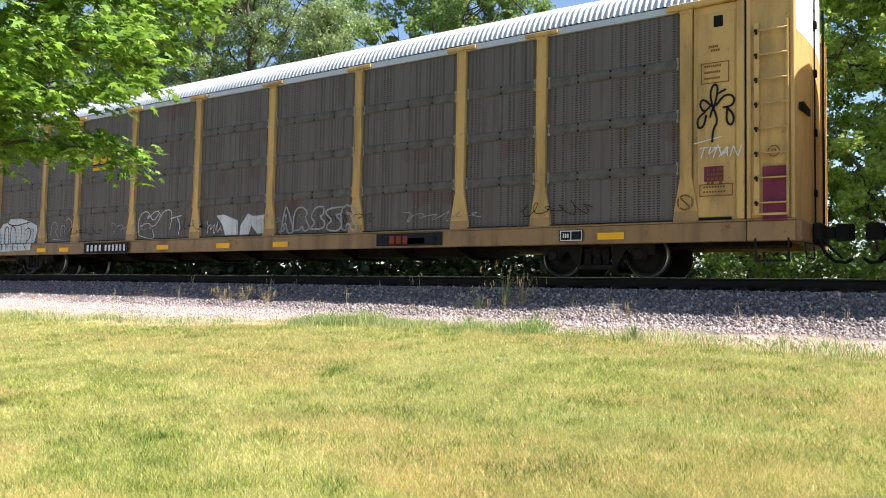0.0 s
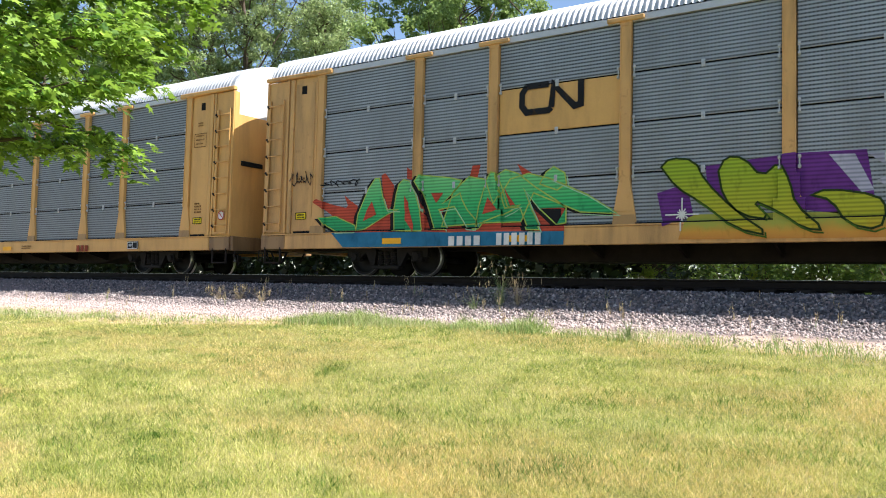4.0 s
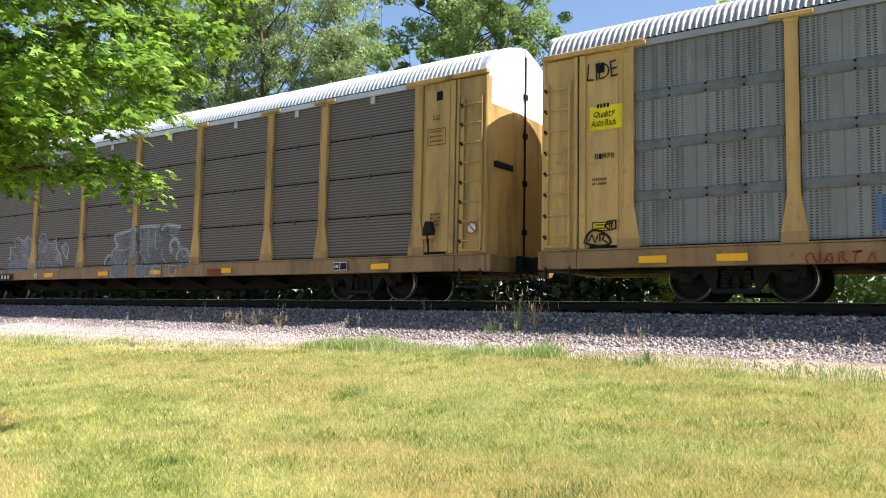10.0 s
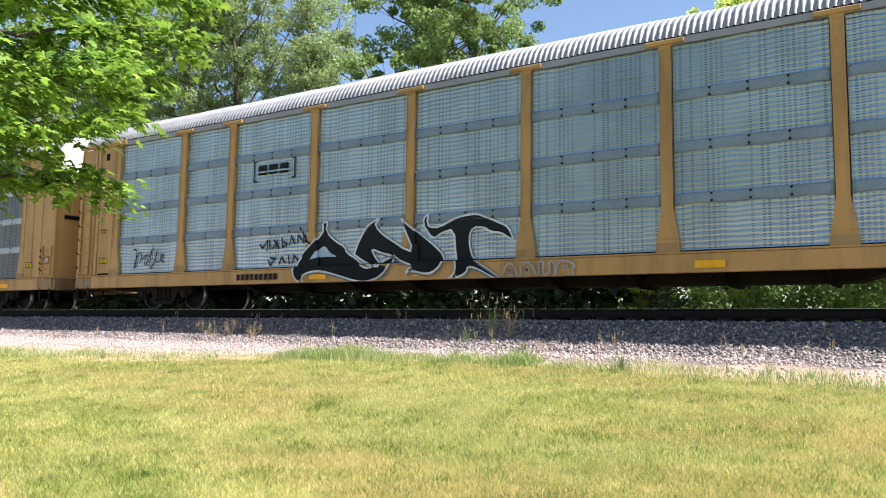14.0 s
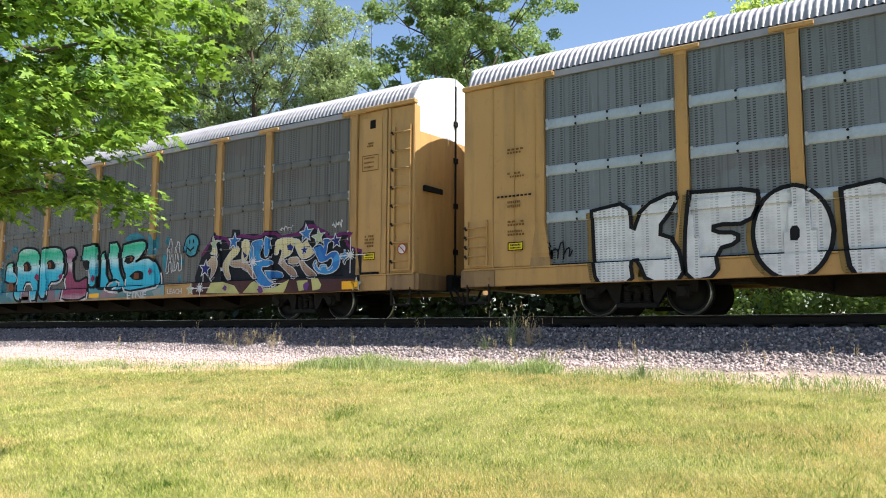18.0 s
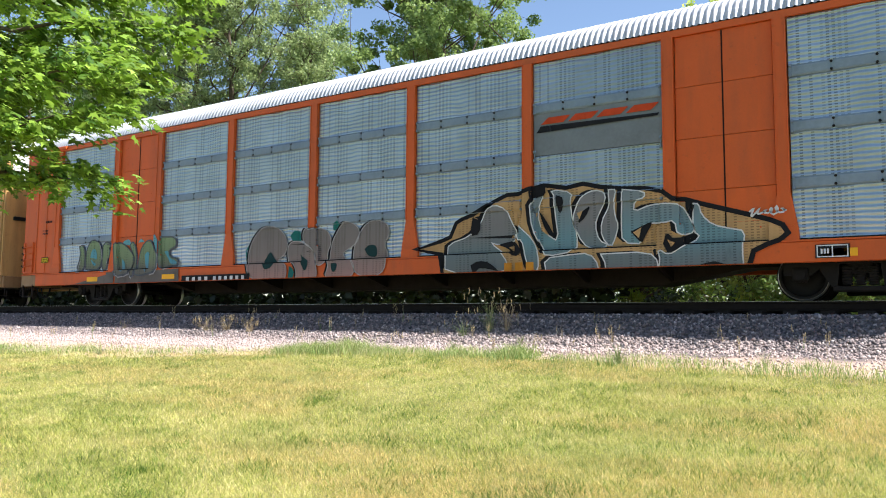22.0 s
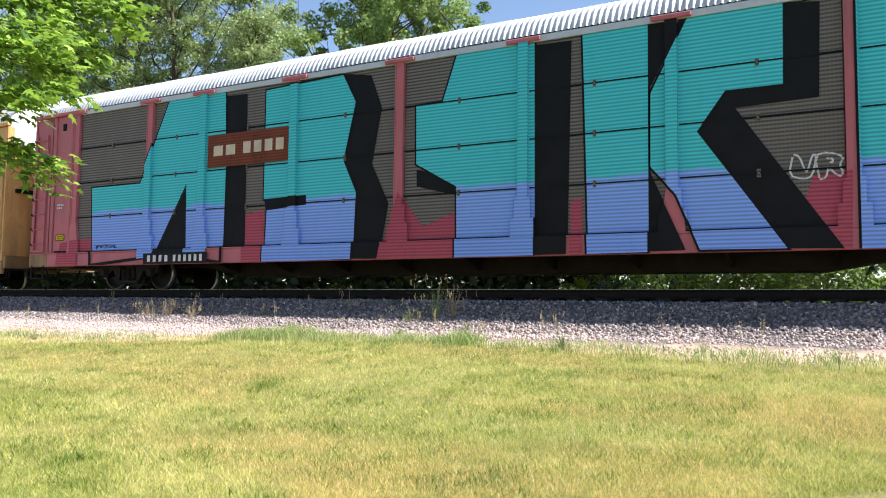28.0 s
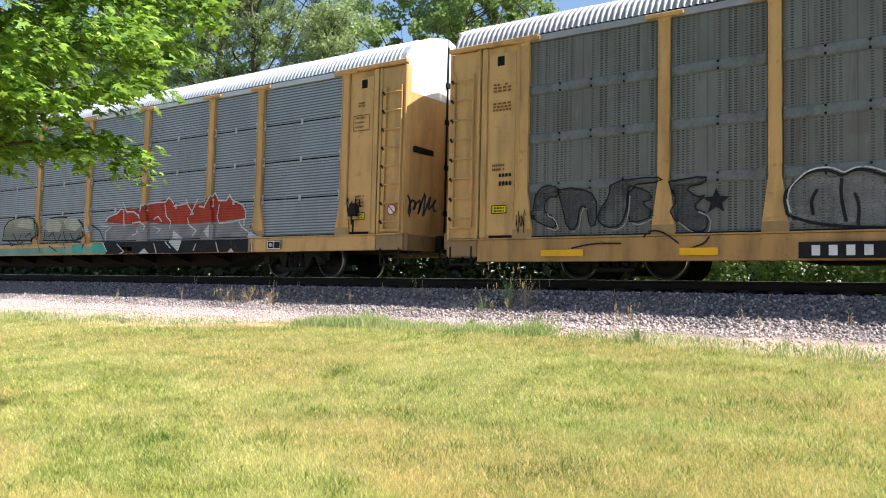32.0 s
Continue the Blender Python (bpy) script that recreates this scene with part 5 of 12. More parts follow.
def paint_second():
    s = Side(1, straps=False)
    s.common(STENCIL, dots=(-9.6, -6.4, 3.6, 6.2))
    L = "lines"
    loop_emblem(s, -6.45, -5.17, 3.31, 3.84, INK_BLACK, 0.13, "black bent-band emblem on a yellow sheet")
    grass, red, blue = spray("green_spray", [(0.9, (0.03, 0.28, 0.12)), (1.5, (0.06, 0.48, 0.16)), (2.4, (0.26, 0.66, 0.26))], L), ink("red_spray", (0.56, 0.09, 0.05), L), ink("blue_spray", (0.03, 0.17, 0.30))
    s.patch([[(-12.06, 1.74), (-11.91, 1.8), (-11.52, 1.67), (-11.03, 1.56), (-10.86, 1.71), (-10.66, 1.56), (-10.73, 1.16), (-11.33, 1.32), (-11.77, 1.59)], [(-11.1, 1.87), (-10.85, 1.68), (-10.66, 1.59), (-10.97, 1.6)], [(-10.01, 2.26), (-9.9, 2.31), (-9.65, 2.02), (-9.58, 1.7), (-9.77, 1.48), (-9.88, 1.5), (-9.96, 1.93)], [(-9.3, 2.4), (-9.14, 2.3), (-9.08, 2.07), (-9.29, 2.15)], [(-7.6, 2.32), (-7.4, 2.33), (-7.49, 1.98), (-7.71, 1.89)], [(-6.54, 2.29), (-6.2, 2.07), (-6.0, 1.86), (-6.2, 1.85), (-6.41, 2.04)], [(-10.61, 1.05), (-9.71, 1.39), (-9.39, 1.69), (-8.97, 1.77), (-8.27, 1.83), (-7.7, 1.99), (-7.33, 1.87), (-6.8, 1.83), (-6.2, 1.89), (-5.44, 1.48), (-5.44, 0.88), (-10.84, 0.97)]], red, "orange-red spray behind the letters")
    mint = ink("mint_spray", (0.35, 0.62, 0.40))
    shape_1 = [(-11.82, 1.34), (-11.33, 1.37), (-10.73, 1.14), (-10.7, 1.01), (-11.3, 1.01), (-11.6, 1.15)]
    shape_2 = [(-10.7, 1.01), (-10.66, 1.37), (-10.37, 1.96), (-10.17, 2.2), (-10.05, 2.2), (-9.94, 1.77), (-9.82, 1.47), (-9.5, 1.46), (-9.77, 1.37), (-10.43, 1.05)]
    shape_3 = [(-9.6, 0.99), (-9.62, 1.47), (-9.56, 1.83), (-9.5, 2.03), (-9.37, 2.13), (-9.2, 2.08), (-8.99, 1.79), (-8.87, 1.44), (-8.8, 0.96), (-9.17, 0.97)]
    shape_4 = [(-9.03, 2.06), (-8.92, 2.2), (-8.17, 2.1), (-7.84, 2.02), (-7.98, 1.83), (-8.32, 1.55), (-7.88, 1.75), (-7.83, 1.61), (-7.69, 1.38), (-7.46, 1.15), (-7.46, 0.99), (-7.69, 1.01), (-8.02, 1.47), (-8.41, 1.42), (-8.18, 0.98), (-8.51, 0.99), (-8.68, 1.45), (-8.82, 1.76)]
    shape_5 = [(-7.49, 0.97), (-7.42, 1.44), (-7.28, 1.87), (-7.1, 2.14), (-7.01, 2.12), (-6.88, 1.84), (-6.75, 1.45), (-6.69, 1.4), (-6.45, 1.44), (-6.62, 1.34), (-6.84, 1.25), (-7.24, 1.12), (-7.37, 0.97)]
    shape_6 = [(-7.01, 2.07), (-6.8, 2.18), (-6.5, 2.08), (-6.12, 1.79), (-5.64, 1.49), (-5.44, 1.35), (-5.44, 1.05), (-5.64, 1.02), (-6.04, 1.37), (-6.37, 1.76), (-6.2, 1.38), (-5.96, 0.92), (-6.25, 0.93), (-6.45, 1.39), (-6.8, 1.39), (-6.93, 1.75)]
    shape_7 = [(-6.02, 1.84), (-5.88, 2.07), (-5.72, 2.17), (-5.48, 2.03), (-5.44, 1.82), (-5.64, 1.7)]
    shape_8 = [(-8.33, 1.05), (-8.05, 1.79), (-7.67, 2.09), (-7.23, 2.0), (-7.03, 1.48), (-6.68, 1.98), (-6.27, 2.07), (-5.8, 1.94), (-5.02, 1.59), (-4.37, 1.19), (-5.14, 1.25), (-6.15, 1.67), (-6.42, 1.1), (-7.32, 1.09)]
    s.piece([shape_1, shape_2, shape_3, shape_4, shape_5, shape_6, shape_7, shape_8],
            grass, ink("lime_edge_spray", (0.40, 0.52, 0.10)), 0.026, SOOT, (-0.11, -0.02), "green wild-style letters with black depth and lime edges", [[(-10.49, 1.23), (-10.38, 1.5), (-10.25, 1.67), (-10.11, 1.37)], [(-9.34, 1.77), (-9.18, 1.55), (-9.02, 1.1), (-9.03, 0.95), (-9.28, 1.25), (-9.32, 1.48)], [(-8.62, 1.79), (-8.3, 1.78), (-8.48, 1.56)], [(-7.28, 1.27), (-7.16, 1.62), (-6.93, 1.35)], [(-6.84, 1.84), (-6.71, 1.64), (-6.56, 1.45), (-6.67, 1.43)]], red, mint, rounds=0)
    s.patch([[(-11.38, 0.97), (-10.84, 0.97), (-8.86, 0.95), (-8.07, 0.91), (-7.69, 0.92), (-5.44, 0.88), (-5.45, 0.61), (-8.66, 0.62), (-11.01, 0.63)]], blue, "blue spray along the sill", 0.5)
    s.bars(-8.11, -7.28, 0.63, 0.83, INK_WHITE, 4, layer=4)
    s.bars(-6.95, -5.90, 0.63, 0.87, INK_WHITE, 6, layer=4)
    lime, plum = spray("lime_spray", [(0.6, (0.55, 0.24, 0.02)), (0.95, (0.45, 0.42, 0.03)), (1.9, (0.30, 0.42, 0.03))], L), ink("violet_spray", (0.15, 0.04, 0.24), L)
    s.patch([[(-2.79, 1.98), (-1.37, 2.1), (-0.28, 2.08), (-0.17, 1.27), (-0.58, 1.05), (-2.75, 1.38)], [(-3.66, 1.54), (-3.12, 1.69), (-3.0, 1.11), (-3.53, 0.92)], [(2.67, 1.68), (3.06, 1.87), (3.3, 1.65), (3.24, 1.23), (2.89, 1.17), (2.64, 1.39)], [(2.93, 1.24), (3.32, 1.23), (3.46, 0.74), (3.21, 0.71)], [(1.18, 1.34), (1.54, 1.58), (1.6, 1.24)]], plum, "violet spray behind the letters")
    s.patch([[(-3.08, 1.13), (3.1, 1.04), (3.87, 0.8), (3.97, 0.64), (-3.24, 0.68)]], spray("orange_fade_spray", [(0.62, (0.50, 0.20, 0.05)), (0.8, (0.55, 0.28, 0.05)), (0.95, (0.34, 0.34, 0.06))], None, worn=0.3), "orange spray along the sill")
    s.patch([[(-0.83, 2.04), (-0.45, 2.02), (-0.18, 1.42), (-0.36, 1.4)], [(-0.28, 2.02), (0.42, 1.98), (0.43, 1.63), (0.1, 1.38), (-0.14, 1.58), (0.13, 1.69)]], ink("pale_mauve_spray", (0.42, 0.42, 0.52), L), "pale mauve bar", 1)
    shape_1 = [(-3.58, 2.01), (-3.42, 2.17), (-2.98, 2.1), (-2.8, 1.71), (-2.29, 1.17), (-1.67, 0.71), (-2.27, 0.85), (-2.88, 1.35), (-3.3, 1.62)]
    shape_2 = [(-2.57, 1.87), (-2.45, 2.12), (-2.14, 2.08), (-1.86, 1.72), (-1.57, 1.98), (-1.4, 1.62), (-1.32, 1.22), (-0.86, 0.79), (-1.18, 0.82), (-1.57, 1.12), (-2.04, 1.36), (-1.69, 0.99), (-2.2, 1.09), (-2.49, 1.42)]
    shape_3 = [(-1.09, 1.38), (-0.85, 1.48), (-0.13, 1.34), (0.0, 1.11), (-0.1, 0.77), (-0.57, 0.89), (-0.79, 1.29)]
    shape_4 = [(0.11, 2.1), (0.48, 2.13), (1.3, 2.04), (1.38, 1.66), (1.23, 1.34), (0.9, 1.26), (1.13, 1.08), (1.57, 0.92), (1.3, 0.75), (0.85, 0.97), (0.57, 1.27), (0.7, 0.86), (1.15, 0.71), (0.7, 0.76), (0.35, 1.1), (0.21, 1.56)]
    shape_5 = [(1.53, 1.81), (1.73, 2.02), (2.15, 2.04), (2.3, 1.91), (2.06, 1.75), (2.18, 1.41), (2.69, 1.29), (2.84, 1.49), (3.12, 1.36), (2.89, 1.14), (2.29, 1.25), (2.5, 1.04), (2.7, 0.96), (2.19, 1.02), (1.66, 1.21), (1.5, 1.51)]
    shape_6 = [(2.3, 1.88), (2.62, 2.07), (2.85, 2.13), (2.76, 1.89), (2.47, 1.79)]
    s.piece([shape_1, shape_2, shape_3, shape_4, shape_5, shape_6],
            lime, ink("olive_spray", (0.035, 0.06, 0.012), L), 0.035, None, label="lime and olive letters edged in dark green", holes=[[(0.66, 1.66), (0.99, 1.71), (0.89, 1.41)]], hole=plum, spark=ink("deep_moss_spray", (0.08, 0.16, 0.02), L))
    for a, b in [(2.43, 1.7), (3.15, 1.26), (-3.19, 1.13)]:
        s.glint(a, b, 0.3, INK_WHITE)
    white = ink("flat_white_spray", (0.66, 0.66, 0.66), L)
    s.piece([[(4.63, 1.73), (5.04, 1.97), (5.20, 1.70), (4.87, 1.55), (5.69, 1.44), (5.97, 1.68), (6.12, 1.55), (6.02, 1.09), (5.76, 0.77), (5.23, 0.90), (4.99, 0.86), (4.69, 1.12)], [(6.31, 0.99), (6.39, 1.20), (6.56, 1.54), (6.82, 1.58), (6.84, 1.33), (6.49, 1.16), (6.58, 0.88), (6.34, 0.85)], [(7.42, 1.85), (8.48, 1.92), (8.52, 1.62), (8.02, 1.49), (8.54, 1.63), (8.66, 1.50), (8.09, 1.22), (8.46, 1.28), (8.77, 1.13), (8.79, 0.61), (7.75, 0.62), (7.65, 1.04), (7.71, 1.39), (7.48, 1.51)]],
            white, SOOT, 0.05, label="white blob letters with a black edge")
    s.word("DRED", 9.37, 11.58, 0.97, 1.76, ink("grey_spray", (0.16, 0.17, 0.18), L), SOOT, fat=0.024, rim=0.07, label="grey letters with thick black edges")
    s.bars(6.88, 7.48, 0.67, 0.88, INK_RUST, 3)
    s.tag(-12.80, -12.05, 2.11, 2.55, INK_BLACK, 0.025, 5, "black tag")
    s.tag(-11.78, -10.63, 2.05, 2.25, SOOT, 0.025, 6, "black tag")
    s.tag(3.32, 3.84, 1.37, 1.63, SOOT, 0.02, 3, "black tag")


def paint_third():
    s = Side(2, straps=False)
    s.common(STENCIL, dots=(0.6, 2.9, -2.6, -5.2))
    loop_emblem(s, -6.62, -5.18, 3.23, 3.65, ink("emblem_red", (0.42, 0.015, 0.04), "lines", 0.1), 0.13, "red bent-band emblem on a white sheet")
    s.bars(-5.05, -4.59, 3.21, 3.26, INK_BLACK, 8)
    s.plate(-7.82, -5.83, 0.60, 0.88, INK_BLACK, INK_WHITE)
    s.word("R1", -4.68, -4.51, 0.63, 0.82, INK_BLACK, fat=0.009, tilt=0, jump=0, label="small black load mark")
    s.strokes([[(x, z) for x, z in ring(*mid(-3.61, -3.32, 0.61, 0.84), 0.13)]], 0.02, STENCIL, "stencilled ring", 2, "stencil")
    for a, b in ((-3.6, 5), (-1.2, 8), (1.6, 6), (3.8, 8)):
        s.bars(a, a + 0.6, 0.80, 0.84, STENCIL, b)
        s.bars(a, a + 0.5, 0.73, 0.77, STENCIL, b)
    s.bars(6.89, 7.55, 0.61, 0.81, INK_RUST, 3)


def ring(x, z, r, n=16):
    return [(x + r * math.cos(i * math.tau / n), z + r * math.sin(i * math.tau / n)) for i in range(n + 1)]


def mid(x0, x1, z0, z1):
    return (x0 + x1) / 2, (z0 + z1) / 2


def paint_fourth():
    s = Side(3)
    s.common(STENCIL, dots=(-11.4, -10.0, -5.6, -3.2, -1.2, 0.8, 3.7, 4.9, 6.9, 10.0, 11.8))
    three_blocks(s, -6.49, -4.85, 3.05, 3.70, GOLD, INK_BLACK, "bright gold owner's emblem")
    s.plate(-6.78, -4.53, 0.58, 0.80, INK_BLACK, INK_WHITE)
    ice = spray("ice_blue_spray", [(0.6, (0.56, 0.55, 0.47)), (1.0, (0.58, 0.66, 0.62)), (1.5, (0.54, 0.70, 0.72)), (2.2, (0.36, 0.58, 0.64))], "slots", worn=0.35)
    navy = ink("navy_spray", (0.03, 0.05, 0.09), "slots", 0.3)
    teal = ink("grey_teal_spray", (0.27, 0.36, 0.36), "slots", 0.5)
    sage_ice = spray("sage_ice_spray", [(0.6, (0.24, 0.27, 0.21)), (0.9, (0.28, 0.34, 0.28)), (1.9, (0.33, 0.42, 0.42))], "slots", worn=0.3)
    dusk = ink("dusk_grey_blue_spray", (0.19, 0.22, 0.24), "slots", 0.5)
    s.patch([[(-4.0, 0.62), (-4.05, 1.5), (-3.83, 1.7), (-3.24, 1.64), (-2.52, 1.56), (-2.09, 1.45), (-1.84, 1.73), (-1.64, 1.65), (-1.5, 1.45), (-1.31, 1.59), (-1.1, 1.71), (-0.79, 1.57), (-0.53, 1.78), (-0.33, 1.71), (0.05, 1.4), (0.07, 0.57)], [(4.36, 0.99), (4.37, 1.49), (4.56, 1.64), (4.92, 1.58), (5.28, 1.54), (5.36, 1.43), (5.62, 1.62), (5.87, 1.7), (5.96, 1.61), (6.33, 1.59), (6.47, 1.54), (6.69, 1.69), (6.96, 1.62), (7.21, 1.53), (7.28, 1.23), (7.31, 0.9)]], dusk, "dusty grey-blue spray behind the letters", 0.2)
    s.strokes([[(-4.05, 1.5), (-3.83, 1.7), (-3.24, 1.64), (-2.52, 1.56), (-2.09, 1.45), (-1.84, 1.73), (-1.64, 1.65), (-1.5, 1.45), (-1.31, 1.59), (-1.1, 1.71), (-0.79, 1.57), (-0.53, 1.78), (-0.33, 1.71), (0.05, 1.4)], [(4.37, 1.49), (4.56, 1.64), (4.92, 1.58), (5.28, 1.54), (5.36, 1.43), (5.62, 1.62), (5.87, 1.7), (5.96, 1.61), (6.33, 1.59), (6.47, 1.54), (6.69, 1.69), (6.96, 1.62), (7.21, 1.53), (7.28, 1.23)]], 0.045, CHALK, "white edge of the letters", 1)
    s.patch([[(-0.1, 1.88), (-0.03, 2.12), (0.12, 1.99), (0.33, 2.22), (0.55, 1.98), (0.76, 2.06), (0.77, 1.76)], [(2.24, 1.79), (2.34, 1.95), (2.55, 1.85), (2.73, 1.92), (2.8, 1.64), (2.43, 1.63)], [(3.88, 1.73), (4.01, 1.94), (4.23, 1.82), (4.29, 1.44), (4.07, 1.46)]], ink("bone_white_mist", (0.50, 0.50, 0.47), "slots", 0.6, 0.5), "misted bone-white cloud")
    shape_1 = [(-4.03, 1.29), (-4.02, 1.54), (-3.79, 1.67), (-2.87, 1.59), (-2.78, 1.51), (-3.14, 1.39), (-3.22, 1.12), (-2.86, 1.04), (-2.99, 0.63), (-3.39, 0.64), (-3.62, 1.07), (-3.93, 1.15)]
    shape_2 = [(-2.6, 1.43), (-2.35, 1.62), (-2.14, 1.45), (-2.02, 0.95), (-2.33, 0.93), (-2.51, 1.1)]
    shape_3 = [(-2.04, 1.47), (-1.87, 1.57), (-1.75, 1.4), (-1.77, 0.92), (-1.99, 0.92)]
    shape_4 = [(-1.31, 1.44), (-1.15, 1.69), (-0.95, 1.7), (-0.83, 1.48), (-0.88, 1.04), (-1.17, 0.95), (-1.27, 1.12)]
    shape_5 = [(-0.68, 1.54), (-0.53, 1.75), (-0.37, 1.65), (-0.36, 1.27), (-0.46, 0.88), (-0.69, 0.88), (-0.58, 1.16)]
    shape_6 = [(-3.57, 0.64), (-3.49, 0.94), (-3.12, 0.93), (-2.84, 0.62)]
    shape_7 = [(-1.24, 0.59), (-1.2, 0.87), (-0.93, 0.87), (-0.77, 0.72), (-0.84, 0.59)]
    shape_8 = [(4.45, 1.28), (4.5, 1.57), (4.61, 1.62), (5.28, 1.54), (5.36, 1.43), (5.2, 1.39), (4.87, 1.44), (4.82, 1.34), (5.23, 1.26), (5.38, 1.11), (4.97, 1.17), (4.85, 1.0), (4.56, 0.98), (4.51, 1.12)]
    shape_9 = [(5.96, 1.3), (5.96, 1.59), (6.51, 1.54), (6.67, 1.47), (6.65, 1.36), (6.38, 1.28), (6.6, 1.15), (6.67, 0.97), (6.07, 0.96), (6.05, 1.1)]
    s.piece([shape_1, shape_2, shape_3, shape_4, shape_5, shape_6, shape_7, shape_8, shape_9],
            sage_ice, navy, 0.03, None, label="sage-grey letters edged in navy", spark=CHALK)
    shape_1 = [(-3.01, 1.55), (-2.78, 1.62), (-2.6, 1.47), (-2.47, 1.1), (-2.68, 1.0), (-2.95, 1.04), (-3.04, 1.32)]
    shape_2 = [(-1.83, 1.53), (-1.76, 1.72), (-1.64, 1.66), (-1.5, 1.42), (-1.57, 1.07), (-1.65, 0.94), (-1.77, 1.14)]
    shape_3 = [(-0.94, 1.58), (-0.74, 1.51), (-0.7, 1.1), (-0.82, 1.01)]
    shape_4 = [(-0.33, 1.64), (-0.1, 1.48), (0.24, 1.06), (0.03, 1.19), (-0.24, 1.37)]
    shape_5 = [(-2.5, 0.88), (-2.24, 0.88), (-2.32, 0.61), (-2.53, 0.62)]
    shape_6 = [(-0.69, 0.83), (-0.31, 0.82), (-0.08, 0.65), (-0.38, 0.58), (-0.61, 0.66)]
    shape_7 = [(5.38, 1.38), (5.82, 1.68), (5.94, 1.5), (5.86, 1.28), (6.07, 0.94), (5.86, 1.01), (5.62, 1.1), (5.43, 1.15), (5.3, 1.28)]
    shape_8 = [(6.69, 0.95), (6.74, 1.45), (6.83, 1.63), (7.21, 1.51), (7.3, 1.27), (7.28, 1.09), (7.12, 1.03), (6.87, 1.15), (6.91, 1.25), (7.08, 1.38), (6.91, 1.44), (6.85, 1.3), (6.86, 0.92)]
    shape_9 = [(6.69, 0.8), (6.86, 0.83), (6.95, 0.61), (6.91, 0.57), (6.73, 0.57)]
    shape_10 = [(7.02, 0.77), (7.29, 0.79), (7.31, 0.59), (6.99, 0.58)]
    shape_11 = [(7.39, 0.62), (7.54, 0.81), (7.7, 0.8), (7.85, 0.67), (7.8, 0.6)]
    s.piece([shape_1, shape_2, shape_3, shape_4, shape_5, shape_6, shape_7, shape_8, shape_9, shape_10, shape_11],
            ice, navy, 0.03, None, label="pale blue letters edged in navy", spark=CHALK)
    s.patch([[(6.8, 1.3), (6.88, 1.34), (6.9, 1.01), (6.79, 0.97)], [(6.97, 1.13), (7.08, 1.07), (7.02, 1.01), (6.93, 1.04)]], ink("ochre_stripe_spray", (0.42, 0.25, 0.09), "slots"), "ochre stripe in a letter", 4)
    hull = [(-0.09, 0.52), (-0.06, 1.57), (0.03, 1.74), (0.6, 1.77), (0.71, 2.06), (0.88, 2.15), (1.37, 2.17), (1.84, 2.07), (2.19, 1.89), (2.44, 1.69), (2.66, 1.57), (2.75, 1.76), (2.89, 1.91), (3.05, 1.82), (3.24, 1.77), (3.46, 1.83), (3.68, 1.82), (3.94, 1.69), (4.15, 1.49), (4.34, 1.4), (4.31, 0.96), (4.26, 0.51)]
    s.lay("graffiti", fan_cut(hull), teal, "grey-teal cloud behind the letters", 0.5)
    s.strokes([hull[1:-1]], 0.045, CHALK, "white edge of the cloud", 1)
    sea = spray("sea_green_arch_spray", [(1.3, (0.30, 0.40, 0.40)), (1.8, (0.16, 0.34, 0.36)), (2.2, (0.20, 0.34, 0.24))], "slots", worn=0.3)
    lilac = ink("lilac_eye_spray", (0.42, 0.44, 0.56), "slots", 0.3)
    arch_0 = [(0.78, 1.8), (0.78, 2.01), (1.07, 2.08), (1.43, 2.07), (1.84, 1.97), (2.13, 1.74), (2.27, 1.51), (2.05, 1.53), (1.85, 1.7), (1.5, 1.8), (1.11, 1.78)]
    arch_1 = [(3.25, 1.53), (3.34, 1.7), (3.55, 1.76), (3.73, 1.71), (3.9, 1.54), (4.02, 1.39), (3.55, 1.38), (3.41, 1.48)]
    arch_2 = [(2.75, 1.44), (2.81, 1.66), (2.94, 1.82), (3.11, 1.65), (2.98, 1.41)]
    s.piece([arch_0, arch_1, arch_2], sea, navy, 0.04, label="sea-green arch edged in navy", spark=CHALK)
    tall_0 = [(-0.02, 1.57), (0.03, 1.72), (0.85, 1.7), (0.98, 1.53), (1.06, 1.26), (1.02, 0.92), (0.92, 0.63), (0.65, 0.55), (0.29, 0.57), (0.1, 0.77), (0.4, 0.83), (0.42, 1.52)]
    tall_1 = [(1.15, 1.52), (1.26, 1.66), (1.47, 1.66), (1.54, 1.48), (1.43, 1.38), (1.54, 1.27), (1.51, 1.06), (1.62, 0.82), (1.43, 0.55), (1.15, 0.6), (1.09, 0.87), (1.16, 1.12)]
    tall_2 = [(1.64, 1.47), (1.74, 1.63), (1.86, 1.68), (1.95, 1.53), (2.19, 1.5), (2.28, 1.27), (2.31, 0.99), (2.24, 0.55), (1.86, 0.53), (1.7, 0.57), (1.8, 0.95), (1.65, 1.12)]
    tall_3 = [(2.34, 1.21), (2.53, 1.44), (2.77, 1.43), (2.82, 1.22), (2.87, 0.97), (2.76, 0.81), (2.67, 0.53), (2.4, 0.55), (2.34, 0.85)]
    tall_4 = [(2.87, 1.26), (3.01, 1.39), (3.2, 1.32), (3.28, 1.12), (3.51, 1.07), (3.55, 0.85), (3.55, 0.56), (3.06, 0.53), (2.93, 0.71), (3.01, 0.96)]
    tall_5 = [(3.55, 1.36), (3.85, 1.4), (4.11, 1.32), (4.24, 1.13), (4.25, 0.87), (4.15, 0.58), (3.93, 0.51), (3.77, 0.63), (4.02, 0.86), (4.05, 1.09), (3.93, 1.22), (3.62, 1.24)]
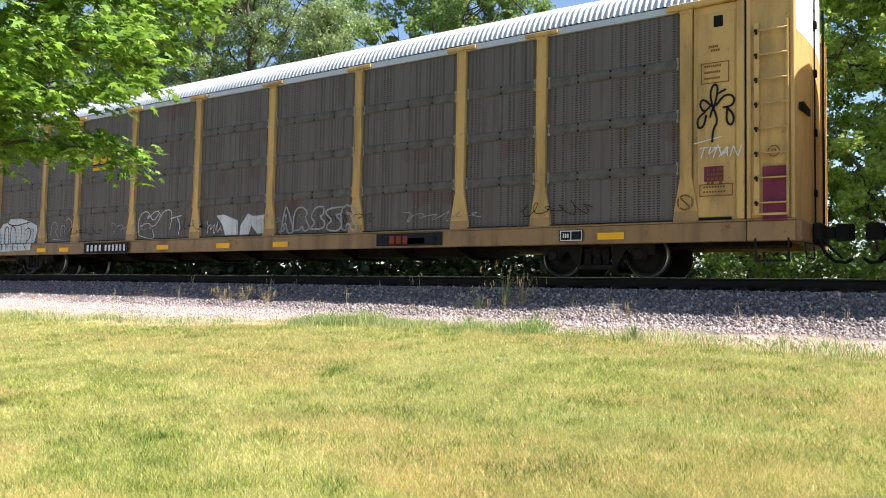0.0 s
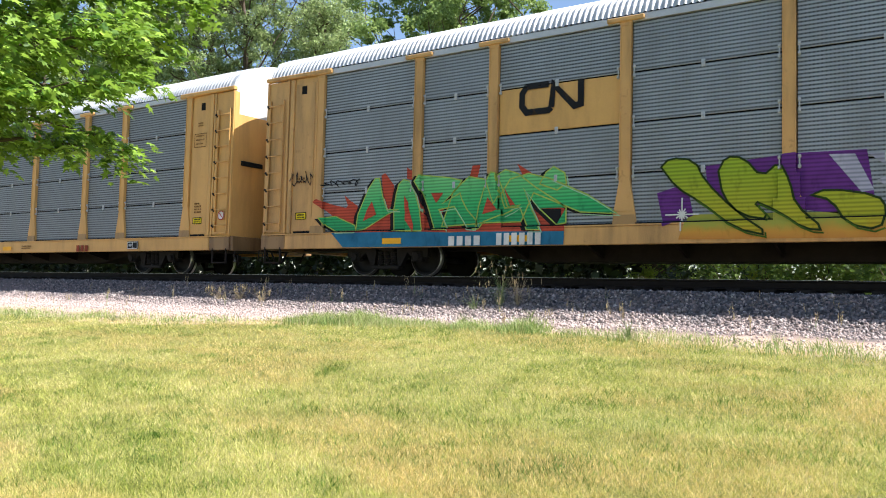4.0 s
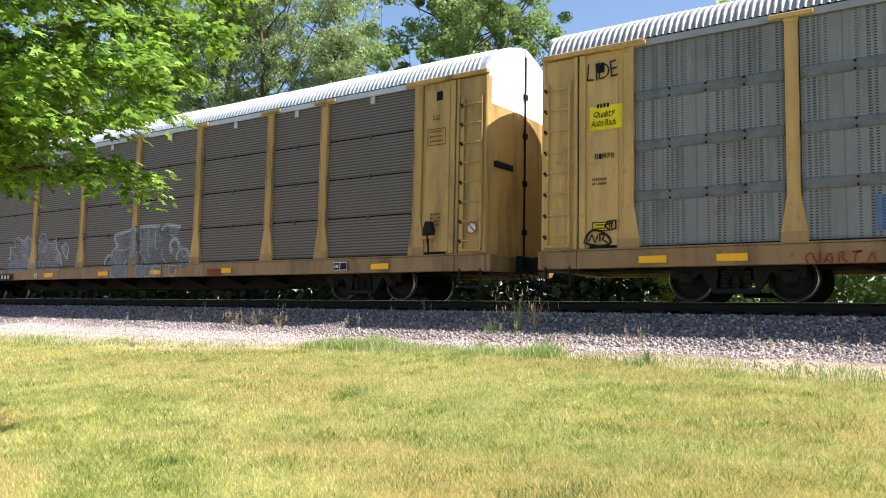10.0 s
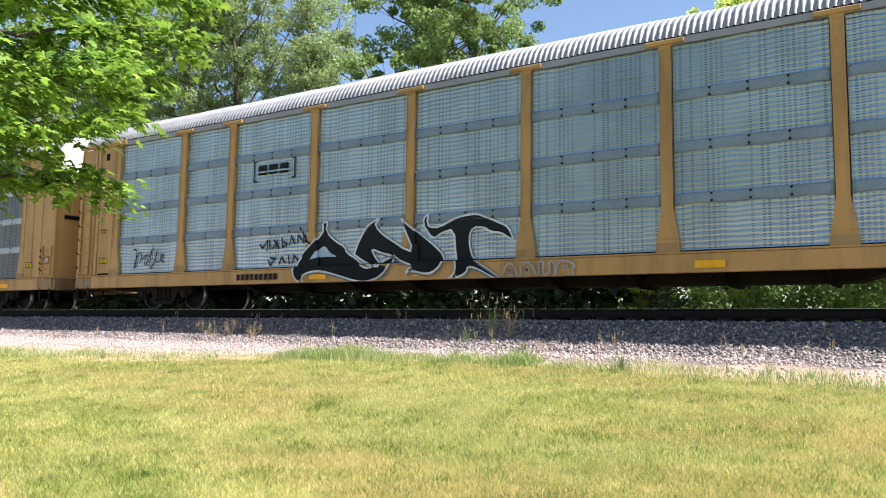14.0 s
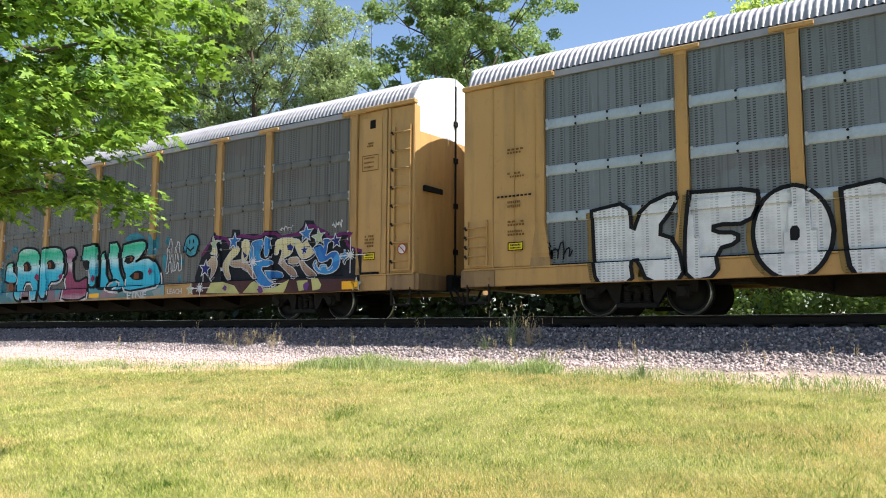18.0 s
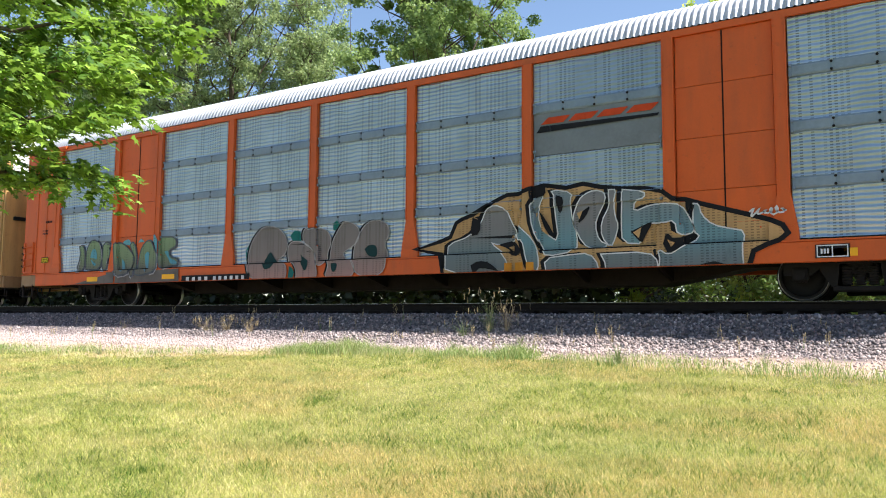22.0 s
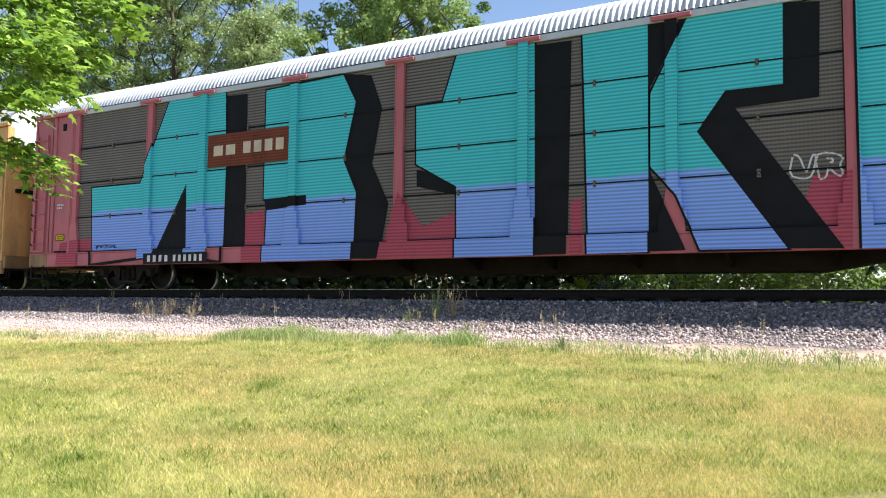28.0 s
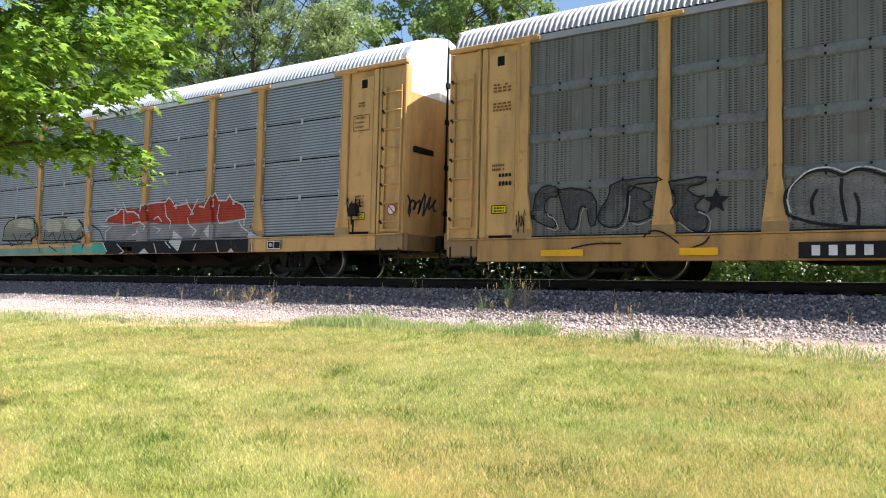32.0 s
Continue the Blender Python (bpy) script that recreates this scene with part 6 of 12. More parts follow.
    eyes = [[(0.76, 1.37), (0.87, 1.22), (0.8, 0.99), (0.67, 1.06)], [(1.28, 0.97), (1.37, 1.11), (1.54, 1.06), (1.54, 0.9), (1.39, 0.82), (1.28, 0.89)], [(2.01, 1.29), (2.11, 1.34), (2.19, 1.18), (2.09, 1.1)], [(2.97, 1.08), (3.1, 1.15), (3.19, 1.03), (3.1, 0.92), (2.99, 0.96)], [(3.75, 1.19), (3.88, 1.19), (3.95, 1.03), (3.85, 0.96), (3.71, 1.05)]]
    s.piece([tall_0, tall_1, tall_2], ice, navy, 0.03, navy, (0.05, -0.03), "tall pale blue letters edged in navy", eyes[:3], lilac, spark=INK_WHITE)
    s.piece([tall_3, tall_4, tall_5], ice, navy, 0.03, navy, (0.05, -0.03), "tall pale blue letters edged in navy", eyes[3:], lilac, spark=INK_WHITE)
    s.strokes([eye + eye[:1] for eye in eyes], 0.03, navy, "navy rings in the letters", 5)
    s.word("Cant Hang", 9.75, 10.90, 1.11, 1.35, INK_BLACK, fat=0.011, tilt=6, label="black handwriting")
    s.tag(9.23, 9.70, 1.13, 1.37, INK_BLACK, 0.025, 4, "black tag")
    s.tag(11.99, 12.82, 1.73, 2.00, ink("teal_spray", (0.03, 0.20, 0.19)), 0.04, 6, "teal tag")
    s.tag(12.06, 12.61, 1.04, 1.31, INK_BLACK, 0.035, 5, "black tag")
    ring = [(-12.74, 1.11), (-12.69, 1.28), (-12.57, 1.36), (-12.39, 1.31), (-12.25, 1.2), (-12.21, 1.07), (-12.41, 1.03), (-12.62, 1.06)]
    s.strokes([soften(ring + ring[:1], 1)], 0.045, INK_BLACK, "black ring tag", 3)
    s.strokes([[(-12.67, 1.13), (-12.6, 1.26), (-12.54, 1.1), (-12.48, 1.25)], [(-12.44, 1.12), (-12.44, 1.27), (-12.34, 1.25), (-12.39, 1.16), (-12.28, 1.09)], [(-12.34, 1.42), (-12.28, 1.5), (-12.12, 1.51), (-12.12, 1.36), (-12.25, 1.33), (-12.34, 1.42)], [(-12.3, 1.44), (-12.19, 1.47), (-12.21, 1.37)]], 0.03, INK_BLACK, "black scrawl in a ring", 3)
    s.strokes([soften(q, 1) for q in ([(-8.79, 0.59), (-8.84, 0.72), (-8.75, 0.81), (-8.69, 0.66), (-8.62, 0.62), (-8.62, 0.82)], [(-8.57, 0.6), (-8.47, 0.82), (-8.42, 0.6), (-8.54, 0.69)], [(-8.34, 0.6), (-8.35, 0.8), (-8.24, 0.78), (-8.32, 0.71), (-8.21, 0.61)], [(-8.16, 0.79), (-7.98, 0.8), (-8.1, 0.79), (-8.12, 0.61)], [(-7.94, 0.61), (-7.87, 0.8), (-7.82, 0.62)])], 0.03, INK_RUST, "rust-red scrawl on the sill", 2)
    for a, b, z in ((-2.95, -2.51, 1.01), (-2.15, -1.75, 0.8), (-0.42, -0.02, 1.03), (-0.3, 0.15, 0.78), (2.56, 2.93, 1.01), (2.78, 3.23, 0.79)):
        s.rect(a, b, z - 0.06, z + 0.06, SAFETY, "reflector", "yellow reflective strip", 6)
    s.bars(5.42, 5.92, 0.72, 0.86, INK_RUST, 3)
    q = s.rect(-12.66, -11.98, 3.29, 3.76, LABEL_YELLOW, "notice", "yellow quality notice")
    s.bars(-12.52, -12.25, 3.72, 3.80, INK_BLACK, 4, 0.3, q)
    s.word("Quality", -12.58, -12.14, 3.53, 3.65, INK_BLACK, fat=0.0, tilt=0, jump=0, slant=0.2, label="black italic word")
    s.word("Auto Rack", -12.62, -12.10, 3.36, 3.48, INK_BLACK, fat=0.0, tilt=0, jump=0, slant=0.2, label="black italic words")
    s.word("B-1978", -12.55, -12.15, 2.72, 2.82, INK_BLACK, fat=0.005, tilt=0, jump=0, label="black stencilled code")
    s.word("LIDE", -12.72, -12.08, 4.28, 4.62, INK_BLACK, fat=-0.014, tilt=8, label="black hand-drawn tag")
    s.rect(-7.81, -7.39, 1.12, 1.69, ink("blue_patch", (0.13, 0.20, 0.34), "slots", 0.5), "marking", "blue paint patch")
    s.rect(-6.83, -6.30, 1.31, 1.72, ink("blue_patch_pale", (0.16, 0.22, 0.34), "slots", 0.5), "marking", "blue paint patch")


def paint_fifth():
    s = Side(4, straps=False)
    s.common(STENCIL, dots=(-11.6, -8.3, 0.0, 2.6, 5.6, 10.9, -3.1), yellow_label=False)
    s.rect(-11.90, -11.54, 0.58, 0.81, SAFETY, "reflector", "large yellow reflective strip")
    slog = ink("slogan_black", (0.022, 0.020, 0.02), "lines", 0.2)
    s.word("We will", -11.60, -9.18, 4.23, 4.52, slog, fat=0.019, tilt=0, jump=0, label="faded black slogan lettering", overlap=0.0)
    s.word("deliver", -11.55, -9.41, 3.24, 3.58, slog, fat=0.019, tilt=0, jump=0, label="faded black slogan lettering", overlap=0.0)
    # striped shield
    x0, x1, z0, z1 = (-8.72, -7.42, 3.24, 4.64)
    w, h = x1 - x0, z1 - z0
    out = [(0.5, 0.0), (0.85, 0.10), (0.97, 0.35), (0.93, 0.6), (1.0, 0.86), (0.86, 0.88), (0.5, 1.0), (0.14, 0.88), (0.0, 0.86), (0.07, 0.6), (0.03, 0.35), (0.15, 0.10)]
    def shield(k):
        return [(x0 + w * (0.5 + (a - 0.5) * k), z0 + h * (0.5 + (b - 0.5) * k)) for a, b in out]
    fan = lambda pts: [[pts[i], pts[(i + 1) % len(pts)], (x0 + w / 2, z0 + h / 2)] for i in range(len(pts))]
    e = s.lay("emblem", fan(shield(1.06)), INK_WHITE, "red, white and blue striped shield emblem", 1)
    s.lay("emblem_field", [cut(t, 1, z0 + h * 0.55, False) for t in fan(shield(0.97)) if len(cut(t, 1, z0 + h * 0.55, False)) > 2], ink("shield_blue", (0.02, 0.05, 0.26), worn=0.1), "", 2, e)
    red = ink("shield_red", (0.48, 0.03, 0.04), worn=0.1)
    lower = [cut(t, 1, z0 + h * 0.53, True) for t in fan(shield(0.97))]
    stripes = []
    for i in range(6):
        a, b = x0 + w * (0.10 + i * 0.145), x0 + w * (0.10 + i * 0.145 + 0.075)
        for t in lower:
            q = cut(t, 0, a, False) if len(t) > 2 else []
            q = cut(q, 0, b, True) if len(q) > 2 else []
            if len(q) > 2:
                stripes.append(q)
    s.lay("emblem_stripe", stripes, red, "", 2, e)
    s.bars(x0 + w * 0.18, x0 + w * 0.82, z0 + h * 0.77, z0 + h * 0.86, INK_WHITE, 5, 0.3, e, 3)
    s.bars(x0 + w * 0.12, x0 + w * 0.88, z0 + h * 0.62, z0 + h * 0.71, INK_WHITE, 7, 0.3, e, 3)
    s.plate(-8.00, -5.39, 0.61, 0.82, INK_BLACK, INK_WHITE)
    lilac = ink("lilac_mist_spray", (0.40, 0.39, 0.43), "lines", 0.5, 0.7)
    blob_0 = [(-6.1, 0.92), (-6.06, 1.33), (-5.8, 1.41), (-5.9, 1.76), (-5.54, 1.77), (-5.61, 2.01), (-5.33, 2.12), (-5.1, 1.98), (-4.96, 1.94), (-4.76, 2.12), (-4.49, 1.96), (-4.43, 0.91)]
    blob_1 = [(-4.02, 0.93), (-4.03, 1.91), (-3.89, 2.17), (-3.62, 2.13), (-3.46, 1.85), (-3.14, 1.78), (-2.87, 2), (-2.89, 1.65), (-2.62, 1.43), (-2.49, 1.07), (-2.54, 0.9)]
    blob_2 = [(-2.59, 1.67), (-2.35, 1.8), (-2.14, 1.62), (-2.22, 1.27), (-2.43, 1.42)]
    s.patch([blob_0, blob_1, blob_2], lilac, "washed-out lilac letter")
    dim = ink("dim_white_spray", (0.52, 0.52, 0.53), "lines", 0.5, 0.35)
    s.strokes([blob_0[1:], blob_1[1:], blob_2 + blob_2[:1]], 0.045, dim, "dim white edge of the washed-out letters", 1)
    grey = ink("grey_mist_spray", (0.30, 0.31, 0.33), "lines", 0.5, 0.8)
    cloud = [(-0.13, 0.97), (0.06, 1.36), (0.52, 1.56), (0.34, 1.95), (1.23, 2.08), (1.58, 2.17), (3.54, 2.07), (3.55, 1.6), (3.98, 1.34), (4.01, 0.88)]
    s.patch([cloud], grey, "grey mist behind the scrawl")
    s.patch([[(0.44, 0.98), (0.38, 0.7), (0.63, 0.59), (1.11, 0.59), (1.24, 0.96)], [(1.64, 0.95), (1.62, 0.68), (1.87, 0.6), (2.06, 0.76), (1.94, 0.97)], [(2.09, 0.94), (2.12, 0.64), (2.31, 0.62), (2.47, 0.78), (2.38, 0.95)], [(2.47, 0.93), (2.47, 0.66), (2.81, 0.61), (2.86, 0.92)], [(3.22, 0.93), (3.25, 0.67), (3.5, 0.62), (3.56, 0.92)]], ink("grey_foot_spray", (0.20, 0.215, 0.23), None, 0.3, 0.2), "grey bubble foot on the sill", 0.5)
    s.strokes([(q + q[:1]) for q in ([(0.44, 0.98), (0.38, 0.7), (0.63, 0.59), (1.11, 0.59), (1.24, 0.96)], [(1.64, 0.95), (1.62, 0.68), (1.87, 0.6), (2.06, 0.76), (1.94, 0.97)], [(2.09, 0.94), (2.12, 0.64), (2.31, 0.62), (2.47, 0.78), (2.38, 0.95)], [(2.47, 0.93), (2.47, 0.66), (2.81, 0.61), (2.86, 0.92)], [(3.22, 0.93), (3.25, 0.67), (3.5, 0.62), (3.56, 0.92)])], 0.03, dim, "dim white edge of the bubble feet", 1)
    s.strokes([soften(q, 1) for q in ([(-0.09, 0.97), (-0.08, 1.2), (0.11, 1.33), (0.27, 1.3), (0.29, 1.46), (0.54, 1.56), (0.4, 1.76), (0.34, 1.95), (0.75, 1.98), (1.15, 2.04), (1.33, 2.13), (1.55, 2.03)], [(1.58, 2.13), (2.06, 2.12), (2.59, 2.11)], [(2.67, 1.98), (2.76, 2.1), (2.95, 2.12), (3.54, 2.04)], [(3.14, 1.38), (3.07, 1.6), (3.28, 1.73), (3.48, 1.62), (3.51, 1.43)], [(3.43, 1.09), (3.43, 1.31), (3.62, 1.43), (3.88, 1.37), (3.99, 1.18)], [(3.08, 1.36), (3.21, 1.42), (3.16, 1.29)], [(0.89, 0.97), (1.02, 1.16)])], 0.10, dim, "white bubble letters in outline", 1)
    s.strokes([soften(q, 1) for q in ([(0.54, 0.98), (0.37, 1.25), (0.52, 1.5), (0.93, 1.43), (1.24, 1.59)], [(1.4, 1.81), (1.5, 1.52), (1.39, 1.21)], [(1.67, 2.05), (1.68, 1.72)], [(1.65, 1.62), (1.81, 1.56), (1.78, 1.42), (1.63, 1.4)], [(2.03, 2.05), (2.08, 1.18), (2.2, 1.28)], [(2.39, 1.95), (2.43, 1.39), (2.6, 1.5)], [(2.54, 1.75), (2.68, 1.81), (2.65, 1.64), (2.54, 1.67)], [(1.63, 1.39), (1.91, 1.19), (2, 0.94)], [(2.73, 1.45), (2.75, 1.16), (2.97, 1.03)], [(3.07, 1.84), (3.26, 1.78)], [(3.64, 1.36), (3.73, 1.12), (3.85, 1.26)], [(3.56, 1.04), (3.73, 0.89), (3.83, 1)])], 0.03, dim, "thin white lines in the bubble letters", 1)
    s.bars(4.86, 5.50, 0.63, 0.81, INK_RUST, 3)
    p = s.rect(-12.69, -12.04, 1.38, 1.62, ink("pale_label", (0.62, 0.48, 0.28)), "notice", "buff notice with a red border")
    x0, x1, z0, z1 = (-12.69, -12.04, 1.38, 1.62)
    s.strokes([[(x0, z0), (x1, z0), (x1, z1), (x0, z1), (x0, z0)]], 0.025, INK_RED, "", 2, "frame_line", p)
    s.tag(-12.88, -12.17, 1.68, 1.89, INK_BLACK, 0.03, 5, "black tag")
    s.tag(-12.72, -12.02, 1.89, 2.20, INK_GREY, 0.04, 4, "grey tag")
    s.word("R1", -3.97, -3.80, 0.66, 0.82, INK_WHITE, fat=0.009, tilt=0, jump=0, label="small load mark")
    for x in (-11.0, -8.0, -5.7, -2.9, 0, 2.9, 5.7, 8.0, 10.5):
        s.rect(x - 0.07, x + 0.07, 4.62, 4.80, CLIP, "hanger", "bright hanger plate at the head of the sheet", 4)


def paint_sixth():
    s = Side(5)
    s.common(STENCIL, dots=(5.0, -4.0, -1.0, 9.4))
    x0, x1, z0, z1 = (-6.31, -4.91, 3.23, 3.72)
    w = (x1 - x0) / 3
    p = s.lay("emblem", [[(x0 + 0.15 + (w - 0.1) * i, z0 + 0.14), (x0 + 0.15 + (w - 0.1) * (i + 0.8), z0 + 0.14), (x0 + 0.15 + (w - 0.1) * (i + 0.8), z1 - 0.1), (x0 + 0.15 + (w - 0.1) * i, z1 - 0.1)] for i in range(3)], INK_BLACK, "black block emblem between brackets", 2)
    s.strokes([[(x0 + 0.1, z1), (x0, z1), (x0, z0), (x0 + 0.1, z0)], [(x1 - 0.1, z1), (x1, z1), (x1, z0), (x1 - 0.1, z0)]], 0.035, INK_BLACK, "", 2, "bracket", p)
    s.rect(x0 + 0.1, x1 - 0.1, z0 + 0.2, z0 + 0.24, PANEL_BLUE, "emblem_notch", "", 3, p)
    night = spray("night_black_spray", [(0.7, (0.008, 0.010, 0.012)), (2.0, (0.018, 0.022, 0.026))], "slots", worn=0.05)
    shape_1 = [(-4.79, 0.93), (-4.66, 1.17), (-4.36, 1.43), (-4.01, 1.71), (-3.89, 1.88), (-3.93, 2.02), (-3.76, 2.05), (-3.82, 1.78), (-3.48, 1.53), (-3.26, 1.44), (-3.19, 1.28), (-2.91, 1.14), (-2.71, 0.97), (-2.5, 0.88), (-2.2, 1.02), (-1.92, 1.14), (-1.8, 1.17), (-1.92, 0.95), (-2.07, 0.76), (-2.3, 0.64), (-2.62, 0.59), (-2.95, 0.64), (-3.37, 0.76), (-3.89, 0.88), (-4.28, 0.86), (-4.51, 0.76), (-4.41, 0.54), (-4.6, 0.63), (-4.75, 0.76)]
    shape_2 = [(-2.97, 1.24), (-2.86, 1.5), (-2.66, 1.81), (-2.54, 1.89), (-2.34, 1.99), (-2.23, 2.03), (-2.38, 1.86), (-2.17, 1.66), (-1.93, 1.52), (-1.65, 1.36), (-1.24, 1.2), (-1.55, 1.81), (-1.66, 2.01), (-1.44, 1.83), (-1.17, 1.64), (-0.8, 1.37), (-0.55, 1.15), (-0.51, 1.0), (-0.6, 0.86), (-0.79, 0.74), (-1.01, 0.74), (-1.27, 0.81), (-1.48, 0.76), (-1.28, 0.93), (-1.53, 1.0), (-1.89, 1.17), (-2.21, 1.24), (-2.48, 1.35), (-2.36, 1.15), (-2.15, 0.93), (-2.39, 0.94), (-2.72, 1.08)]
    shape_3 = [(-1.05, 1.78), (-1.03, 1.96), (-0.91, 2.04), (-0.95, 1.84), (-0.91, 1.75), (-0.66, 1.73), (-0.31, 1.88), (-0.03, 1.94), (0.31, 1.96), (0.54, 1.86), (0.85, 1.73), (1.02, 1.64), (1.15, 1.36), (0.98, 1.45), (0.85, 1.53), (0.59, 1.57), (0.45, 1.67), (0.18, 1.68), (0.09, 1.48), (0.15, 1.12), (0.28, 0.97), (0.66, 0.75), (0.94, 0.54), (0.72, 0.61), (0.32, 0.82), (0.12, 0.86), (0.1, 0.74), (-0.08, 0.65), (-0.4, 0.59), (-0.21, 0.7), (-0.18, 0.89), (-0.23, 1.13), (-0.28, 1.67), (-0.59, 1.61), (-0.8, 1.47)]
    s.piece([shape_1, shape_2, shape_3], night, ink("edge_white_spray", (0.66, 0.68, 0.69)), 0.042, label="jagged black letters with white edges", holes=[[(-4.26, 1.16), (-4.05, 1.39), (-3.84, 1.49), (-3.7, 1.3), (-3.42, 1.19), (-3.9, 1.22)]], hole=SKY_TAG, spark=ink("steel_blue_shine_spray", (0.16, 0.19, 0.21)), rounds=1)
    s.strokes([[(-6.01, 1.62), (-5.92, 1.5), (-5.74, 1.7), (-5.76, 1.42)], [(-5.68, 1.7), (-5.65, 1.49)], [(-5.57, 1.48), (-5.39, 1.7), (-5.46, 1.48)], [(-5.54, 1.71), (-5.34, 1.47)], [(-5.26, 1.75), (-5.23, 1.5), (-5.08, 1.57), (-5.2, 1.64)], [(-5.0, 1.53), (-4.94, 1.76), (-4.82, 1.56)], [(-4.73, 1.59), (-4.72, 1.78), (-4.53, 1.58), (-4.54, 1.82)], [(-4.65, 1.97), (-4.46, 1.64), (-4.24, 1.53)], [(-5.71, 1.21), (-5.63, 1.07), (-5.48, 1.23), (-5.64, 1.26)], [(-5.32, 1.08), (-5.26, 1.26), (-5.13, 1.11)], [(-5.03, 1.3), (-4.98, 1.07)], [(-4.87, 1.1), (-4.84, 1.29), (-4.69, 1.15)]], 0.04, INK_BLACK, "black marker words")
    s.bars(-6.73, -5.28, 0.71, 0.86, INK_BLACK, 9)
    s.tag(-11.06, -9.68, 1.05, 1.79, SOOT, 0.03, 6, "thin black tag")
    s.outline_letters(0.92, 2.51, 0.54, 0.90, 4, INK_GREY, 0.04, "faint white scrawl")
    s.tag(12.10, 12.86, 1.56, 1.92, SOOT, 0.04, 5, "black tag")
    s.tag(12.08, 12.40, 1.00, 1.42, SOOT, 0.04, 2, "black tag")
    s.tag(12.38, 13.11, 0.58, 0.89, SOOT, 0.05, 5, "black tag")
    s.tag(8.83, 9.30, 0.89, 1.36, SOOT, 0.06, 4, "black smudge tag")
    s.rect(12.33, 12.61, 3.00, 3.09, INK_WHITE, "notice", "small white notice")


def paint_seventh():
    s = Side(6, smooth=True)
    s.common(STENCIL, dots=(3.2, 11.0, -9.6), yellow_label=True, right=False)
    white = ink("bright_white_spray", (0.74, 0.74, 0.74), "slots", 0.12)
    kay = [(-10.78, 2.00), (-10.02, 2.12), (-10.00, 1.47), (-9.78, 2.01), (-9.15, 2.24), (-9.10, 2.04), (-9.56, 1.50), (-9.14, 1.34), (-8.98, 0.55), (-9.69, 0.56), (-9.86, 1.01), (-10.01, 1.00), (-9.95, 0.57), (-10.58, 0.52), (-10.74, 0.80)]
    far_k = [(-6.47, 1.87)][0][0] - kay[0][0]
    cx, cz = [(-7.23, 1.34)][0]
    rx, rz = [(-6.60, 1.29)][0][0] - cx, [(-7.20, 2.14)][0][1] - cz
    s.piece([kay, [(-8.90, 2.18), (-7.76, 2.15), (-7.72, 1.91), (-7.90, 1.54), (-8.50, 1.57), (-8.51, 1.43), (-8.09, 1.40), (-8.10, 1.22), (-8.47, 1.13), (-8.41, 0.65), (-8.98, 0.55), (-9.01, 1.24)], [(cx + rx * math.cos(t), cz + rz * math.sin(t)) for t in np.linspace(0, math.tau, 18)[:-1]], [(a + far_k, b) for a, b in kay]], white, SOOT, 0.075,
            ink("dull_gold_spray", (0.26, 0.17, 0.06), "slots"), (-0.12, -0.04), "bold white block letters edged in black", [[(cx - 0.02, cz - 0.14), (cx + 0.13, cz - 0.14), (cx + 0.13, cz + 0.1), (cx - 0.02, cz + 0.1)]], SOOT)
    s.bars(-6.00, -5.35, 0.57, 0.81, INK_WHITE, 4, layer=4)
    s.bars(-5.31, -4.04, 0.56, 0.79, INK_WHITE, 6, layer=4)
    s.outline_letters(-3.72, -0.32, 0.71, 1.73, 5, INK_GREY, 0.03, "thin white outlined letters")
    s.word("K4P", -0.08, 0.95, 1.33, 1.71, CHALK, fat=0.007, tilt=6, label="thin white tag")
    s.strokes([soften(q, 2) for q in ([(2.08, 1.69), (2.23, 1.86), (2.53, 1.88), (2.76, 1.61), (2.68, 1.27), (2.24, 1.00), (1.78, 1.18)], [(2.71, 1.71), (3.04, 1.88), (3.39, 1.73), (3.61, 1.10), (3.58, 0.64)], [(2.88, 1.51), (3.02, 1.56), (3.12, 1.05), (2.93, 1.06), (2.88, 1.51)], [(3.35, 1.74), (3.67, 1.88), (3.95, 1.51), (3.80, 0.96)], [(3.87, 1.58), (4.10, 1.74), (4.28, 1.55), (4.20, 1.10)], [(4.40, 1.48), (4.53, 1.74), (4.85, 1.81), (5.16, 1.70), (5.30, 1.46), (5.22, 1.23)], [(4.39, 0.92), (4.43, 1.30), (4.84, 1.39), (5.09, 1.31)], [(5.41, 1.34), (5.34, 1.02), (5.46, 0.89), (5.29, 0.78), (5.52, 0.54)], [(1.78, 0.86), (2.09, 0.78), (2.53, 0.82), (3.02, 0.59)])], 0.04, CHALK, "white bubble letters in outline")
    slant_blocks(s, 4.58, 6.92, 3.28, 3.62, ink("vermilion_paint", (0.62, 0.09, 0.02), worn=0.1), INK_BLACK, "vermilion slanted block emblem")
    pink = spray("pink_lilac_spray", [(0.7, (0.50, 0.46, 0.66)), (1.5, (0.66, 0.52, 0.66)), (2.3, (0.58, 0.54, 0.74))], "slots", worn=0.12)
    navy_edge = ink("navy_edge_spray", (0.03, 0.02, 0.16), "slots", 0.1)
    shape_1 = [(5.73, 1.92), (6.06, 2.03), (6.28, 1.90), (6.40, 1.75), (6.28, 1.62), (6.56, 1.46), (6.64, 1.29), (6.49, 1.11), (6.71, 0.91), (6.54, 0.63), (6.26, 0.58), (6.15, 0.82), (6.18, 1.10), (5.93, 1.25), (5.99, 1.39), (5.78, 1.57)]
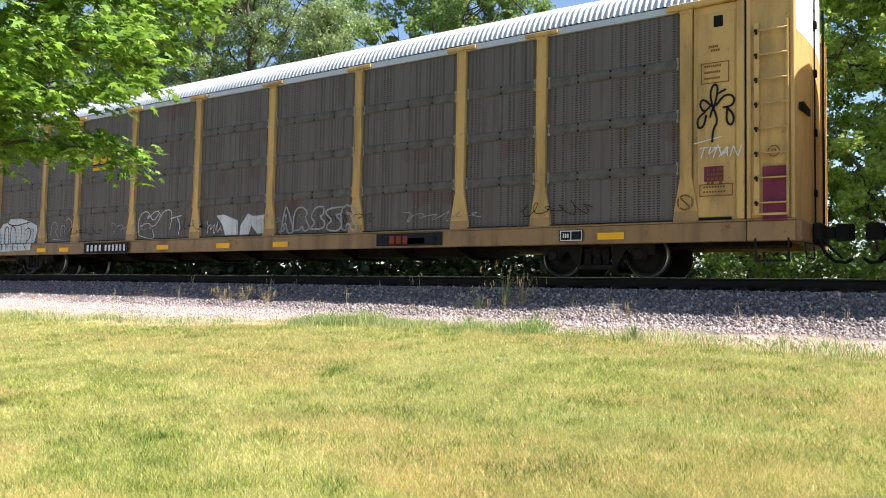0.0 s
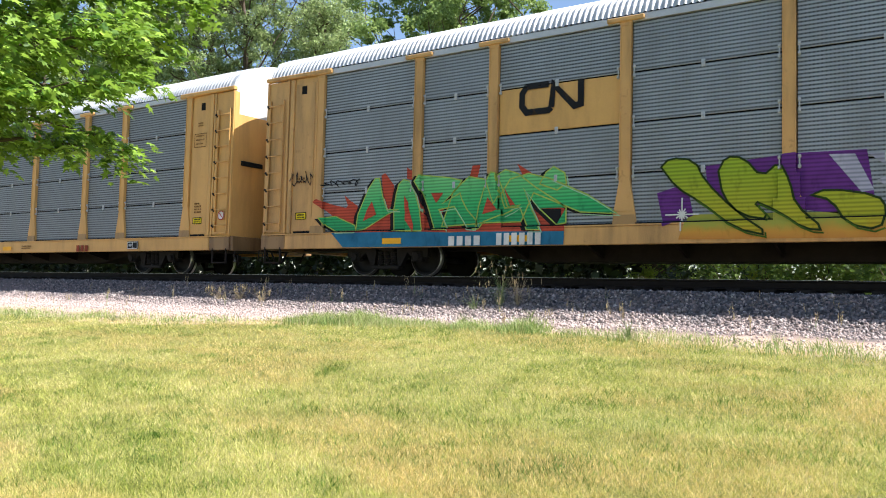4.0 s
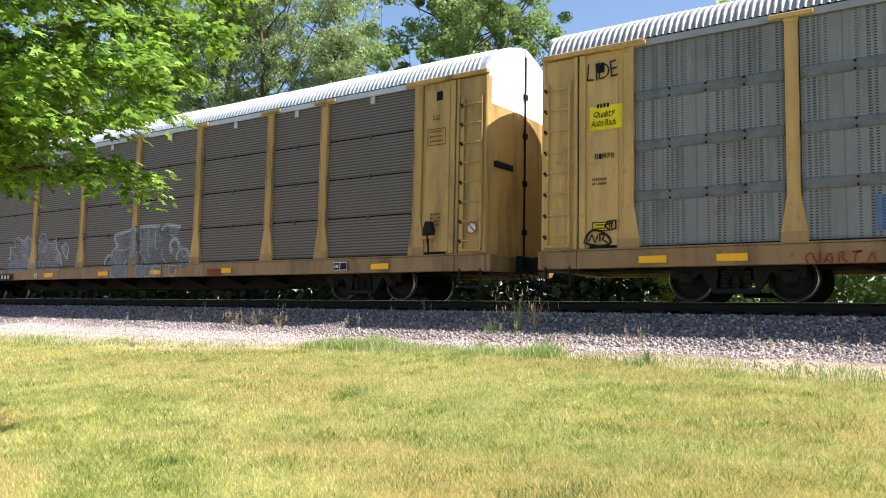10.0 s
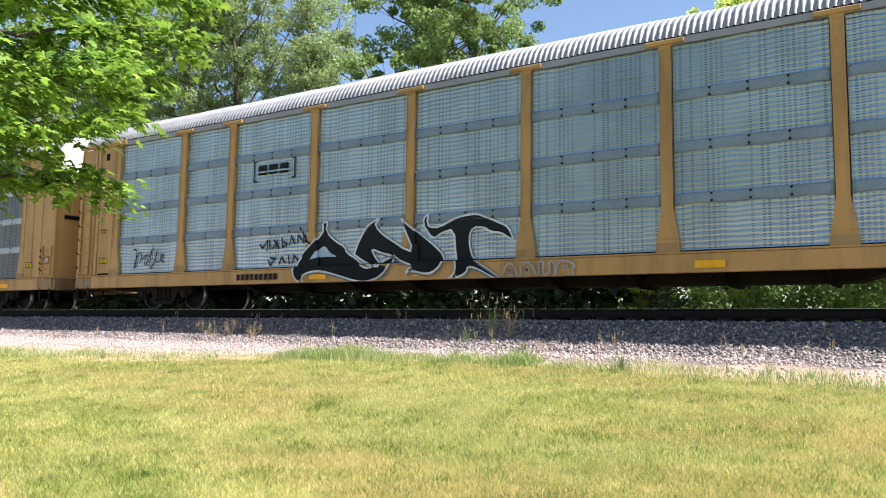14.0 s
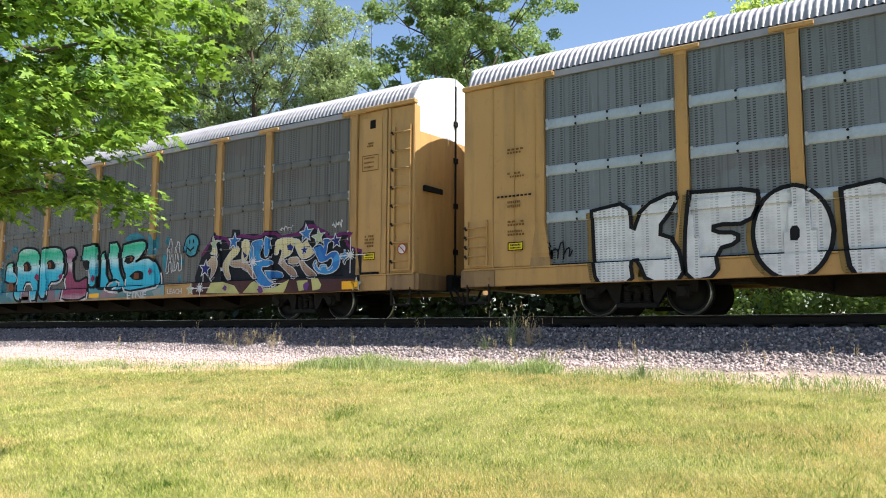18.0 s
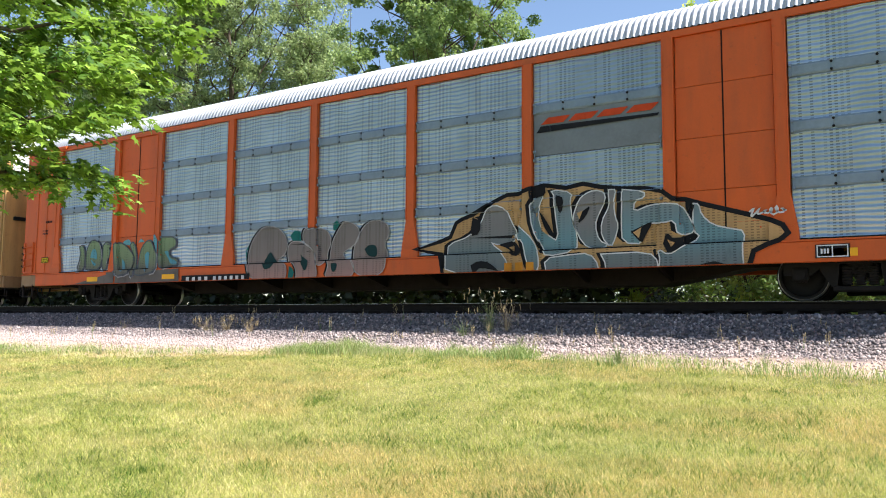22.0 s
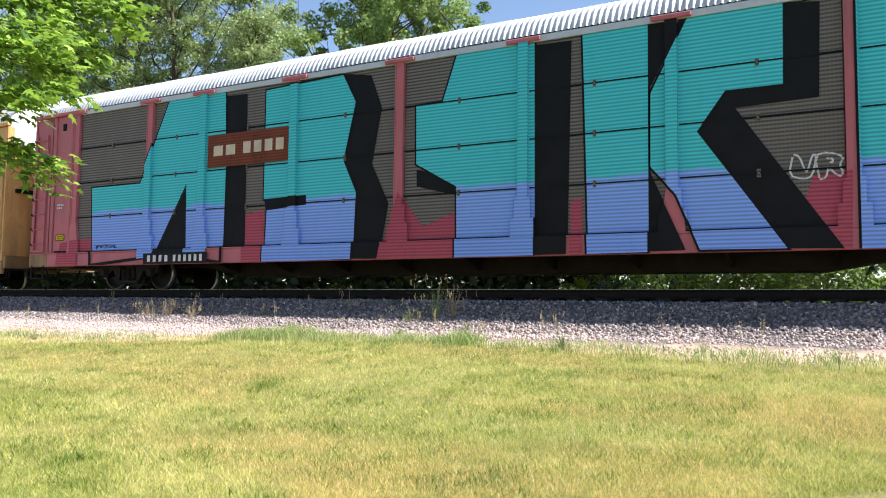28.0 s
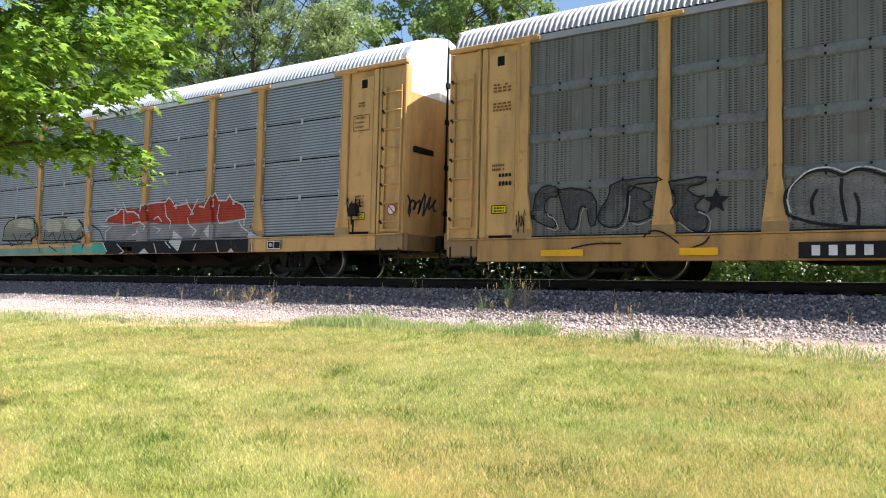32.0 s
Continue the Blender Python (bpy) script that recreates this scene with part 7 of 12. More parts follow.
    shape_2 = [(6.42, 1.75), (6.57, 1.94), (6.84, 2.00), (6.98, 1.87), (6.92, 1.66), (7.16, 1.53), (7.18, 1.32), (6.99, 1.19), (7.30, 1.20), (7.39, 0.93), (7.13, 0.61), (6.81, 0.59), (6.68, 0.80), (6.72, 1.23), (6.56, 1.41)]
    shape_3 = [(7.06, 1.95), (7.28, 2.08), (7.43, 1.92), (7.31, 1.47), (7.23, 1.23), (7.05, 1.60)]
    shape_4 = [(7.42, 1.57), (7.58, 1.88), (7.84, 1.99), (8.14, 1.94), (8.33, 1.71), (8.26, 1.25), (7.96, 1.01), (7.90, 0.70), (7.60, 0.62), (7.40, 0.93), (7.64, 1.29)]
    shape_5 = [(8.18, 1.67), (8.38, 1.94), (8.65, 2.01), (8.76, 1.81), (8.84, 1.42), (8.90, 1.82), (9.07, 1.87), (9.11, 1.20), (8.96, 0.80), (8.67, 0.66), (8.39, 0.77), (8.38, 1.24)]
    shape_6 = [(8.96, 1.01), (9.15, 1.20), (9.42, 1.16), (9.51, 0.93), (9.40, 0.68), (9.13, 0.59), (8.95, 0.76)]
    s.piece([shape_1, shape_2, shape_3,
             shape_4, shape_5, shape_6],
            pink, navy_edge, 0.07, navy_edge, (-0.1, -0.05), "bubbly lilac letters edged in dark blue")
    s.tag(-11.7, -11.2, 1.0, 1.5, SOOT, 0.03, 4, "black tag")
    s.bars(-12.86, -12.04, 2.43, 2.47, INK_BLACK, 9)
    for z in (3.4, 2.9, 1.9, 1.7):
        s.stencil(-12.6, z, STENCIL, 2, 0.4, 0.04)


def paint_eighth():
    s = Side(7)
    s.common(STENCIL, dots=(-11.0, -7.9, -5.2, -2.4, 1.6), box_x=9.2)
    s.rect(11.64, 12.13, 0.66, 0.85, SAFETY, "reflector", "large yellow reflective strip", 5)
    loop_emblem(s, -8.83, -7.39, 3.71, 4.18, INK_BLACK, 0.13, "black bent-band emblem on yellow sheets")
    sea = spray("sea_green_spray", [(0.65, (0.40, 0.56, 0.52)), (0.95, (0.05, 0.44, 0.60)), (1.55, (0.06, 0.48, 0.62)), (1.82, (0.55, 0.74, 0.76)), (1.95, (0.16, 0.56, 0.42)), (2.2, (0.04, 0.46, 0.25)), (2.5, (0.55, 0.76, 0.68))], "slots", worn=0.12)
    mist = ink("turquoise_mist_spray", (0.08, 0.34, 0.42), "slots", 0.8)
    rose = spray("rose_spray", [(0.62, (0.50, 0.42, 0.42)), (0.85, (0.30, 0.06, 0.12)), (1.5, (0.28, 0.07, 0.13)), (1.75, (0.60, 0.56, 0.58)), (2.0, (0.34, 0.14, 0.22)), (2.4, (0.50, 0.36, 0.42))], "slots", worn=0.15)
    haze = ink("turquoise_haze_spray", (0.06, 0.30, 0.38), "slots", 0.7, 0.45)
    shape_1 = [(-6.91, 1.92), (-6.84, 2.33), (-6.46, 2.28), (-6.38, 1.97), (-6.69, 1.86)]
    shape_2 = [(-5.91, 1.95), (-5.61, 2.09), (-5.39, 1.92), (-5.63, 1.74)]
    shape_3 = [(-4.84, 1.89), (-4.67, 2.28), (-4.31, 2.33), (-4.17, 2.01), (-4.45, 1.87), (-4.7, 1.95)]
    shape_4 = [(-3.99, 2.19), (-3.84, 2.38), (-3.67, 2.29), (-3.75, 2.11)]
    shape_5 = [(-3.68, 2.44), (-3.46, 2.58), (-3.18, 2.53), (-3.26, 2.34), (-3.53, 2.31)]
    shape_6 = [(1.86, 1.79), (2.02, 2.11), (2.11, 1.51), (2.0, 1.32)]
    shape_7 = [(4.03, 2.39), (4.21, 2.5), (4.36, 2.3), (4.53, 2.45), (4.57, 2.1), (4.47, 1.87), (4.16, 1.86), (4.04, 2.08)]
    shape_8 = [(4.81, 2.18), (4.9, 2.38), (5.04, 2.3), (5.01, 2.09)]
    shape_9 = [(4.73, 1.73), (4.81, 1.9), (4.95, 1.83), (4.93, 1.47), (4.82, 1.36)]
    shape_10 = [(5.47, 1.56), (5.55, 1.73), (5.68, 1.66), (5.66, 1.49)]
    shape_11 = [(5.44, 1.12), (5.52, 1.26), (5.6, 1.2), (5.58, 0.99)]
    shape_12 = [(-4.16, 1.85), (-4.03, 2.0), (-3.82, 0.91), (-4.15, 0.84)]
    shape_13 = [(2.83, 2.37), (3.15, 2.57), (3.54, 2.56), (3.92, 2.4), (3.46, 2.34)]
    s.patch([shape_1, shape_2, shape_3, shape_4, shape_5, shape_6, shape_7, shape_8, shape_9, shape_10, shape_11, shape_12, shape_13], haze, "turquoise dab of overspray")
    s.patch([[(-4.45, 0.68), (-4.35, 0.99), (-2.97, 1.03), (-1.07, 1.03), (3.17, 0.97), (4.79, 1.0), (5.0, 1.0), (5.0, 0.69), (-4.32, 0.58)]], spray("turquoise_sill_spray", [(0.6, (0.10, 0.20, 0.20)), (0.8, (0.14, 0.26, 0.26)), (1.0, (0.06, 0.28, 0.36))], None, patches=((0.24, 0.12, 0.14), (0.10, 0.30, 0.34), (0.34, 0.36, 0.34), (0.08, 0.18, 0.2)), worn=0.3), "mottled turquoise and maroon spray along the sill", 0.5)
    s.patch([[(-2.95, 0.66), (-2.7, 0.95), (-1.68, 0.95), (-1.56, 0.67)], [(-0.56, 0.67), (-0.28, 0.94), (0.74, 1.01), (1.19, 0.68)], [(1.88, 0.67), (2.04, 0.93), (2.7, 0.86), (2.86, 0.71)]], ink("faded_rose_spray", (0.30, 0.20, 0.21), None, 0.3), "faded rose foot of a letter", 1)
    shape_1 = [(-3.9, 1.37), (-3.88, 1.84), (-3.66, 2.01), (-3.29, 2.02), (-3.41, 1.81), (-3.31, 1.65), (-3.13, 1.52), (-3.12, 1.31), (-3.43, 1.26)]
    shape_2 = [(-3.09, 0.89), (-3.17, 2.26), (-2.93, 2.45), (-2.49, 2.48), (-1.95, 2.4), (-1.69, 2.13), (-1.58, 0.67), (-2.08, 0.65), (-2.15, 1.3), (-2.65, 1.29), (-2.62, 0.64), (-2.95, 0.7)]
    shape_3 = [(-1.55, 0.91), (-1.61, 2.33), (-1.33, 2.42), (-0.62, 2.4), (-0.36, 2.21), (-0.24, 1.85), (-0.34, 1.43), (-0.58, 1.26), (-1.12, 1.26), (-1.06, 0.75), (-1.36, 0.69)]
    shape_4 = [(-0.29, 2.27), (0.05, 2.35), (0.35, 2.3), (0.4, 1.99), (0.22, 1.92), (0.27, 1.44), (0.46, 1.19), (1.17, 1.4), (1.24, 1.0), (1.19, 0.65), (-0.27, 0.61), (-0.13, 1.05), (-0.26, 1.36), (-0.02, 1.56), (-0.13, 2.05)]
    shape_5 = [(0.76, 2.34), (1.33, 2.36), (1.61, 2.34), (1.7, 1.14), (1.5, 0.99), (1.25, 1.05), (1.24, 1.56), (1.1, 1.63), (0.88, 1.64), (0.73, 1.99)]
    shape_6 = [(1.74, 1.0), (1.75, 2.06), (2.02, 2.11), (2.07, 1.19), (2.69, 1.22), (2.7, 0.97), (1.87, 0.95)]
    shape_7 = [(2.15, 2.35), (2.67, 2.36), (2.69, 1.61), (2.85, 1.32), (3.09, 1.08), (3.01, 0.85), (2.13, 0.91), (2.12, 1.12), (2.45, 1.21), (2.16, 1.64)]
    shape_8 = [(2.84, 2.26), (3.46, 2.34), (3.92, 2.33), (4.01, 2.17), (3.89, 1.91), (3.65, 1.77), (3.44, 1.69), (3.8, 1.81), (4.21, 1.82), (4.53, 1.64), (4.72, 1.31), (4.73, 0.98), (4.22, 0.91), (3.17, 0.82), (2.98, 1.08), (3.04, 1.33), (2.93, 1.46), (2.81, 1.73)]
    s.piece([shape_1, shape_2, shape_3, shape_4, shape_5, shape_6, shape_7, shape_8],
            [sea, sea, sea, rose, sea, sea, sea, sea], SOOT, 0.075, SOOT, (0.09, -0.05), "sea-green and rose block letters edged in black", [[(-2.69, 1.68), (-2.7, 1.92), (-2.47, 2.03), (-2.25, 1.93), (-2.21, 1.66)], [(-1.22, 1.69), (-1.23, 1.98), (-0.83, 1.98), (-0.73, 1.67)], [(2.94, 1.74), (3.06, 1.91), (3.47, 1.91), (3.44, 1.75), (3.19, 1.64)], [(3.23, 1.3), (3.55, 1.46), (3.89, 1.41), (4.01, 1.18), (3.47, 1.16)], [(0.84, 1.88), (1.16, 1.88), (1.17, 1.56), (0.89, 1.58)]], SOOT, CHALK)
    s.patch([[(-2.6, 1.71), (-2.57, 1.92), (-2.44, 1.91), (-2.43, 1.7)], [(-1.14, 1.72), (-1.1, 1.92), (-0.98, 1.91), (-0.97, 1.71)], [(3.25, 1.75), (3.28, 1.89), (3.39, 1.88), (3.38, 1.74)], [(3.47, 1.21), (3.5, 1.38), (3.71, 1.37), (3.72, 1.2)], [(-3.6, 1.06), (-3.57, 1.33), (-3.3, 1.32), (-3.24, 1.04)]], ink("rust_bar_spray", (0.20, 0.07, 0.035), "slots"), "rust-brown bar in a counter", 6)
    s.patch([[(-1.99, 1.44), (-1.87, 1.58), (-1.7, 1.48), (-1.77, 1.31)], [(-0.53, 1.44), (-0.38, 1.53), (-0.3, 1.39), (-0.45, 1.31)], [(1.39, 1.26), (1.49, 1.41), (1.63, 1.3), (1.53, 1.17)], [(4.25, 1.39), (4.33, 1.51), (4.42, 1.38), (4.33, 1.27)]], ink("wine_dot_spray", (0.26, 0.03, 0.09), "slots"), "wine-red dab on a letter", 6)
    s.piece([[(-5.63, 0.97), (-5.69, 1.77), (-5.4, 2.05), (-5.1, 2.06), (-4.84, 1.89), (-4.77, 1.57), (-4.98, 1.42), (-5.13, 1.75), (-5.32, 1.68), (-5.2, 1.27), (-4.82, 0.78), (-4.52, 0.68), (-5.44, 0.7)]], sea, SOOT, 0.06, label="turquoise looped letter edged in black", spark=CHALK)
    x, z = mid(-6.86, -5.86, 1.25, 1.85)
    s.strokes([[(x + 0.62 * math.cos(t), z + 0.42 * math.sin(t)) for t in np.linspace(0, math.tau, 22)]], 0.035, CHALK, "white oval with letters")
    s.word("PHO", x - 0.42, x + 0.42, z - 0.2, z + 0.2, INK_WHITE, fat=-0.01, tilt=8, label="white hand-drawn letters")
    cob = spray("cobalt_spray", [(0.9, (0.03, 0.12, 0.34)), (1.5, (0.06, 0.26, 0.55)), (2.2, (0.05, 0.18, 0.46))], "slots", patches=((0.05, 0.26, 0.58), (0.03, 0.10, 0.4), (0.06, 0.3, 0.6)), worn=0.06)
    lime, indigo = ink("pale_lime_spray", (0.42, 0.50, 0.30)), ink("indigo_star_spray", (0.03, 0.04, 0.20), "slots", 0.1)
    s.patch([[(6.66, 1.94), (6.82, 2.24), (7.04, 2.35), (7.12, 2.21), (7.61, 2.17), (7.65, 2.38), (7.94, 2.35), (7.96, 2.21), (8.49, 2.21), (8.91, 2.12), (8.93, 2.25), (9.32, 2.22), (9.52, 2.07), (10.01, 2.12), (10.22, 2.27), (10.28, 2.42), (10.58, 2.39), (10.65, 2.22), (11.06, 2.08), (11.1, 1.96), (11.28, 1.97), (11.45, 2.03), (11.8, 1.99), (11.82, 1.78), (11.93, 1.59), (12.16, 1.5), (12.15, 0.6), (6.25, 0.67), (6.19, 1.17), (6.44, 1.73)]], ink("dark_teal_cloud_spray", (0.020, 0.022, 0.028), "slots", 0.2), "near-black cloud behind the letters")
    s.strokes([[(6.44, 1.73), (6.69, 1.93), (6.82, 2.13), (7.1, 2.21), (7.42, 2.14), (7.59, 1.99), (7.88, 2.14), (7.99, 2.19), (8.48, 2.11), (8.86, 2.13), (8.96, 2.17), (9.27, 2.16), (9.5, 2.04), (9.72, 2.07), (10.2, 2.1), (10.32, 2.26), (10.58, 2.26), (10.75, 2.17), (11.02, 2.05), (11.08, 1.94), (11.27, 1.92), (11.53, 2.0), (11.85, 1.97), (11.65, 1.82), (11.89, 1.61), (12.17, 1.54)]], 0.085, ink("violet_spray", (0.16, 0.03, 0.13), "slots", 0.2), "violet zigzag edge of the cloud", 1)
    s.patch([[(6.22, 1.01), (9.19, 0.97), (11.9, 0.91), (12.14, 0.9), (12.12, 0.62), (6.22, 0.67)]], ink("umber_sill_spray", (0.085, 0.04, 0.04), None, 0.2), "umber spray along the sill", 1)
    tan = spray("tan_spray", [(0.8, (0.17, 0.075, 0.06)), (1.35, (0.40, 0.27, 0.19)), (1.7, (0.58, 0.48, 0.32))], "slots", worn=0.12)
    sun_y = spray("cream_yellow_spray", [(0.9, (0.32, 0.20, 0.12)), (1.35, (0.55, 0.45, 0.27)), (1.7, (0.66, 0.58, 0.32)), (2.3, (0.70, 0.66, 0.36))], "slots", worn=0.06)
    shape_1 = [(7.72, 1.87), (7.99, 1.92), (7.96, 1.73), (7.64, 1.55), (7.55, 1.32), (7.71, 1.04), (7.52, 1.05), (7.37, 1.22), (7.32, 1.44), (7.47, 1.65)]
    shape_2 = [(7.6, 1.53), (8.2, 1.55), (8.36, 1.38), (8.67, 1.03), (8.51, 1.03), (8.2, 1.34), (7.64, 1.37)]
    shape_3 = [(8.09, 2.02), (8.16, 2.09), (8.4, 2.01), (8.37, 1.82), (8.23, 1.47), (8.06, 1.5), (8.07, 1.85)]
    shape_4 = [(8.42, 1.88), (8.5, 2.02), (8.91, 2.04), (8.95, 1.86), (8.79, 1.64), (8.91, 1.5), (9.25, 1.47), (9.2, 1.31), (8.84, 1.32), (9.09, 1.03), (9.41, 0.89), (9.23, 0.8), (8.98, 0.8), (8.69, 0.99), (8.38, 1.43), (8.34, 1.64)]
    shape_5 = [(8.97, 2.0), (9.01, 2.11), (9.16, 2.01), (9.15, 1.58), (8.98, 1.55)]
    shape_6 = [(9.01, 1.21), (9.54, 1.19), (9.64, 1.02), (9.34, 0.96), (9.15, 0.97)]
    shape_7 = [(9.27, 1.61), (9.29, 1.85), (9.42, 2.02), (10.03, 2.01), (10.02, 1.83), (9.94, 1.8), (9.88, 1.6), (9.63, 1.52), (9.42, 1.39), (9.51, 1.59), (9.55, 1.73), (9.43, 1.76), (9.41, 1.61)]
    shape_8 = [(9.42, 1.39), (9.6, 1.52), (9.7, 1.34), (9.91, 1.28), (10.05, 1.15), (10.1, 1.0), (9.86, 1.05), (9.64, 1.22)]
    shape_9 = [(10.04, 1.97), (10.17, 1.93), (10.24, 1.83), (10.38, 1.89), (10.49, 1.98), (10.42, 1.85), (10.56, 1.7), (10.63, 1.7), (10.64, 1.57), (10.41, 1.46), (10.2, 1.46), (10.09, 1.61), (9.98, 1.81)]
    shape_10 = [(9.75, 1.47), (9.85, 1.52), (10.13, 1.52), (10.16, 1.34), (9.77, 1.35)]
    shape_11 = [(10.13, 1.41), (10.27, 1.43), (10.38, 1.3), (10.63, 1.14), (10.78, 1.01), (10.44, 1.01), (10.26, 1.18)]
    shape_12 = [(10.56, 1.68), (10.7, 1.79), (10.87, 1.79), (10.96, 1.67), (10.94, 1.88), (10.99, 1.92), (11.2, 1.9), (11.18, 1.82), (11.08, 1.81), (11.05, 1.59), (11.0, 1.48), (11.17, 1.58), (11.35, 1.6), (11.47, 1.48), (11.48, 1.29), (11.4, 1.15), (11.2, 1.06), (10.94, 1.05), (10.72, 1.13), (10.59, 1.26), (10.65, 1.41), (10.74, 1.4), (10.7, 1.28), (10.83, 1.18), (10.83, 1.3), (11.06, 1.29), (11.05, 1.16), (11.2, 1.25), (11.25, 1.38), (11.19, 1.45), (11.03, 1.35), (10.81, 1.34), (10.75, 1.47)]
    shape_13 = [(11.49, 1.51), (11.6, 1.52), (11.6, 1.64), (11.72, 1.51), (11.9, 1.46), (11.71, 1.41), (11.63, 1.26), (11.61, 1.4), (11.49, 1.39)]
    shape_14 = [(6.81, 1.78), (7.0, 1.91), (7.14, 1.99), (7.21, 1.69), (7.02, 1.73)]
    shape_15 = [(6.63, 1.49), (6.87, 1.67), (7.12, 1.7), (7.23, 1.5), (7.13, 1.23), (6.87, 1.0), (7.01, 1.33), (6.87, 1.42)]
    s.piece([shape_1, shape_2, shape_3, shape_4, shape_5, shape_6, shape_7, shape_8, shape_9, shape_10, shape_11, shape_12, shape_13, shape_14, shape_15],
            [sun_y, tan, sun_y, cob, cob, cob, sun_y, tan, sun_y, tan, tan, cob, cob, sun_y, tan], CHALK, 0.022, SOOT, (0.06, -0.06), "cream, tan and cobalt wild-style letters", [[(8.8, 1.85), (8.92, 1.82), (8.79, 1.64), (8.75, 1.73)]], SOOT, CHALK)
    s.patch([[(8.1, 1.76), (8.26, 1.77), (8.28, 1.65), (8.17, 1.57)], [(9.71, 1.82), (9.83, 1.85), (9.94, 1.78), (9.88, 1.68), (9.75, 1.71)]], indigo, "indigo smudge in a letter", 4)
    s.patch([[(6.8, 0.7), (6.99, 0.97), (7.46, 0.98), (7.91, 0.87), (8.13, 0.65)], [(8.24, 0.67), (8.56, 0.93), (8.67, 0.96), (9.03, 0.74), (9.38, 0.76), (9.68, 0.88), (9.9, 0.96), (9.79, 0.74), (9.72, 0.64)], [(10.16, 0.92), (10.53, 0.92), (10.48, 0.69), (10.24, 0.66)], [(10.64, 0.96), (10.87, 0.95), (10.98, 0.79), (10.92, 0.69), (10.7, 0.66)]], ink("acid_yellow_spray", (0.52, 0.50, 0.20), None, 0.15), "pale yellow spray on the sill", 2)
    s.patch([[(8.77, 0.75), (8.83, 0.83), (8.96, 0.81), (9.0, 0.68), (8.87, 0.63)], [(10.39, 0.81), (10.48, 0.88), (10.6, 0.83), (10.52, 0.67), (10.41, 0.69)], [(7.45, 0.8), (7.55, 0.89), (7.64, 0.84), (7.59, 0.73)]], ink("mauve_dot_spray", (0.16, 0.06, 0.22), None, 0.15), "mauve dot on the yellow spray", 3)
    for a, b, c, q in ((7.04, 2.02, 0.22, lime), (7.78, 2.04, 0.24, cob), (6.65, 1.37, 0.25, indigo), (10.38, 2.08, 0.24, cob), (10.8, 1.96, 0.22, lime), (11.36, 1.83, 0.19, indigo), (10.32, 1.67, 0.14, indigo), (6.18, 0.81, 0.16, lime), (12.08, 0.77, 0.16, lime)):
        s.star(a, b, c, q, CHALK, s.rng.uniform(-0.2, 0.2))
    for a, b in [(8.52, 1.47), (6.58, 0.84), (11.88, 1.46)]:
        s.glint(a, b, 0.42, INK_WHITE)
    s.tag(11.2, 11.54, 2.15, 2.35, CHALK, 0.03, 4, "white tag above the cloud")
    s.tag(9.44, 9.9, 2.16, 2.34, CHALK, 0.025, 4, "white tag above the cloud")
    x, z = mid(5.68, 6.36, 1.76, 2.33)
    p = s.disc(x, z, 0.34, SOOT, "graffiti", "turquoise round face with a black edge", 2)
    s.disc(x, z, 0.29, mist, "face", "", 3, p)
    s.strokes([[(x - 0.08, z + 0.05), (x - 0.08, z + 0.17)], [(x + 0.08, z + 0.05), (x + 0.08, z + 0.17)], [(x - 0.16, z - 0.05), (x, z - 0.15), (x + 0.16, z - 0.05)]], 0.05, SOOT, "", 4, "face_line", p)
    s.outline_letters(4.95, 5.61, 1.35, 2.20, 2, CHALK, 0.03, "white outlined doodle")
    s.word("LEACH", 5.17, 5.80, 0.71, 0.85, INK_WHITE, fat=0.009, label="small white tag")
    s.word("ETNIE", 3.29, 4.22, 0.63, 0.81, INK_WHITE, fat=0.009, label="small white tag")
    candy = spray("candy_pink_spray", [(0.8, (0.40, 0.34, 0.52)), (1.5, (0.36, 0.18, 0.40)), (1.8, (0.48, 0.09, 0.24)), (2.1, (0.52, 0.09, 0.26))], "slots", worn=0.15)
    s.piece([[(-11.32, 0.95), (-10.96, 2.12), (-10.80, 2.12), (-10.41, 1.05), (-10.75, 0.97), (-10.82, 1.27), (-11.02, 1.28), (-11.08, 0.99)], [(-10.56, 2.13), (-10.24, 1.61), (-9.95, 2.07), (-9.76, 2.04), (-9.99, 1.02), (-10.22, 0.96), (-10.28, 1.34), (-10.34, 0.96), (-10.54, 1.06)], [(-9.69, 2.11), (-9.28, 2.09), (-9.41, 1.30), (-9.21, 1.25), (-9.08, 1.99), (-8.81, 1.69), (-8.85, 0.99), (-9.40, 0.93), (-9.73, 1.10)],
             [(-8.89, 1.98), (-8.65, 2.12), (-8.08, 2.11), (-8.11, 1.78), (-8.45, 1.77), (-8.53, 1.40), (-8.23, 1.31), (-8.13, 1.03), (-8.62, 0.97), (-8.90, 1.28)], [(-8.03, 1.86), (-7.66, 2.08), (-7.51, 1.96), (-7.70, 1.63), (-7.37, 1.37), (-7.31, 1.03), (-7.60, 0.97), (-7.74, 1.29), (-7.87, 0.94), (-8.12, 0.99)]], candy, ink("midnight_spray", (0.04, 0.015, 0.07), "slots", 0.1), 0.055, ink("yellow_green_spray", (0.36, 0.40, 0.06), "slots"), (-0.16, 0.03), "candy pink and lilac letters edged in midnight violet", spark=CHALK)
    s.bars(-7.88, -7.11, 0.71, 0.88, INK_WHITE, 4, layer=5)
    s.bars(-6.53, -5.63, 0.70, 0.85, INK_WHITE, 6, layer=5)
    s.tag(-12.76, -12.10, 1.51, 1.89, INK_BLACK, 0.03, 4, "black tag")
    s.word("HOBO", -12.79, -12.08, 1.59, 1.83, INK_BLACK, fat=0.004, label="black hand-drawn word")


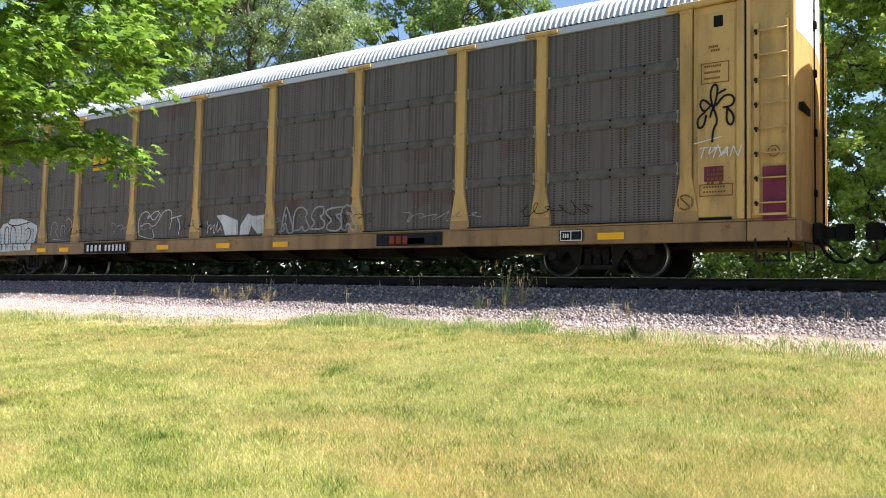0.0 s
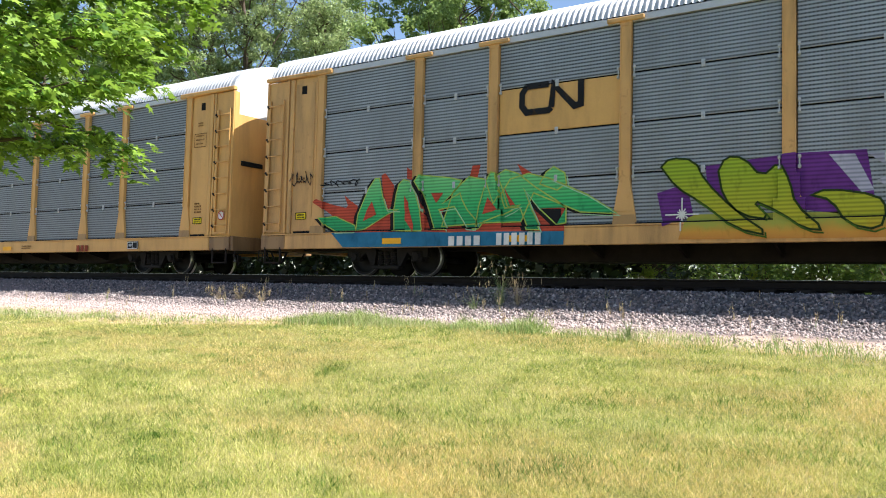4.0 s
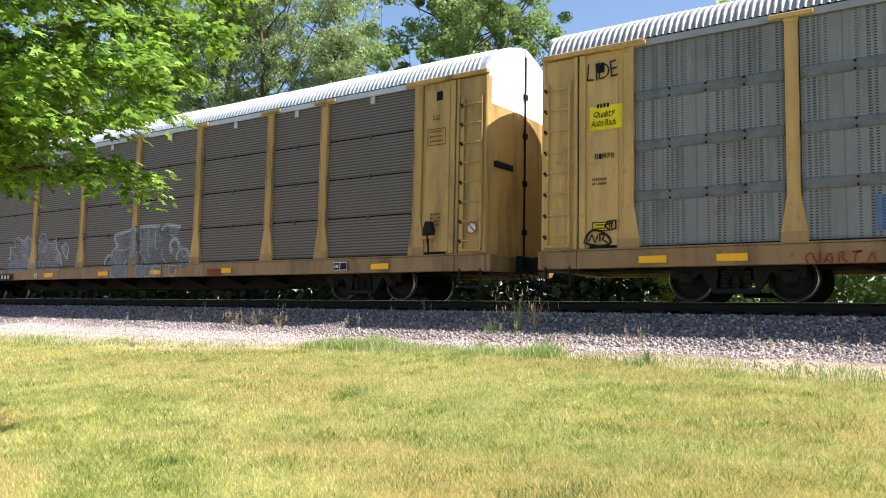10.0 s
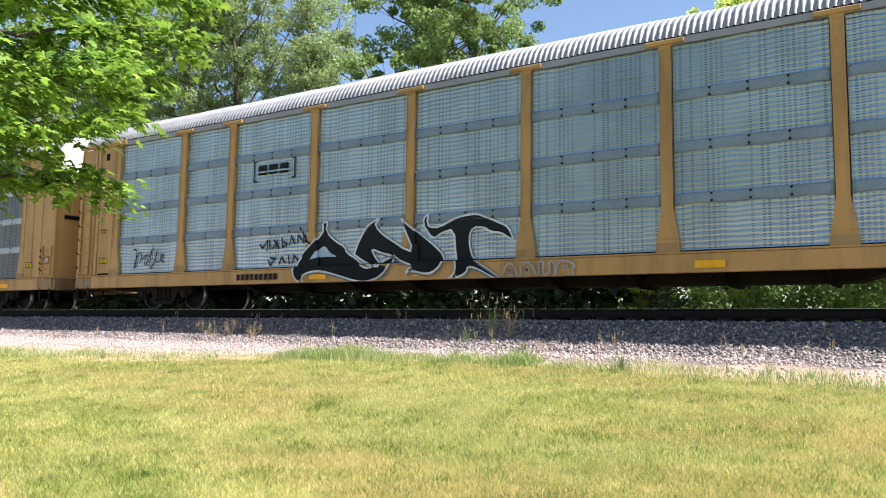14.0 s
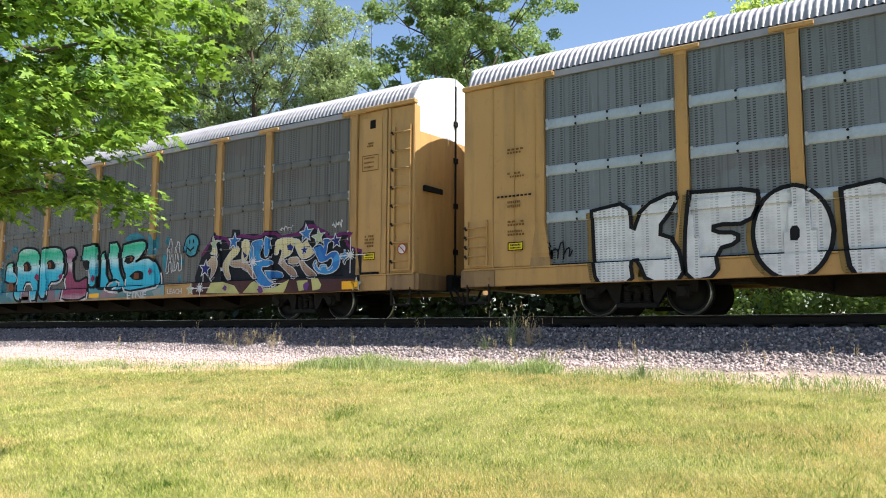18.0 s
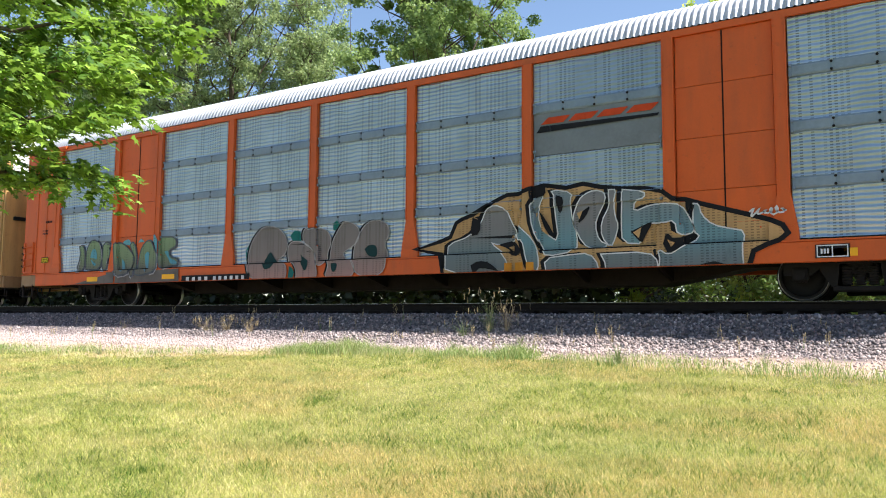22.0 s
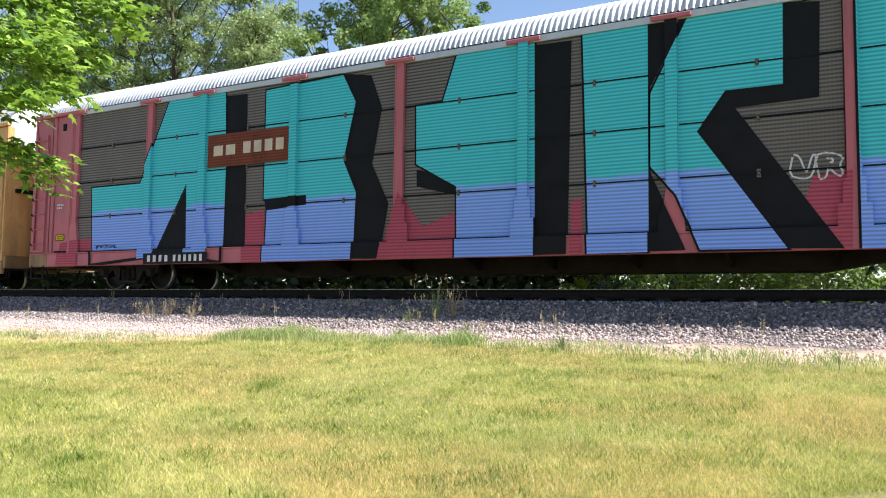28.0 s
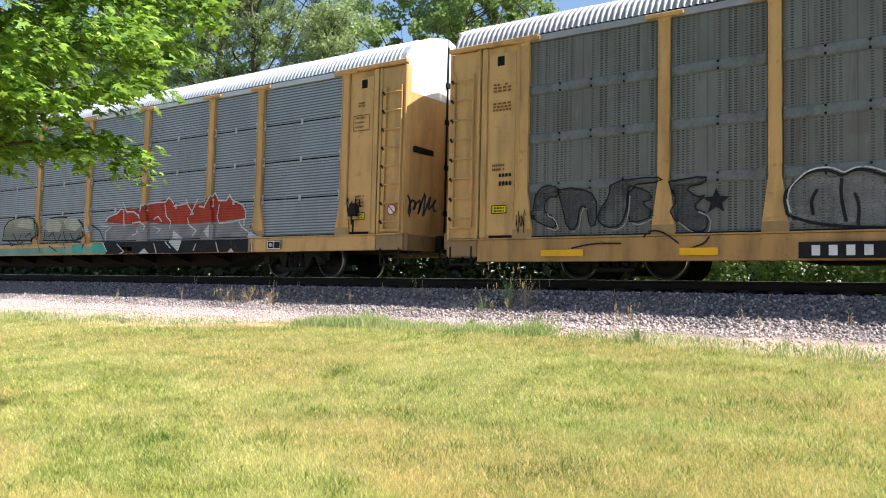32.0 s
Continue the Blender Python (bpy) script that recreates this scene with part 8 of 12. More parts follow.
def paint_ninth():
    s = Side(8, posts=POSTS, smooth=True)
    s.common(INK_BLACK, dots=(9.8, 5.4, -9.9, 12.9, -6.5), right=False)
    slant_blocks(s, 4.55, 6.88, 3.36, 3.65, ink("emblem_vermilion", (0.58, 0.07, 0.02), worn=0.1), INK_BLACK, "vermilion slanted block emblem")
    peach = ink("peach_spray", (0.52, 0.32, 0.14), "slots", 0.15)
    s.patch([[(1.58, 1.15), (2.16, 1.29), (2.44, 1.38), (2.58, 1.67), (2.72, 1.74), (2.99, 1.82), (3.19, 1.92), (3.52, 2.07), (3.78, 2.17), (4.04, 2.17), (4.29, 2.24), (4.6, 2.3), (5.08, 2.21), (5.43, 2.26), (5.77, 2.17), (6.21, 2.1), (6.64, 2.07), (6.95, 1.99), (7.15, 1.83), (7.35, 1.81), (7.64, 1.71), (8.12, 1.56), (8.48, 1.45), (8.75, 1.36), (8.97, 1.25), (9.05, 1.11), (8.92, 1.0), (8.74, 0.94), (8.51, 0.83), (8.41, 0.51), (2.31, 0.57), (2.23, 1.02)]], peach, "peach creature shape with a pointed nose")
    s.strokes([[(1.58, 1.15), (2.16, 1.29), (2.44, 1.38), (2.58, 1.67), (2.72, 1.74), (2.99, 1.82), (3.19, 1.92), (3.52, 2.07), (3.78, 2.17), (4.04, 2.17), (4.29, 2.24), (4.6, 2.3), (5.08, 2.21), (5.43, 2.26), (5.77, 2.17), (6.21, 2.1), (6.64, 2.07), (6.95, 1.99), (7.15, 1.83), (7.35, 1.81), (7.64, 1.71), (8.12, 1.56), (8.48, 1.45), (8.75, 1.36), (8.97, 1.25), (9.05, 1.11), (8.92, 1.0), (8.74, 0.94), (8.51, 0.83), (8.41, 0.51), (2.31, 0.57), (2.23, 1.02), (1.58, 1.15)]], 0.085, SOOT, "black edge of the creature", 1)
    stone = spray("stone_grey_spray", [(0.6, (0.15, 0.165, 0.165)), (1.1, (0.16, 0.20, 0.205)), (1.5, (0.20, 0.195, 0.19)), (2.2, (0.23, 0.225, 0.22))], "slots", worn=0.15)
    aqua = spray("aqua_grey_spray", [(0.6, (0.15, 0.17, 0.175)), (1.2, (0.15, 0.27, 0.30)), (1.8, (0.20, 0.24, 0.25))], "slots", worn=0.2)
    shape_1 = [(2.38, 1.02), (2.4, 1.23), (2.93, 1.37), (3.19, 1.63), (3.3, 1.89), (3.52, 1.99), (3.78, 1.88), (3.91, 1.59), (4.04, 1.38), (4.0, 1.24), (3.85, 1.17), (3.59, 1.16), (3.39, 1.23), (3.78, 0.94), (3.91, 0.56), (2.38, 0.59)]
    shape_2 = [(4.08, 1.52), (4.41, 1.22), (4.53, 0.93), (4.53, 0.6), (4.35, 0.55), (4.23, 0.95), (4.16, 1.23), (4.04, 1.24)]
    shape_3 = [(4.33, 1.9), (4.48, 2.11), (4.62, 2.1), (4.5, 1.83), (4.5, 1.55), (4.66, 1.32), (4.93, 1.16), (4.84, 1.78), (4.84, 2.05), (4.75, 2.2), (5.22, 2.11), (5.17, 1.89), (5.22, 1.51), (5.31, 1.28), (5.3, 0.96), (4.69, 0.87), (4.6, 1.04), (4.38, 1.44)]
    shape_4 = [(5.22, 1.51), (5.25, 1.76), (5.43, 2.04), (5.66, 2.12), (5.86, 2.06), (5.9, 1.92), (5.74, 1.64), (5.67, 1.45), (5.74, 1.15), (5.96, 1.04), (5.65, 0.98), (5.42, 1.09)]
    shape_5 = [(5.94, 2.1), (6.1, 2.09), (6.04, 1.83), (6.07, 1.56), (6.13, 1.42), (6.07, 1.19), (5.98, 1.0), (5.8, 1.2), (5.79, 1.5), (5.97, 1.81)]
    shape_6 = [(6.21, 2.08), (6.64, 2.01), (6.64, 1.89), (6.44, 1.85), (6.42, 1.64), (6.74, 1.76), (7.05, 1.75), (7.3, 1.71), (7.44, 1.47), (7.55, 1.21), (7.24, 1.15), (7.19, 1.44), (6.99, 1.4), (6.68, 1.42), (6.44, 1.28), (6.62, 1.04), (6.2, 1.08), (6.18, 1.45)]
    shape_7 = [(7.5, 1.72), (7.6, 1.71), (7.64, 1.51), (7.83, 1.32), (8.16, 1.23), (8.36, 1.19), (8.33, 0.88), (8.35, 0.51), (8.04, 0.52), (7.91, 0.63), (7.57, 0.6), (7.47, 0.52), (6.87, 0.5), (6.93, 0.72), (6.88, 0.94), (7.08, 0.81), (7.28, 0.93), (7.63, 1.11), (7.49, 1.24)]
    shape_8 = [(5.19, 0.89), (5.59, 0.91), (5.78, 0.67), (5.7, 0.51), (4.71, 0.51), (4.65, 0.84)]
    shape_9 = [(5.81, 0.88), (6.72, 0.89), (6.91, 0.69), (6.82, 0.52), (5.86, 0.5), (5.92, 0.67)]
    shape_10 = [(4.35, 1.95), (4.29, 2.3), (4.63, 2.29), (4.66, 2.1), (4.45, 2.06)]
    shape_11 = [(3.59, 1.16), (4.0, 1.24), (4.16, 1.0), (4.08, 0.9), (3.91, 0.94), (3.85, 1.07)]
    shape_12 = [(4.5, 1.81), (4.66, 1.6), (4.9, 1.19), (4.66, 1.35)]
    shape_13 = [(4.87, 2.08), (5.06, 2.01), (4.98, 1.69), (4.9, 1.8)]
    shape_14 = [(5.4, 1.71), (5.6, 1.84), (5.48, 1.6), (5.31, 1.47)]
    shape_15 = [(6.36, 1.28), (6.68, 1.42), (6.79, 1.44), (6.62, 1.16), (6.57, 1.04)]
    shape_16 = [(7.37, 1.81), (7.55, 1.76), (7.46, 1.47), (7.37, 1.61)]
    shape_17 = [(6.98, 1.02), (7.04, 1.24), (7.19, 1.08), (7.58, 1.23), (7.28, 0.93), (7.08, 0.83)]
    shape_18 = [(2.99, 1.76), (3.19, 1.78), (3.17, 1.4), (2.93, 1.37)]
    shape_19 = [(3.0, 0.76), (3.2, 0.85), (3.46, 0.8), (3.72, 0.56), (3.59, 0.55), (3.26, 0.73), (3.06, 0.57)]
    shape_20 = [(7.47, 0.52), (7.67, 0.65), (7.95, 0.68), (8.14, 0.52), (8.0, 0.52), (7.76, 0.59)]
    s.piece([shape_1, shape_2, shape_3, shape_4, shape_5, shape_6, shape_7, shape_8, shape_9], [stone, aqua, aqua, stone, stone, aqua, aqua, aqua, stone], INK_WHITE, 0.024, SOOT, (-0.10, 0.03), "grey and aqua letters with black depth and white edges", [shape_10, shape_11, shape_12, shape_13, shape_14, shape_15, shape_16, shape_17, shape_18, shape_19, shape_20], SOOT)
    s.patch([[(3.85, 2.02), (4.08, 2.0), (4.13, 1.69), (4.0, 1.58)], [(3.85, 1.1), (4.0, 1.13), (4.0, 0.98)], [(4.5, 1.74), (4.6, 1.49), (4.72, 1.28), (4.57, 1.4)], [(5.31, 1.69), (5.43, 1.74), (5.36, 1.57)], [(6.41, 1.26), (6.57, 1.35), (6.52, 1.15)], [(7.06, 1.09), (7.19, 1.03), (7.13, 0.95)]], peach, "peach gap between the letters", 5)
    s.bars(3.75, 4.47, 0.54, 0.78, ink("orange_letter_paint", (0.62, 0.26, 0.03)), 3, layer=4)
    taupe = spray("taupe_spray", [(0.6, (0.36, 0.22, 0.19)), (1.2, (0.22, 0.19, 0.17)), (2.2, (0.17, 0.16, 0.15))], "slots", worn=0.25)
    s.patch([[(-10.8, 0.95), (-8.83, 0.94), (-6.09, 0.96), (-6.06, 0.57), (-10.85, 0.62)]], ink("stone_sill_spray", (0.15, 0.135, 0.12), None, 0.2), "stone-grey spray along the sill", 0.5)
    s.patch([[(-2.16, 1.64), (-2.01, 1.77), (-1.82, 1.74), (-1.79, 1.51), (-2.02, 1.48)], [(-0.8, 1.85), (-0.67, 1.93), (-0.55, 1.83), (-0.62, 1.67), (-0.79, 1.71)], [(-3.67, 1.35), (-3.52, 1.51), (-3.5, 1.23), (-3.63, 1.11)], [(-2.08, 0.9), (-1.99, 0.87), (-1.9, 0.74), (-1.98, 0.55), (-2.11, 0.56)]], ink("teal_dot_spray", (0.02, 0.16, 0.14), "slots", 0.2), "teal dot between the letters")
    shape_1 = [(-3.55, 1.08), (-3.51, 1.39), (-3.34, 1.69), (-3.08, 1.89), (-2.73, 1.93), (-2.44, 1.81), (-2.25, 1.6), (-2.21, 1.4), (-2.28, 1.2), (-2.46, 1.1), (-2.54, 1.02), (-2.27, 1.02), (-2.13, 0.85), (-2.17, 0.61), (-2.33, 0.56), (-3.42, 0.58)]
    shape_2 = [(-2.16, 1.0), (-2.21, 1.25), (-2.16, 1.47), (-1.92, 1.52), (-1.52, 1.39), (-1.27, 1.21), (-1.22, 0.94), (-1.15, 0.54), (-1.86, 0.54), (-1.81, 0.74), (-1.94, 0.99)]
    shape_3 = [(-1.71, 1.5), (-1.73, 1.7), (-1.64, 1.82), (-1.52, 1.75), (-1.32, 1.79), (-1.02, 1.75), (-0.85, 1.58), (-0.83, 1.39), (-0.95, 1.16), (-0.91, 0.97), (-1.13, 0.86), (-1.26, 0.99), (-1.3, 1.28)]
    shape_4 = [(-0.87, 0.97), (-0.81, 1.43), (-0.63, 1.7), (-0.46, 1.89), (-0.26, 1.87), (-0.02, 1.73), (0.01, 1.55), (-0.07, 1.37), (-0.32, 1.24), (-0.49, 1.16), (-0.37, 0.99), (-0.09, 0.99), (-0.04, 0.57), (-0.97, 0.56), (-0.83, 0.85)]
    shape_5 = [(-0.17, 0.97), (-0.14, 1.33), (0.06, 1.68), (0.26, 1.84), (0.53, 1.87), (0.8, 1.77), (0.87, 1.52), (0.7, 1.31), (0.84, 1.08), (0.78, 0.61), (0.02, 0.59)]
    s.piece([shape_1, shape_2, shape_3, shape_4, shape_5],
            taupe, ink("pale_line_spray", (0.40, 0.39, 0.37), "slots", 0.2), 0.022, SOOT, (-0.07, 0.02), "bubbly taupe letters with a pale line and black depth", [[(-2.97, 1.05), (-2.77, 1.32), (-2.65, 1.13), (-2.51, 1.02), (-2.71, 0.85), (-2.91, 0.84)], [(-1.78, 1.17), (-1.57, 1.08), (-1.44, 0.98), (-1.54, 0.72), (-1.69, 0.97)], [(-0.75, 0.92), (-0.54, 0.94), (-0.6, 0.72), (-0.72, 0.73)], [(0.16, 1.22), (0.28, 1.32), (0.51, 1.3), (0.54, 1.02), (0.27, 1.05)]], ink("black_teal_spray", (0.015, 0.05, 0.05), "slots", 0.1), rounds=2)
    moss = spray("moss_grey_spray", [(0.6, (0.13, 0.12, 0.105)), (1.0, (0.15, 0.15, 0.12)), (1.35, (0.19, 0.25, 0.14)), (1.9, (0.22, 0.32, 0.17))], "slots", worn=0.2)
    lagoon = spray("lagoon_spray", [(0.7, (0.14, 0.12, 0.22)), (1.2, (0.10, 0.30, 0.36)), (1.9, (0.14, 0.36, 0.40))], "slots", worn=0.2)
    s.patch([[(-8.75, 1.69), (-8.6, 1.84), (-8.38, 1.87), (-8.24, 1.69), (-8.53, 1.71)], [(-7.98, 1.76), (-7.84, 1.86), (-7.7, 1.78), (-7.84, 1.45)], [(-7.26, 1.89), (-7.15, 1.94), (-7.04, 1.77), (-7.05, 1.4), (-7.15, 1.62)], [(-8.98, 0.9), (-8.86, 1.17), (-8.8, 0.79)]], lagoon, "aqua depth of a letter")
    shape_1 = [(-10.36, 1.06), (-10.39, 1.54), (-10.26, 1.83), (-9.99, 1.94), (-9.75, 1.85), (-9.62, 1.5), (-9.65, 1.03)]
    shape_2 = [(-10.73, 1.76), (-10.53, 1.81), (-10.43, 1.48), (-10.46, 1.04), (-10.85, 1.02), (-10.64, 1.49)]
    shape_3 = [(-9.56, 1.75), (-9.4, 1.86), (-9.2, 1.78), (-9.25, 1.41), (-9.36, 1.02), (-9.59, 1.03)]
    shape_4 = [(-8.98, 1.74), (-8.83, 1.81), (-8.5, 1.71), (-8.12, 1.41), (-8.07, 1.25), (-8.17, 1.05), (-8.27, 0.87), (-8.86, 0.82), (-8.92, 1.27)]
    shape_5 = [(-8.31, 1.7), (-8.17, 1.81), (-8.01, 1.58), (-7.98, 0.86), (-8.14, 0.77), (-8.24, 0.97), (-8.05, 1.28)]
    shape_6 = [(-7.93, 0.86), (-7.88, 1.33), (-7.78, 1.63), (-7.53, 1.81), (-7.29, 1.77), (-7.12, 1.52), (-7.02, 1.34), (-7.06, 0.91), (-7.4, 0.86), (-7.75, 0.81)]
    shape_7 = [(-6.96, 1.86), (-6.34, 1.84), (-6.31, 1.56), (-6.6, 1.51), (-6.57, 1.31), (-6.22, 1.24), (-6.19, 1.06), (-6.58, 1.05), (-6.8, 0.98), (-6.97, 1.07)]
    s.piece([shape_1, shape_2, shape_3, shape_4, shape_5, shape_6, shape_7],
            moss, ink("slate_line_spray", (0.11, 0.13, 0.14), "slots", 0.3), 0.04, ink("dusk_grey_spray", (0.13, 0.13, 0.17), "slots", 0.4), (0.05, -0.03), "moss-green rounded letters with aqua counters", [[(-10.15, 1.4), (-10.1, 1.62), (-9.91, 1.68), (-9.81, 1.44), (-9.87, 1.13), (-10.03, 1.2)], [(-8.62, 1.31), (-8.5, 1.22), (-8.46, 0.98), (-8.6, 0.91)], [(-7.62, 1.38), (-7.51, 1.5), (-7.4, 1.4), (-7.43, 0.86), (-7.56, 1.02)], [(-6.78, 1.45), (-6.62, 1.48), (-6.57, 1.26), (-6.27, 1.18), (-6.24, 1.08), (-6.5, 1.09), (-6.6, 1.23)]], lagoon, INK_GREY)
    s.plate(-5.91, -3.37, 0.53, 0.76, INK_BLACK, INK_WHITE)
    s.tag(8.44, 9.04, 1.41, 1.58, INK_WHITE, 0.03, 6, "white tag")
    s.bars(-12.46, -12.10, 2.57, 2.64, INK_BLACK, 4)
    s.word("BI", 12.79, 13.04, 2.52, 2.72, INK_WHITE, fat=0.014, tilt=0, jump=0, label="white stencilled letters")
    x, z = mid(11.94, 12.21, 2.22, 2.42)
    s.disc(x, z, 0.12, INK_WHITE, "emblem", "round white sign")
    s.rect(13.30, 13.64, 1.05, 4.76, ink("pale_grey_corner_paint", (0.55, 0.57, 0.58), worn=0.2), "corner_plate", "pale grey painted corner", 1)
    for z in (3.9, 3.75, 2.9, 2.75):
        s.stencil(12.15, z, INK_BLACK, 2, 0.45, 0.045)


def paint_tenth():
    s = Side(9)
    s.common(STENCIL, dots=(12.95,), box_x=8.15)
    x0, x1, z0, z1 = (-7.22, -4.60, 3.47, 3.67)
    p = s.lay("emblem", [[(x0, z0), (x0 + 0.9, z0), (x0 + 1.1, z1), (x0 + 0.2, z1)], [(x0 + 1.2, z0), (x0 + 2.0, z0), (x0 + 2.1, z1), (x0 + 1.3, z1)], [(x0 + 2.15, z0), (x1, z0), (x1, z1), (x0 + 2.2, z1)]], INK_BLACK, "black slanted block emblem", 2)
    s.bars(x0 + 0.5, x1, z0 - 0.2, z0 - 0.08, INK_BLACK, 14, 0.3, p)
    flame = spray("red_black_violet_spray", [(0.62, (0.38, 0.06, 0.24)), (0.92, (0.30, 0.05, 0.24)), (0.98, (0.06, 0.018, 0.12)), (1.25, (0.045, 0.012, 0.085)), (1.38, (0.012, 0.006, 0.010)), (1.72, (0.014, 0.005, 0.007)), (1.85, (0.40, 0.02, 0.02)), (2.4, (0.46, 0.025, 0.025))], "slots", worn=0.08)
    lemon = ink("lemon_spray", (0.66, 0.56, 0.18), "slots", 0.1)
    pine = ink("pine_teal_spray", (0.012, 0.075, 0.09), "slots", 0.15)
    x0, x1, z0, z1 = (4.43, 10.78, 0.61, 1.88)
    def cloud(a, b, lo, hi, n):
        s.lay("graffiti", [[(a + (b - a) * i / n, lo), (a + (b - a) * (i + 1) / n, lo), (a + (b - a) * (i + 1) / n, hi + s.rng.uniform(-0.25, 0.12)), (a + (b - a) * i / n, hi + s.rng.uniform(-0.25, 0.12))] for i in range(n)], pine, "dark teal cloud behind the letters", 0)
    shape_1 = [(-11.73, 1.14), (-11.52, 1.95), (-10.76, 2.16), (-9.78, 2.21), (-7.93, 2.2), (-7.71, 2.28), (-7.27, 2.16), (-6.53, 2.12), (-6.23, 2.2), (-5.43, 2.16), (-4.67, 2.15), (-4.58, 1.83), (-4.5, 1.55), (-4.1, 1.67), (-3.66, 1.85), (-3.54, 0.96), (-3.9, 0.91)]
    shape_2 = [(-3.54, 0.96), (-3.22, 1.69), (-2.55, 2.02), (-1.49, 1.98), (-1.29, 2.12), (-1.11, 2.02), (-0.65, 2.15), (-0.07, 2.2), (0.29, 2.11), (0.57, 2.19), (1.05, 2.06), (2.09, 2.1), (2.83, 2.13), (3.04, 2.22), (3.21, 2.1), (3.18, 1.74), (3.53, 1.56), (3.92, 1.59), (4.07, 1.9), (4.74, 2.11), (4.95, 1.99), (5.66, 2.02), (6.6, 1.72), (6.97, 1.98), (7.19, 1.93), (7.49, 1.8), (7.91, 1.85), (8.32, 1.91), (8.85, 1.78), (8.82, 0.63), (3.07, 0.82)]
    s.patch([shape_1, shape_2], pine, "dark teal cloud behind the letters")
    cloud(9.0, 12.0, 0.95, 2.05, 5)
    cream = ink("cream_spray", (0.66, 0.60, 0.38), "slots", 0.1)
    words = "red, black and violet letters with lemon depth"
    shape_1 = [(-11.54, 1.54), (-11.38, 1.78), (-11.06, 2.06), (-10.76, 2.21), (-9.89, 2.13), (-9.64, 1.92), (-9.54, 1.39), (-9.35, 1.07), (-10.07, 1.03), (-10.04, 1.72), (-10.29, 1.8), (-10.61, 1.78), (-10.64, 1.05), (-11.2, 1.06), (-10.97, 1.44)]
    shape_2 = [(-9.77, 2.18), (-9.54, 2.23), (-9.41, 2.04), (-9.56, 1.86), (-9.69, 1.96)]
    shape_3 = [(-9.47, 1.93), (-9.25, 2.12), (-8.94, 2.01), (-8.64, 2.09), (-8.58, 1.81), (-8.81, 1.75), (-8.98, 1.6), (-8.78, 1.36), (-8.88, 1.0), (-9.28, 1.04), (-9.54, 1.39)]
    shape_4 = [(-8.59, 1.96), (-8.32, 2.12), (-7.96, 2.08), (-7.8, 1.89), (-7.71, 1.47), (-7.83, 1.18), (-8.27, 1.04), (-8.55, 1.28), (-8.64, 1.66)]
    shape_5 = [(-7.73, 1.86), (-7.48, 2.06), (-7.06, 2.11), (-6.73, 1.94), (-6.58, 1.72), (-6.82, 1.58), (-6.49, 1.21), (-6.28, 0.98), (-6.9, 1.0), (-7.07, 1.59), (-7.2, 1.63), (-7.32, 1.01), (-7.76, 1.14)]
    shape_6 = [(-6.26, 1.96), (-6.03, 2.12), (-5.78, 2.02), (-5.53, 2.09), (-5.42, 1.87), (-5.45, 1.59), (-5.64, 1.39), (-5.55, 1.17), (-5.82, 1.0), (-6.28, 1.04), (-6.5, 1.28), (-6.31, 1.63)]
    shape_7 = [(-5.78, 0.97), (-5.3, 1.16), (-5.05, 1.29), (-4.78, 1.1), (-4.63, 0.93)]
    s.piece([shape_1, shape_2, shape_3, shape_4, shape_5, shape_6, shape_7], flame, cream, 0.026, lemon, (0.13, -0.02), words)
    shape_1 = [(-3.56, 1.51), (-3.48, 1.86), (-3.22, 2.02), (-2.92, 2.07), (-2.71, 1.95), (-2.61, 1.79), (-2.67, 1.6), (-2.95, 1.54), (-2.53, 1.39), (-2.49, 1.07), (-2.77, 0.96), (-3.19, 0.95), (-3.24, 1.42), (-3.35, 1.56)]
    shape_2 = [(-2.51, 1.94), (-2.3, 2.03), (-2.02, 2.01), (-1.8, 1.74), (-1.69, 1.42), (-1.68, 1.1), (-2.03, 1.01), (-2.27, 0.99), (-2.61, 1.14), (-2.44, 1.26), (-2.53, 1.59)]
    shape_3 = [(-1.53, 1.29), (-1.25, 1.53), (-1.1, 1.61), (-1.02, 1.39), (-1.09, 1.14), (-1.24, 1.02), (-1.47, 1.03)]
    shape_4 = [(-1.11, 1.96), (-0.88, 2.07), (-0.77, 2.0), (-0.95, 1.8), (-0.87, 1.57), (-0.76, 1.41), (-1.1, 1.58), (-1.13, 1.77)]
    shape_5 = [(-0.98, 1.82), (-0.8, 1.96), (-0.35, 1.91), (-0.32, 1.76), (-0.5, 1.77), (-0.35, 1.48), (-0.17, 1.29), (-0.12, 0.98), (-0.49, 0.96), (-0.57, 1.37), (-0.72, 1.62), (-0.92, 1.63)]
    shape_6 = [(-0.28, 1.84), (-0.06, 1.95), (0.29, 1.97), (0.57, 1.85), (0.67, 1.67), (0.62, 1.43), (0.44, 1.32), (0.4, 1.0), (0.16, 1.03), (-0.05, 0.99), (-0.11, 1.29), (0.2, 1.51), (0.25, 1.63), (0.08, 1.79), (-0.18, 1.75)]
    shape_7 = [(0.67, 1.43), (0.67, 1.79), (0.8, 2.07), (1.02, 2.12), (1.12, 1.96), (0.98, 1.77), (0.92, 1.36), (1.03, 1.18), (0.85, 1.07), (0.72, 1.25)]
    shape_8 = [(1.13, 0.95), (1.22, 1.23), (1.35, 1.4), (1.42, 1.8), (1.55, 2.0), (1.84, 2.12), (1.96, 1.94), (1.94, 1.63), (1.87, 1.43), (1.99, 1.31), (2.22, 1.16), (2.34, 1.0), (1.61, 0.96), (1.52, 1.08)]
    shape_9 = [(2.03, 1.51), (2.09, 1.81), (2.28, 2.03), (2.49, 2.07), (2.53, 1.9), (2.37, 1.57), (2.4, 1.34), (2.65, 1.03), (2.4, 1.0), (2.22, 1.18)]
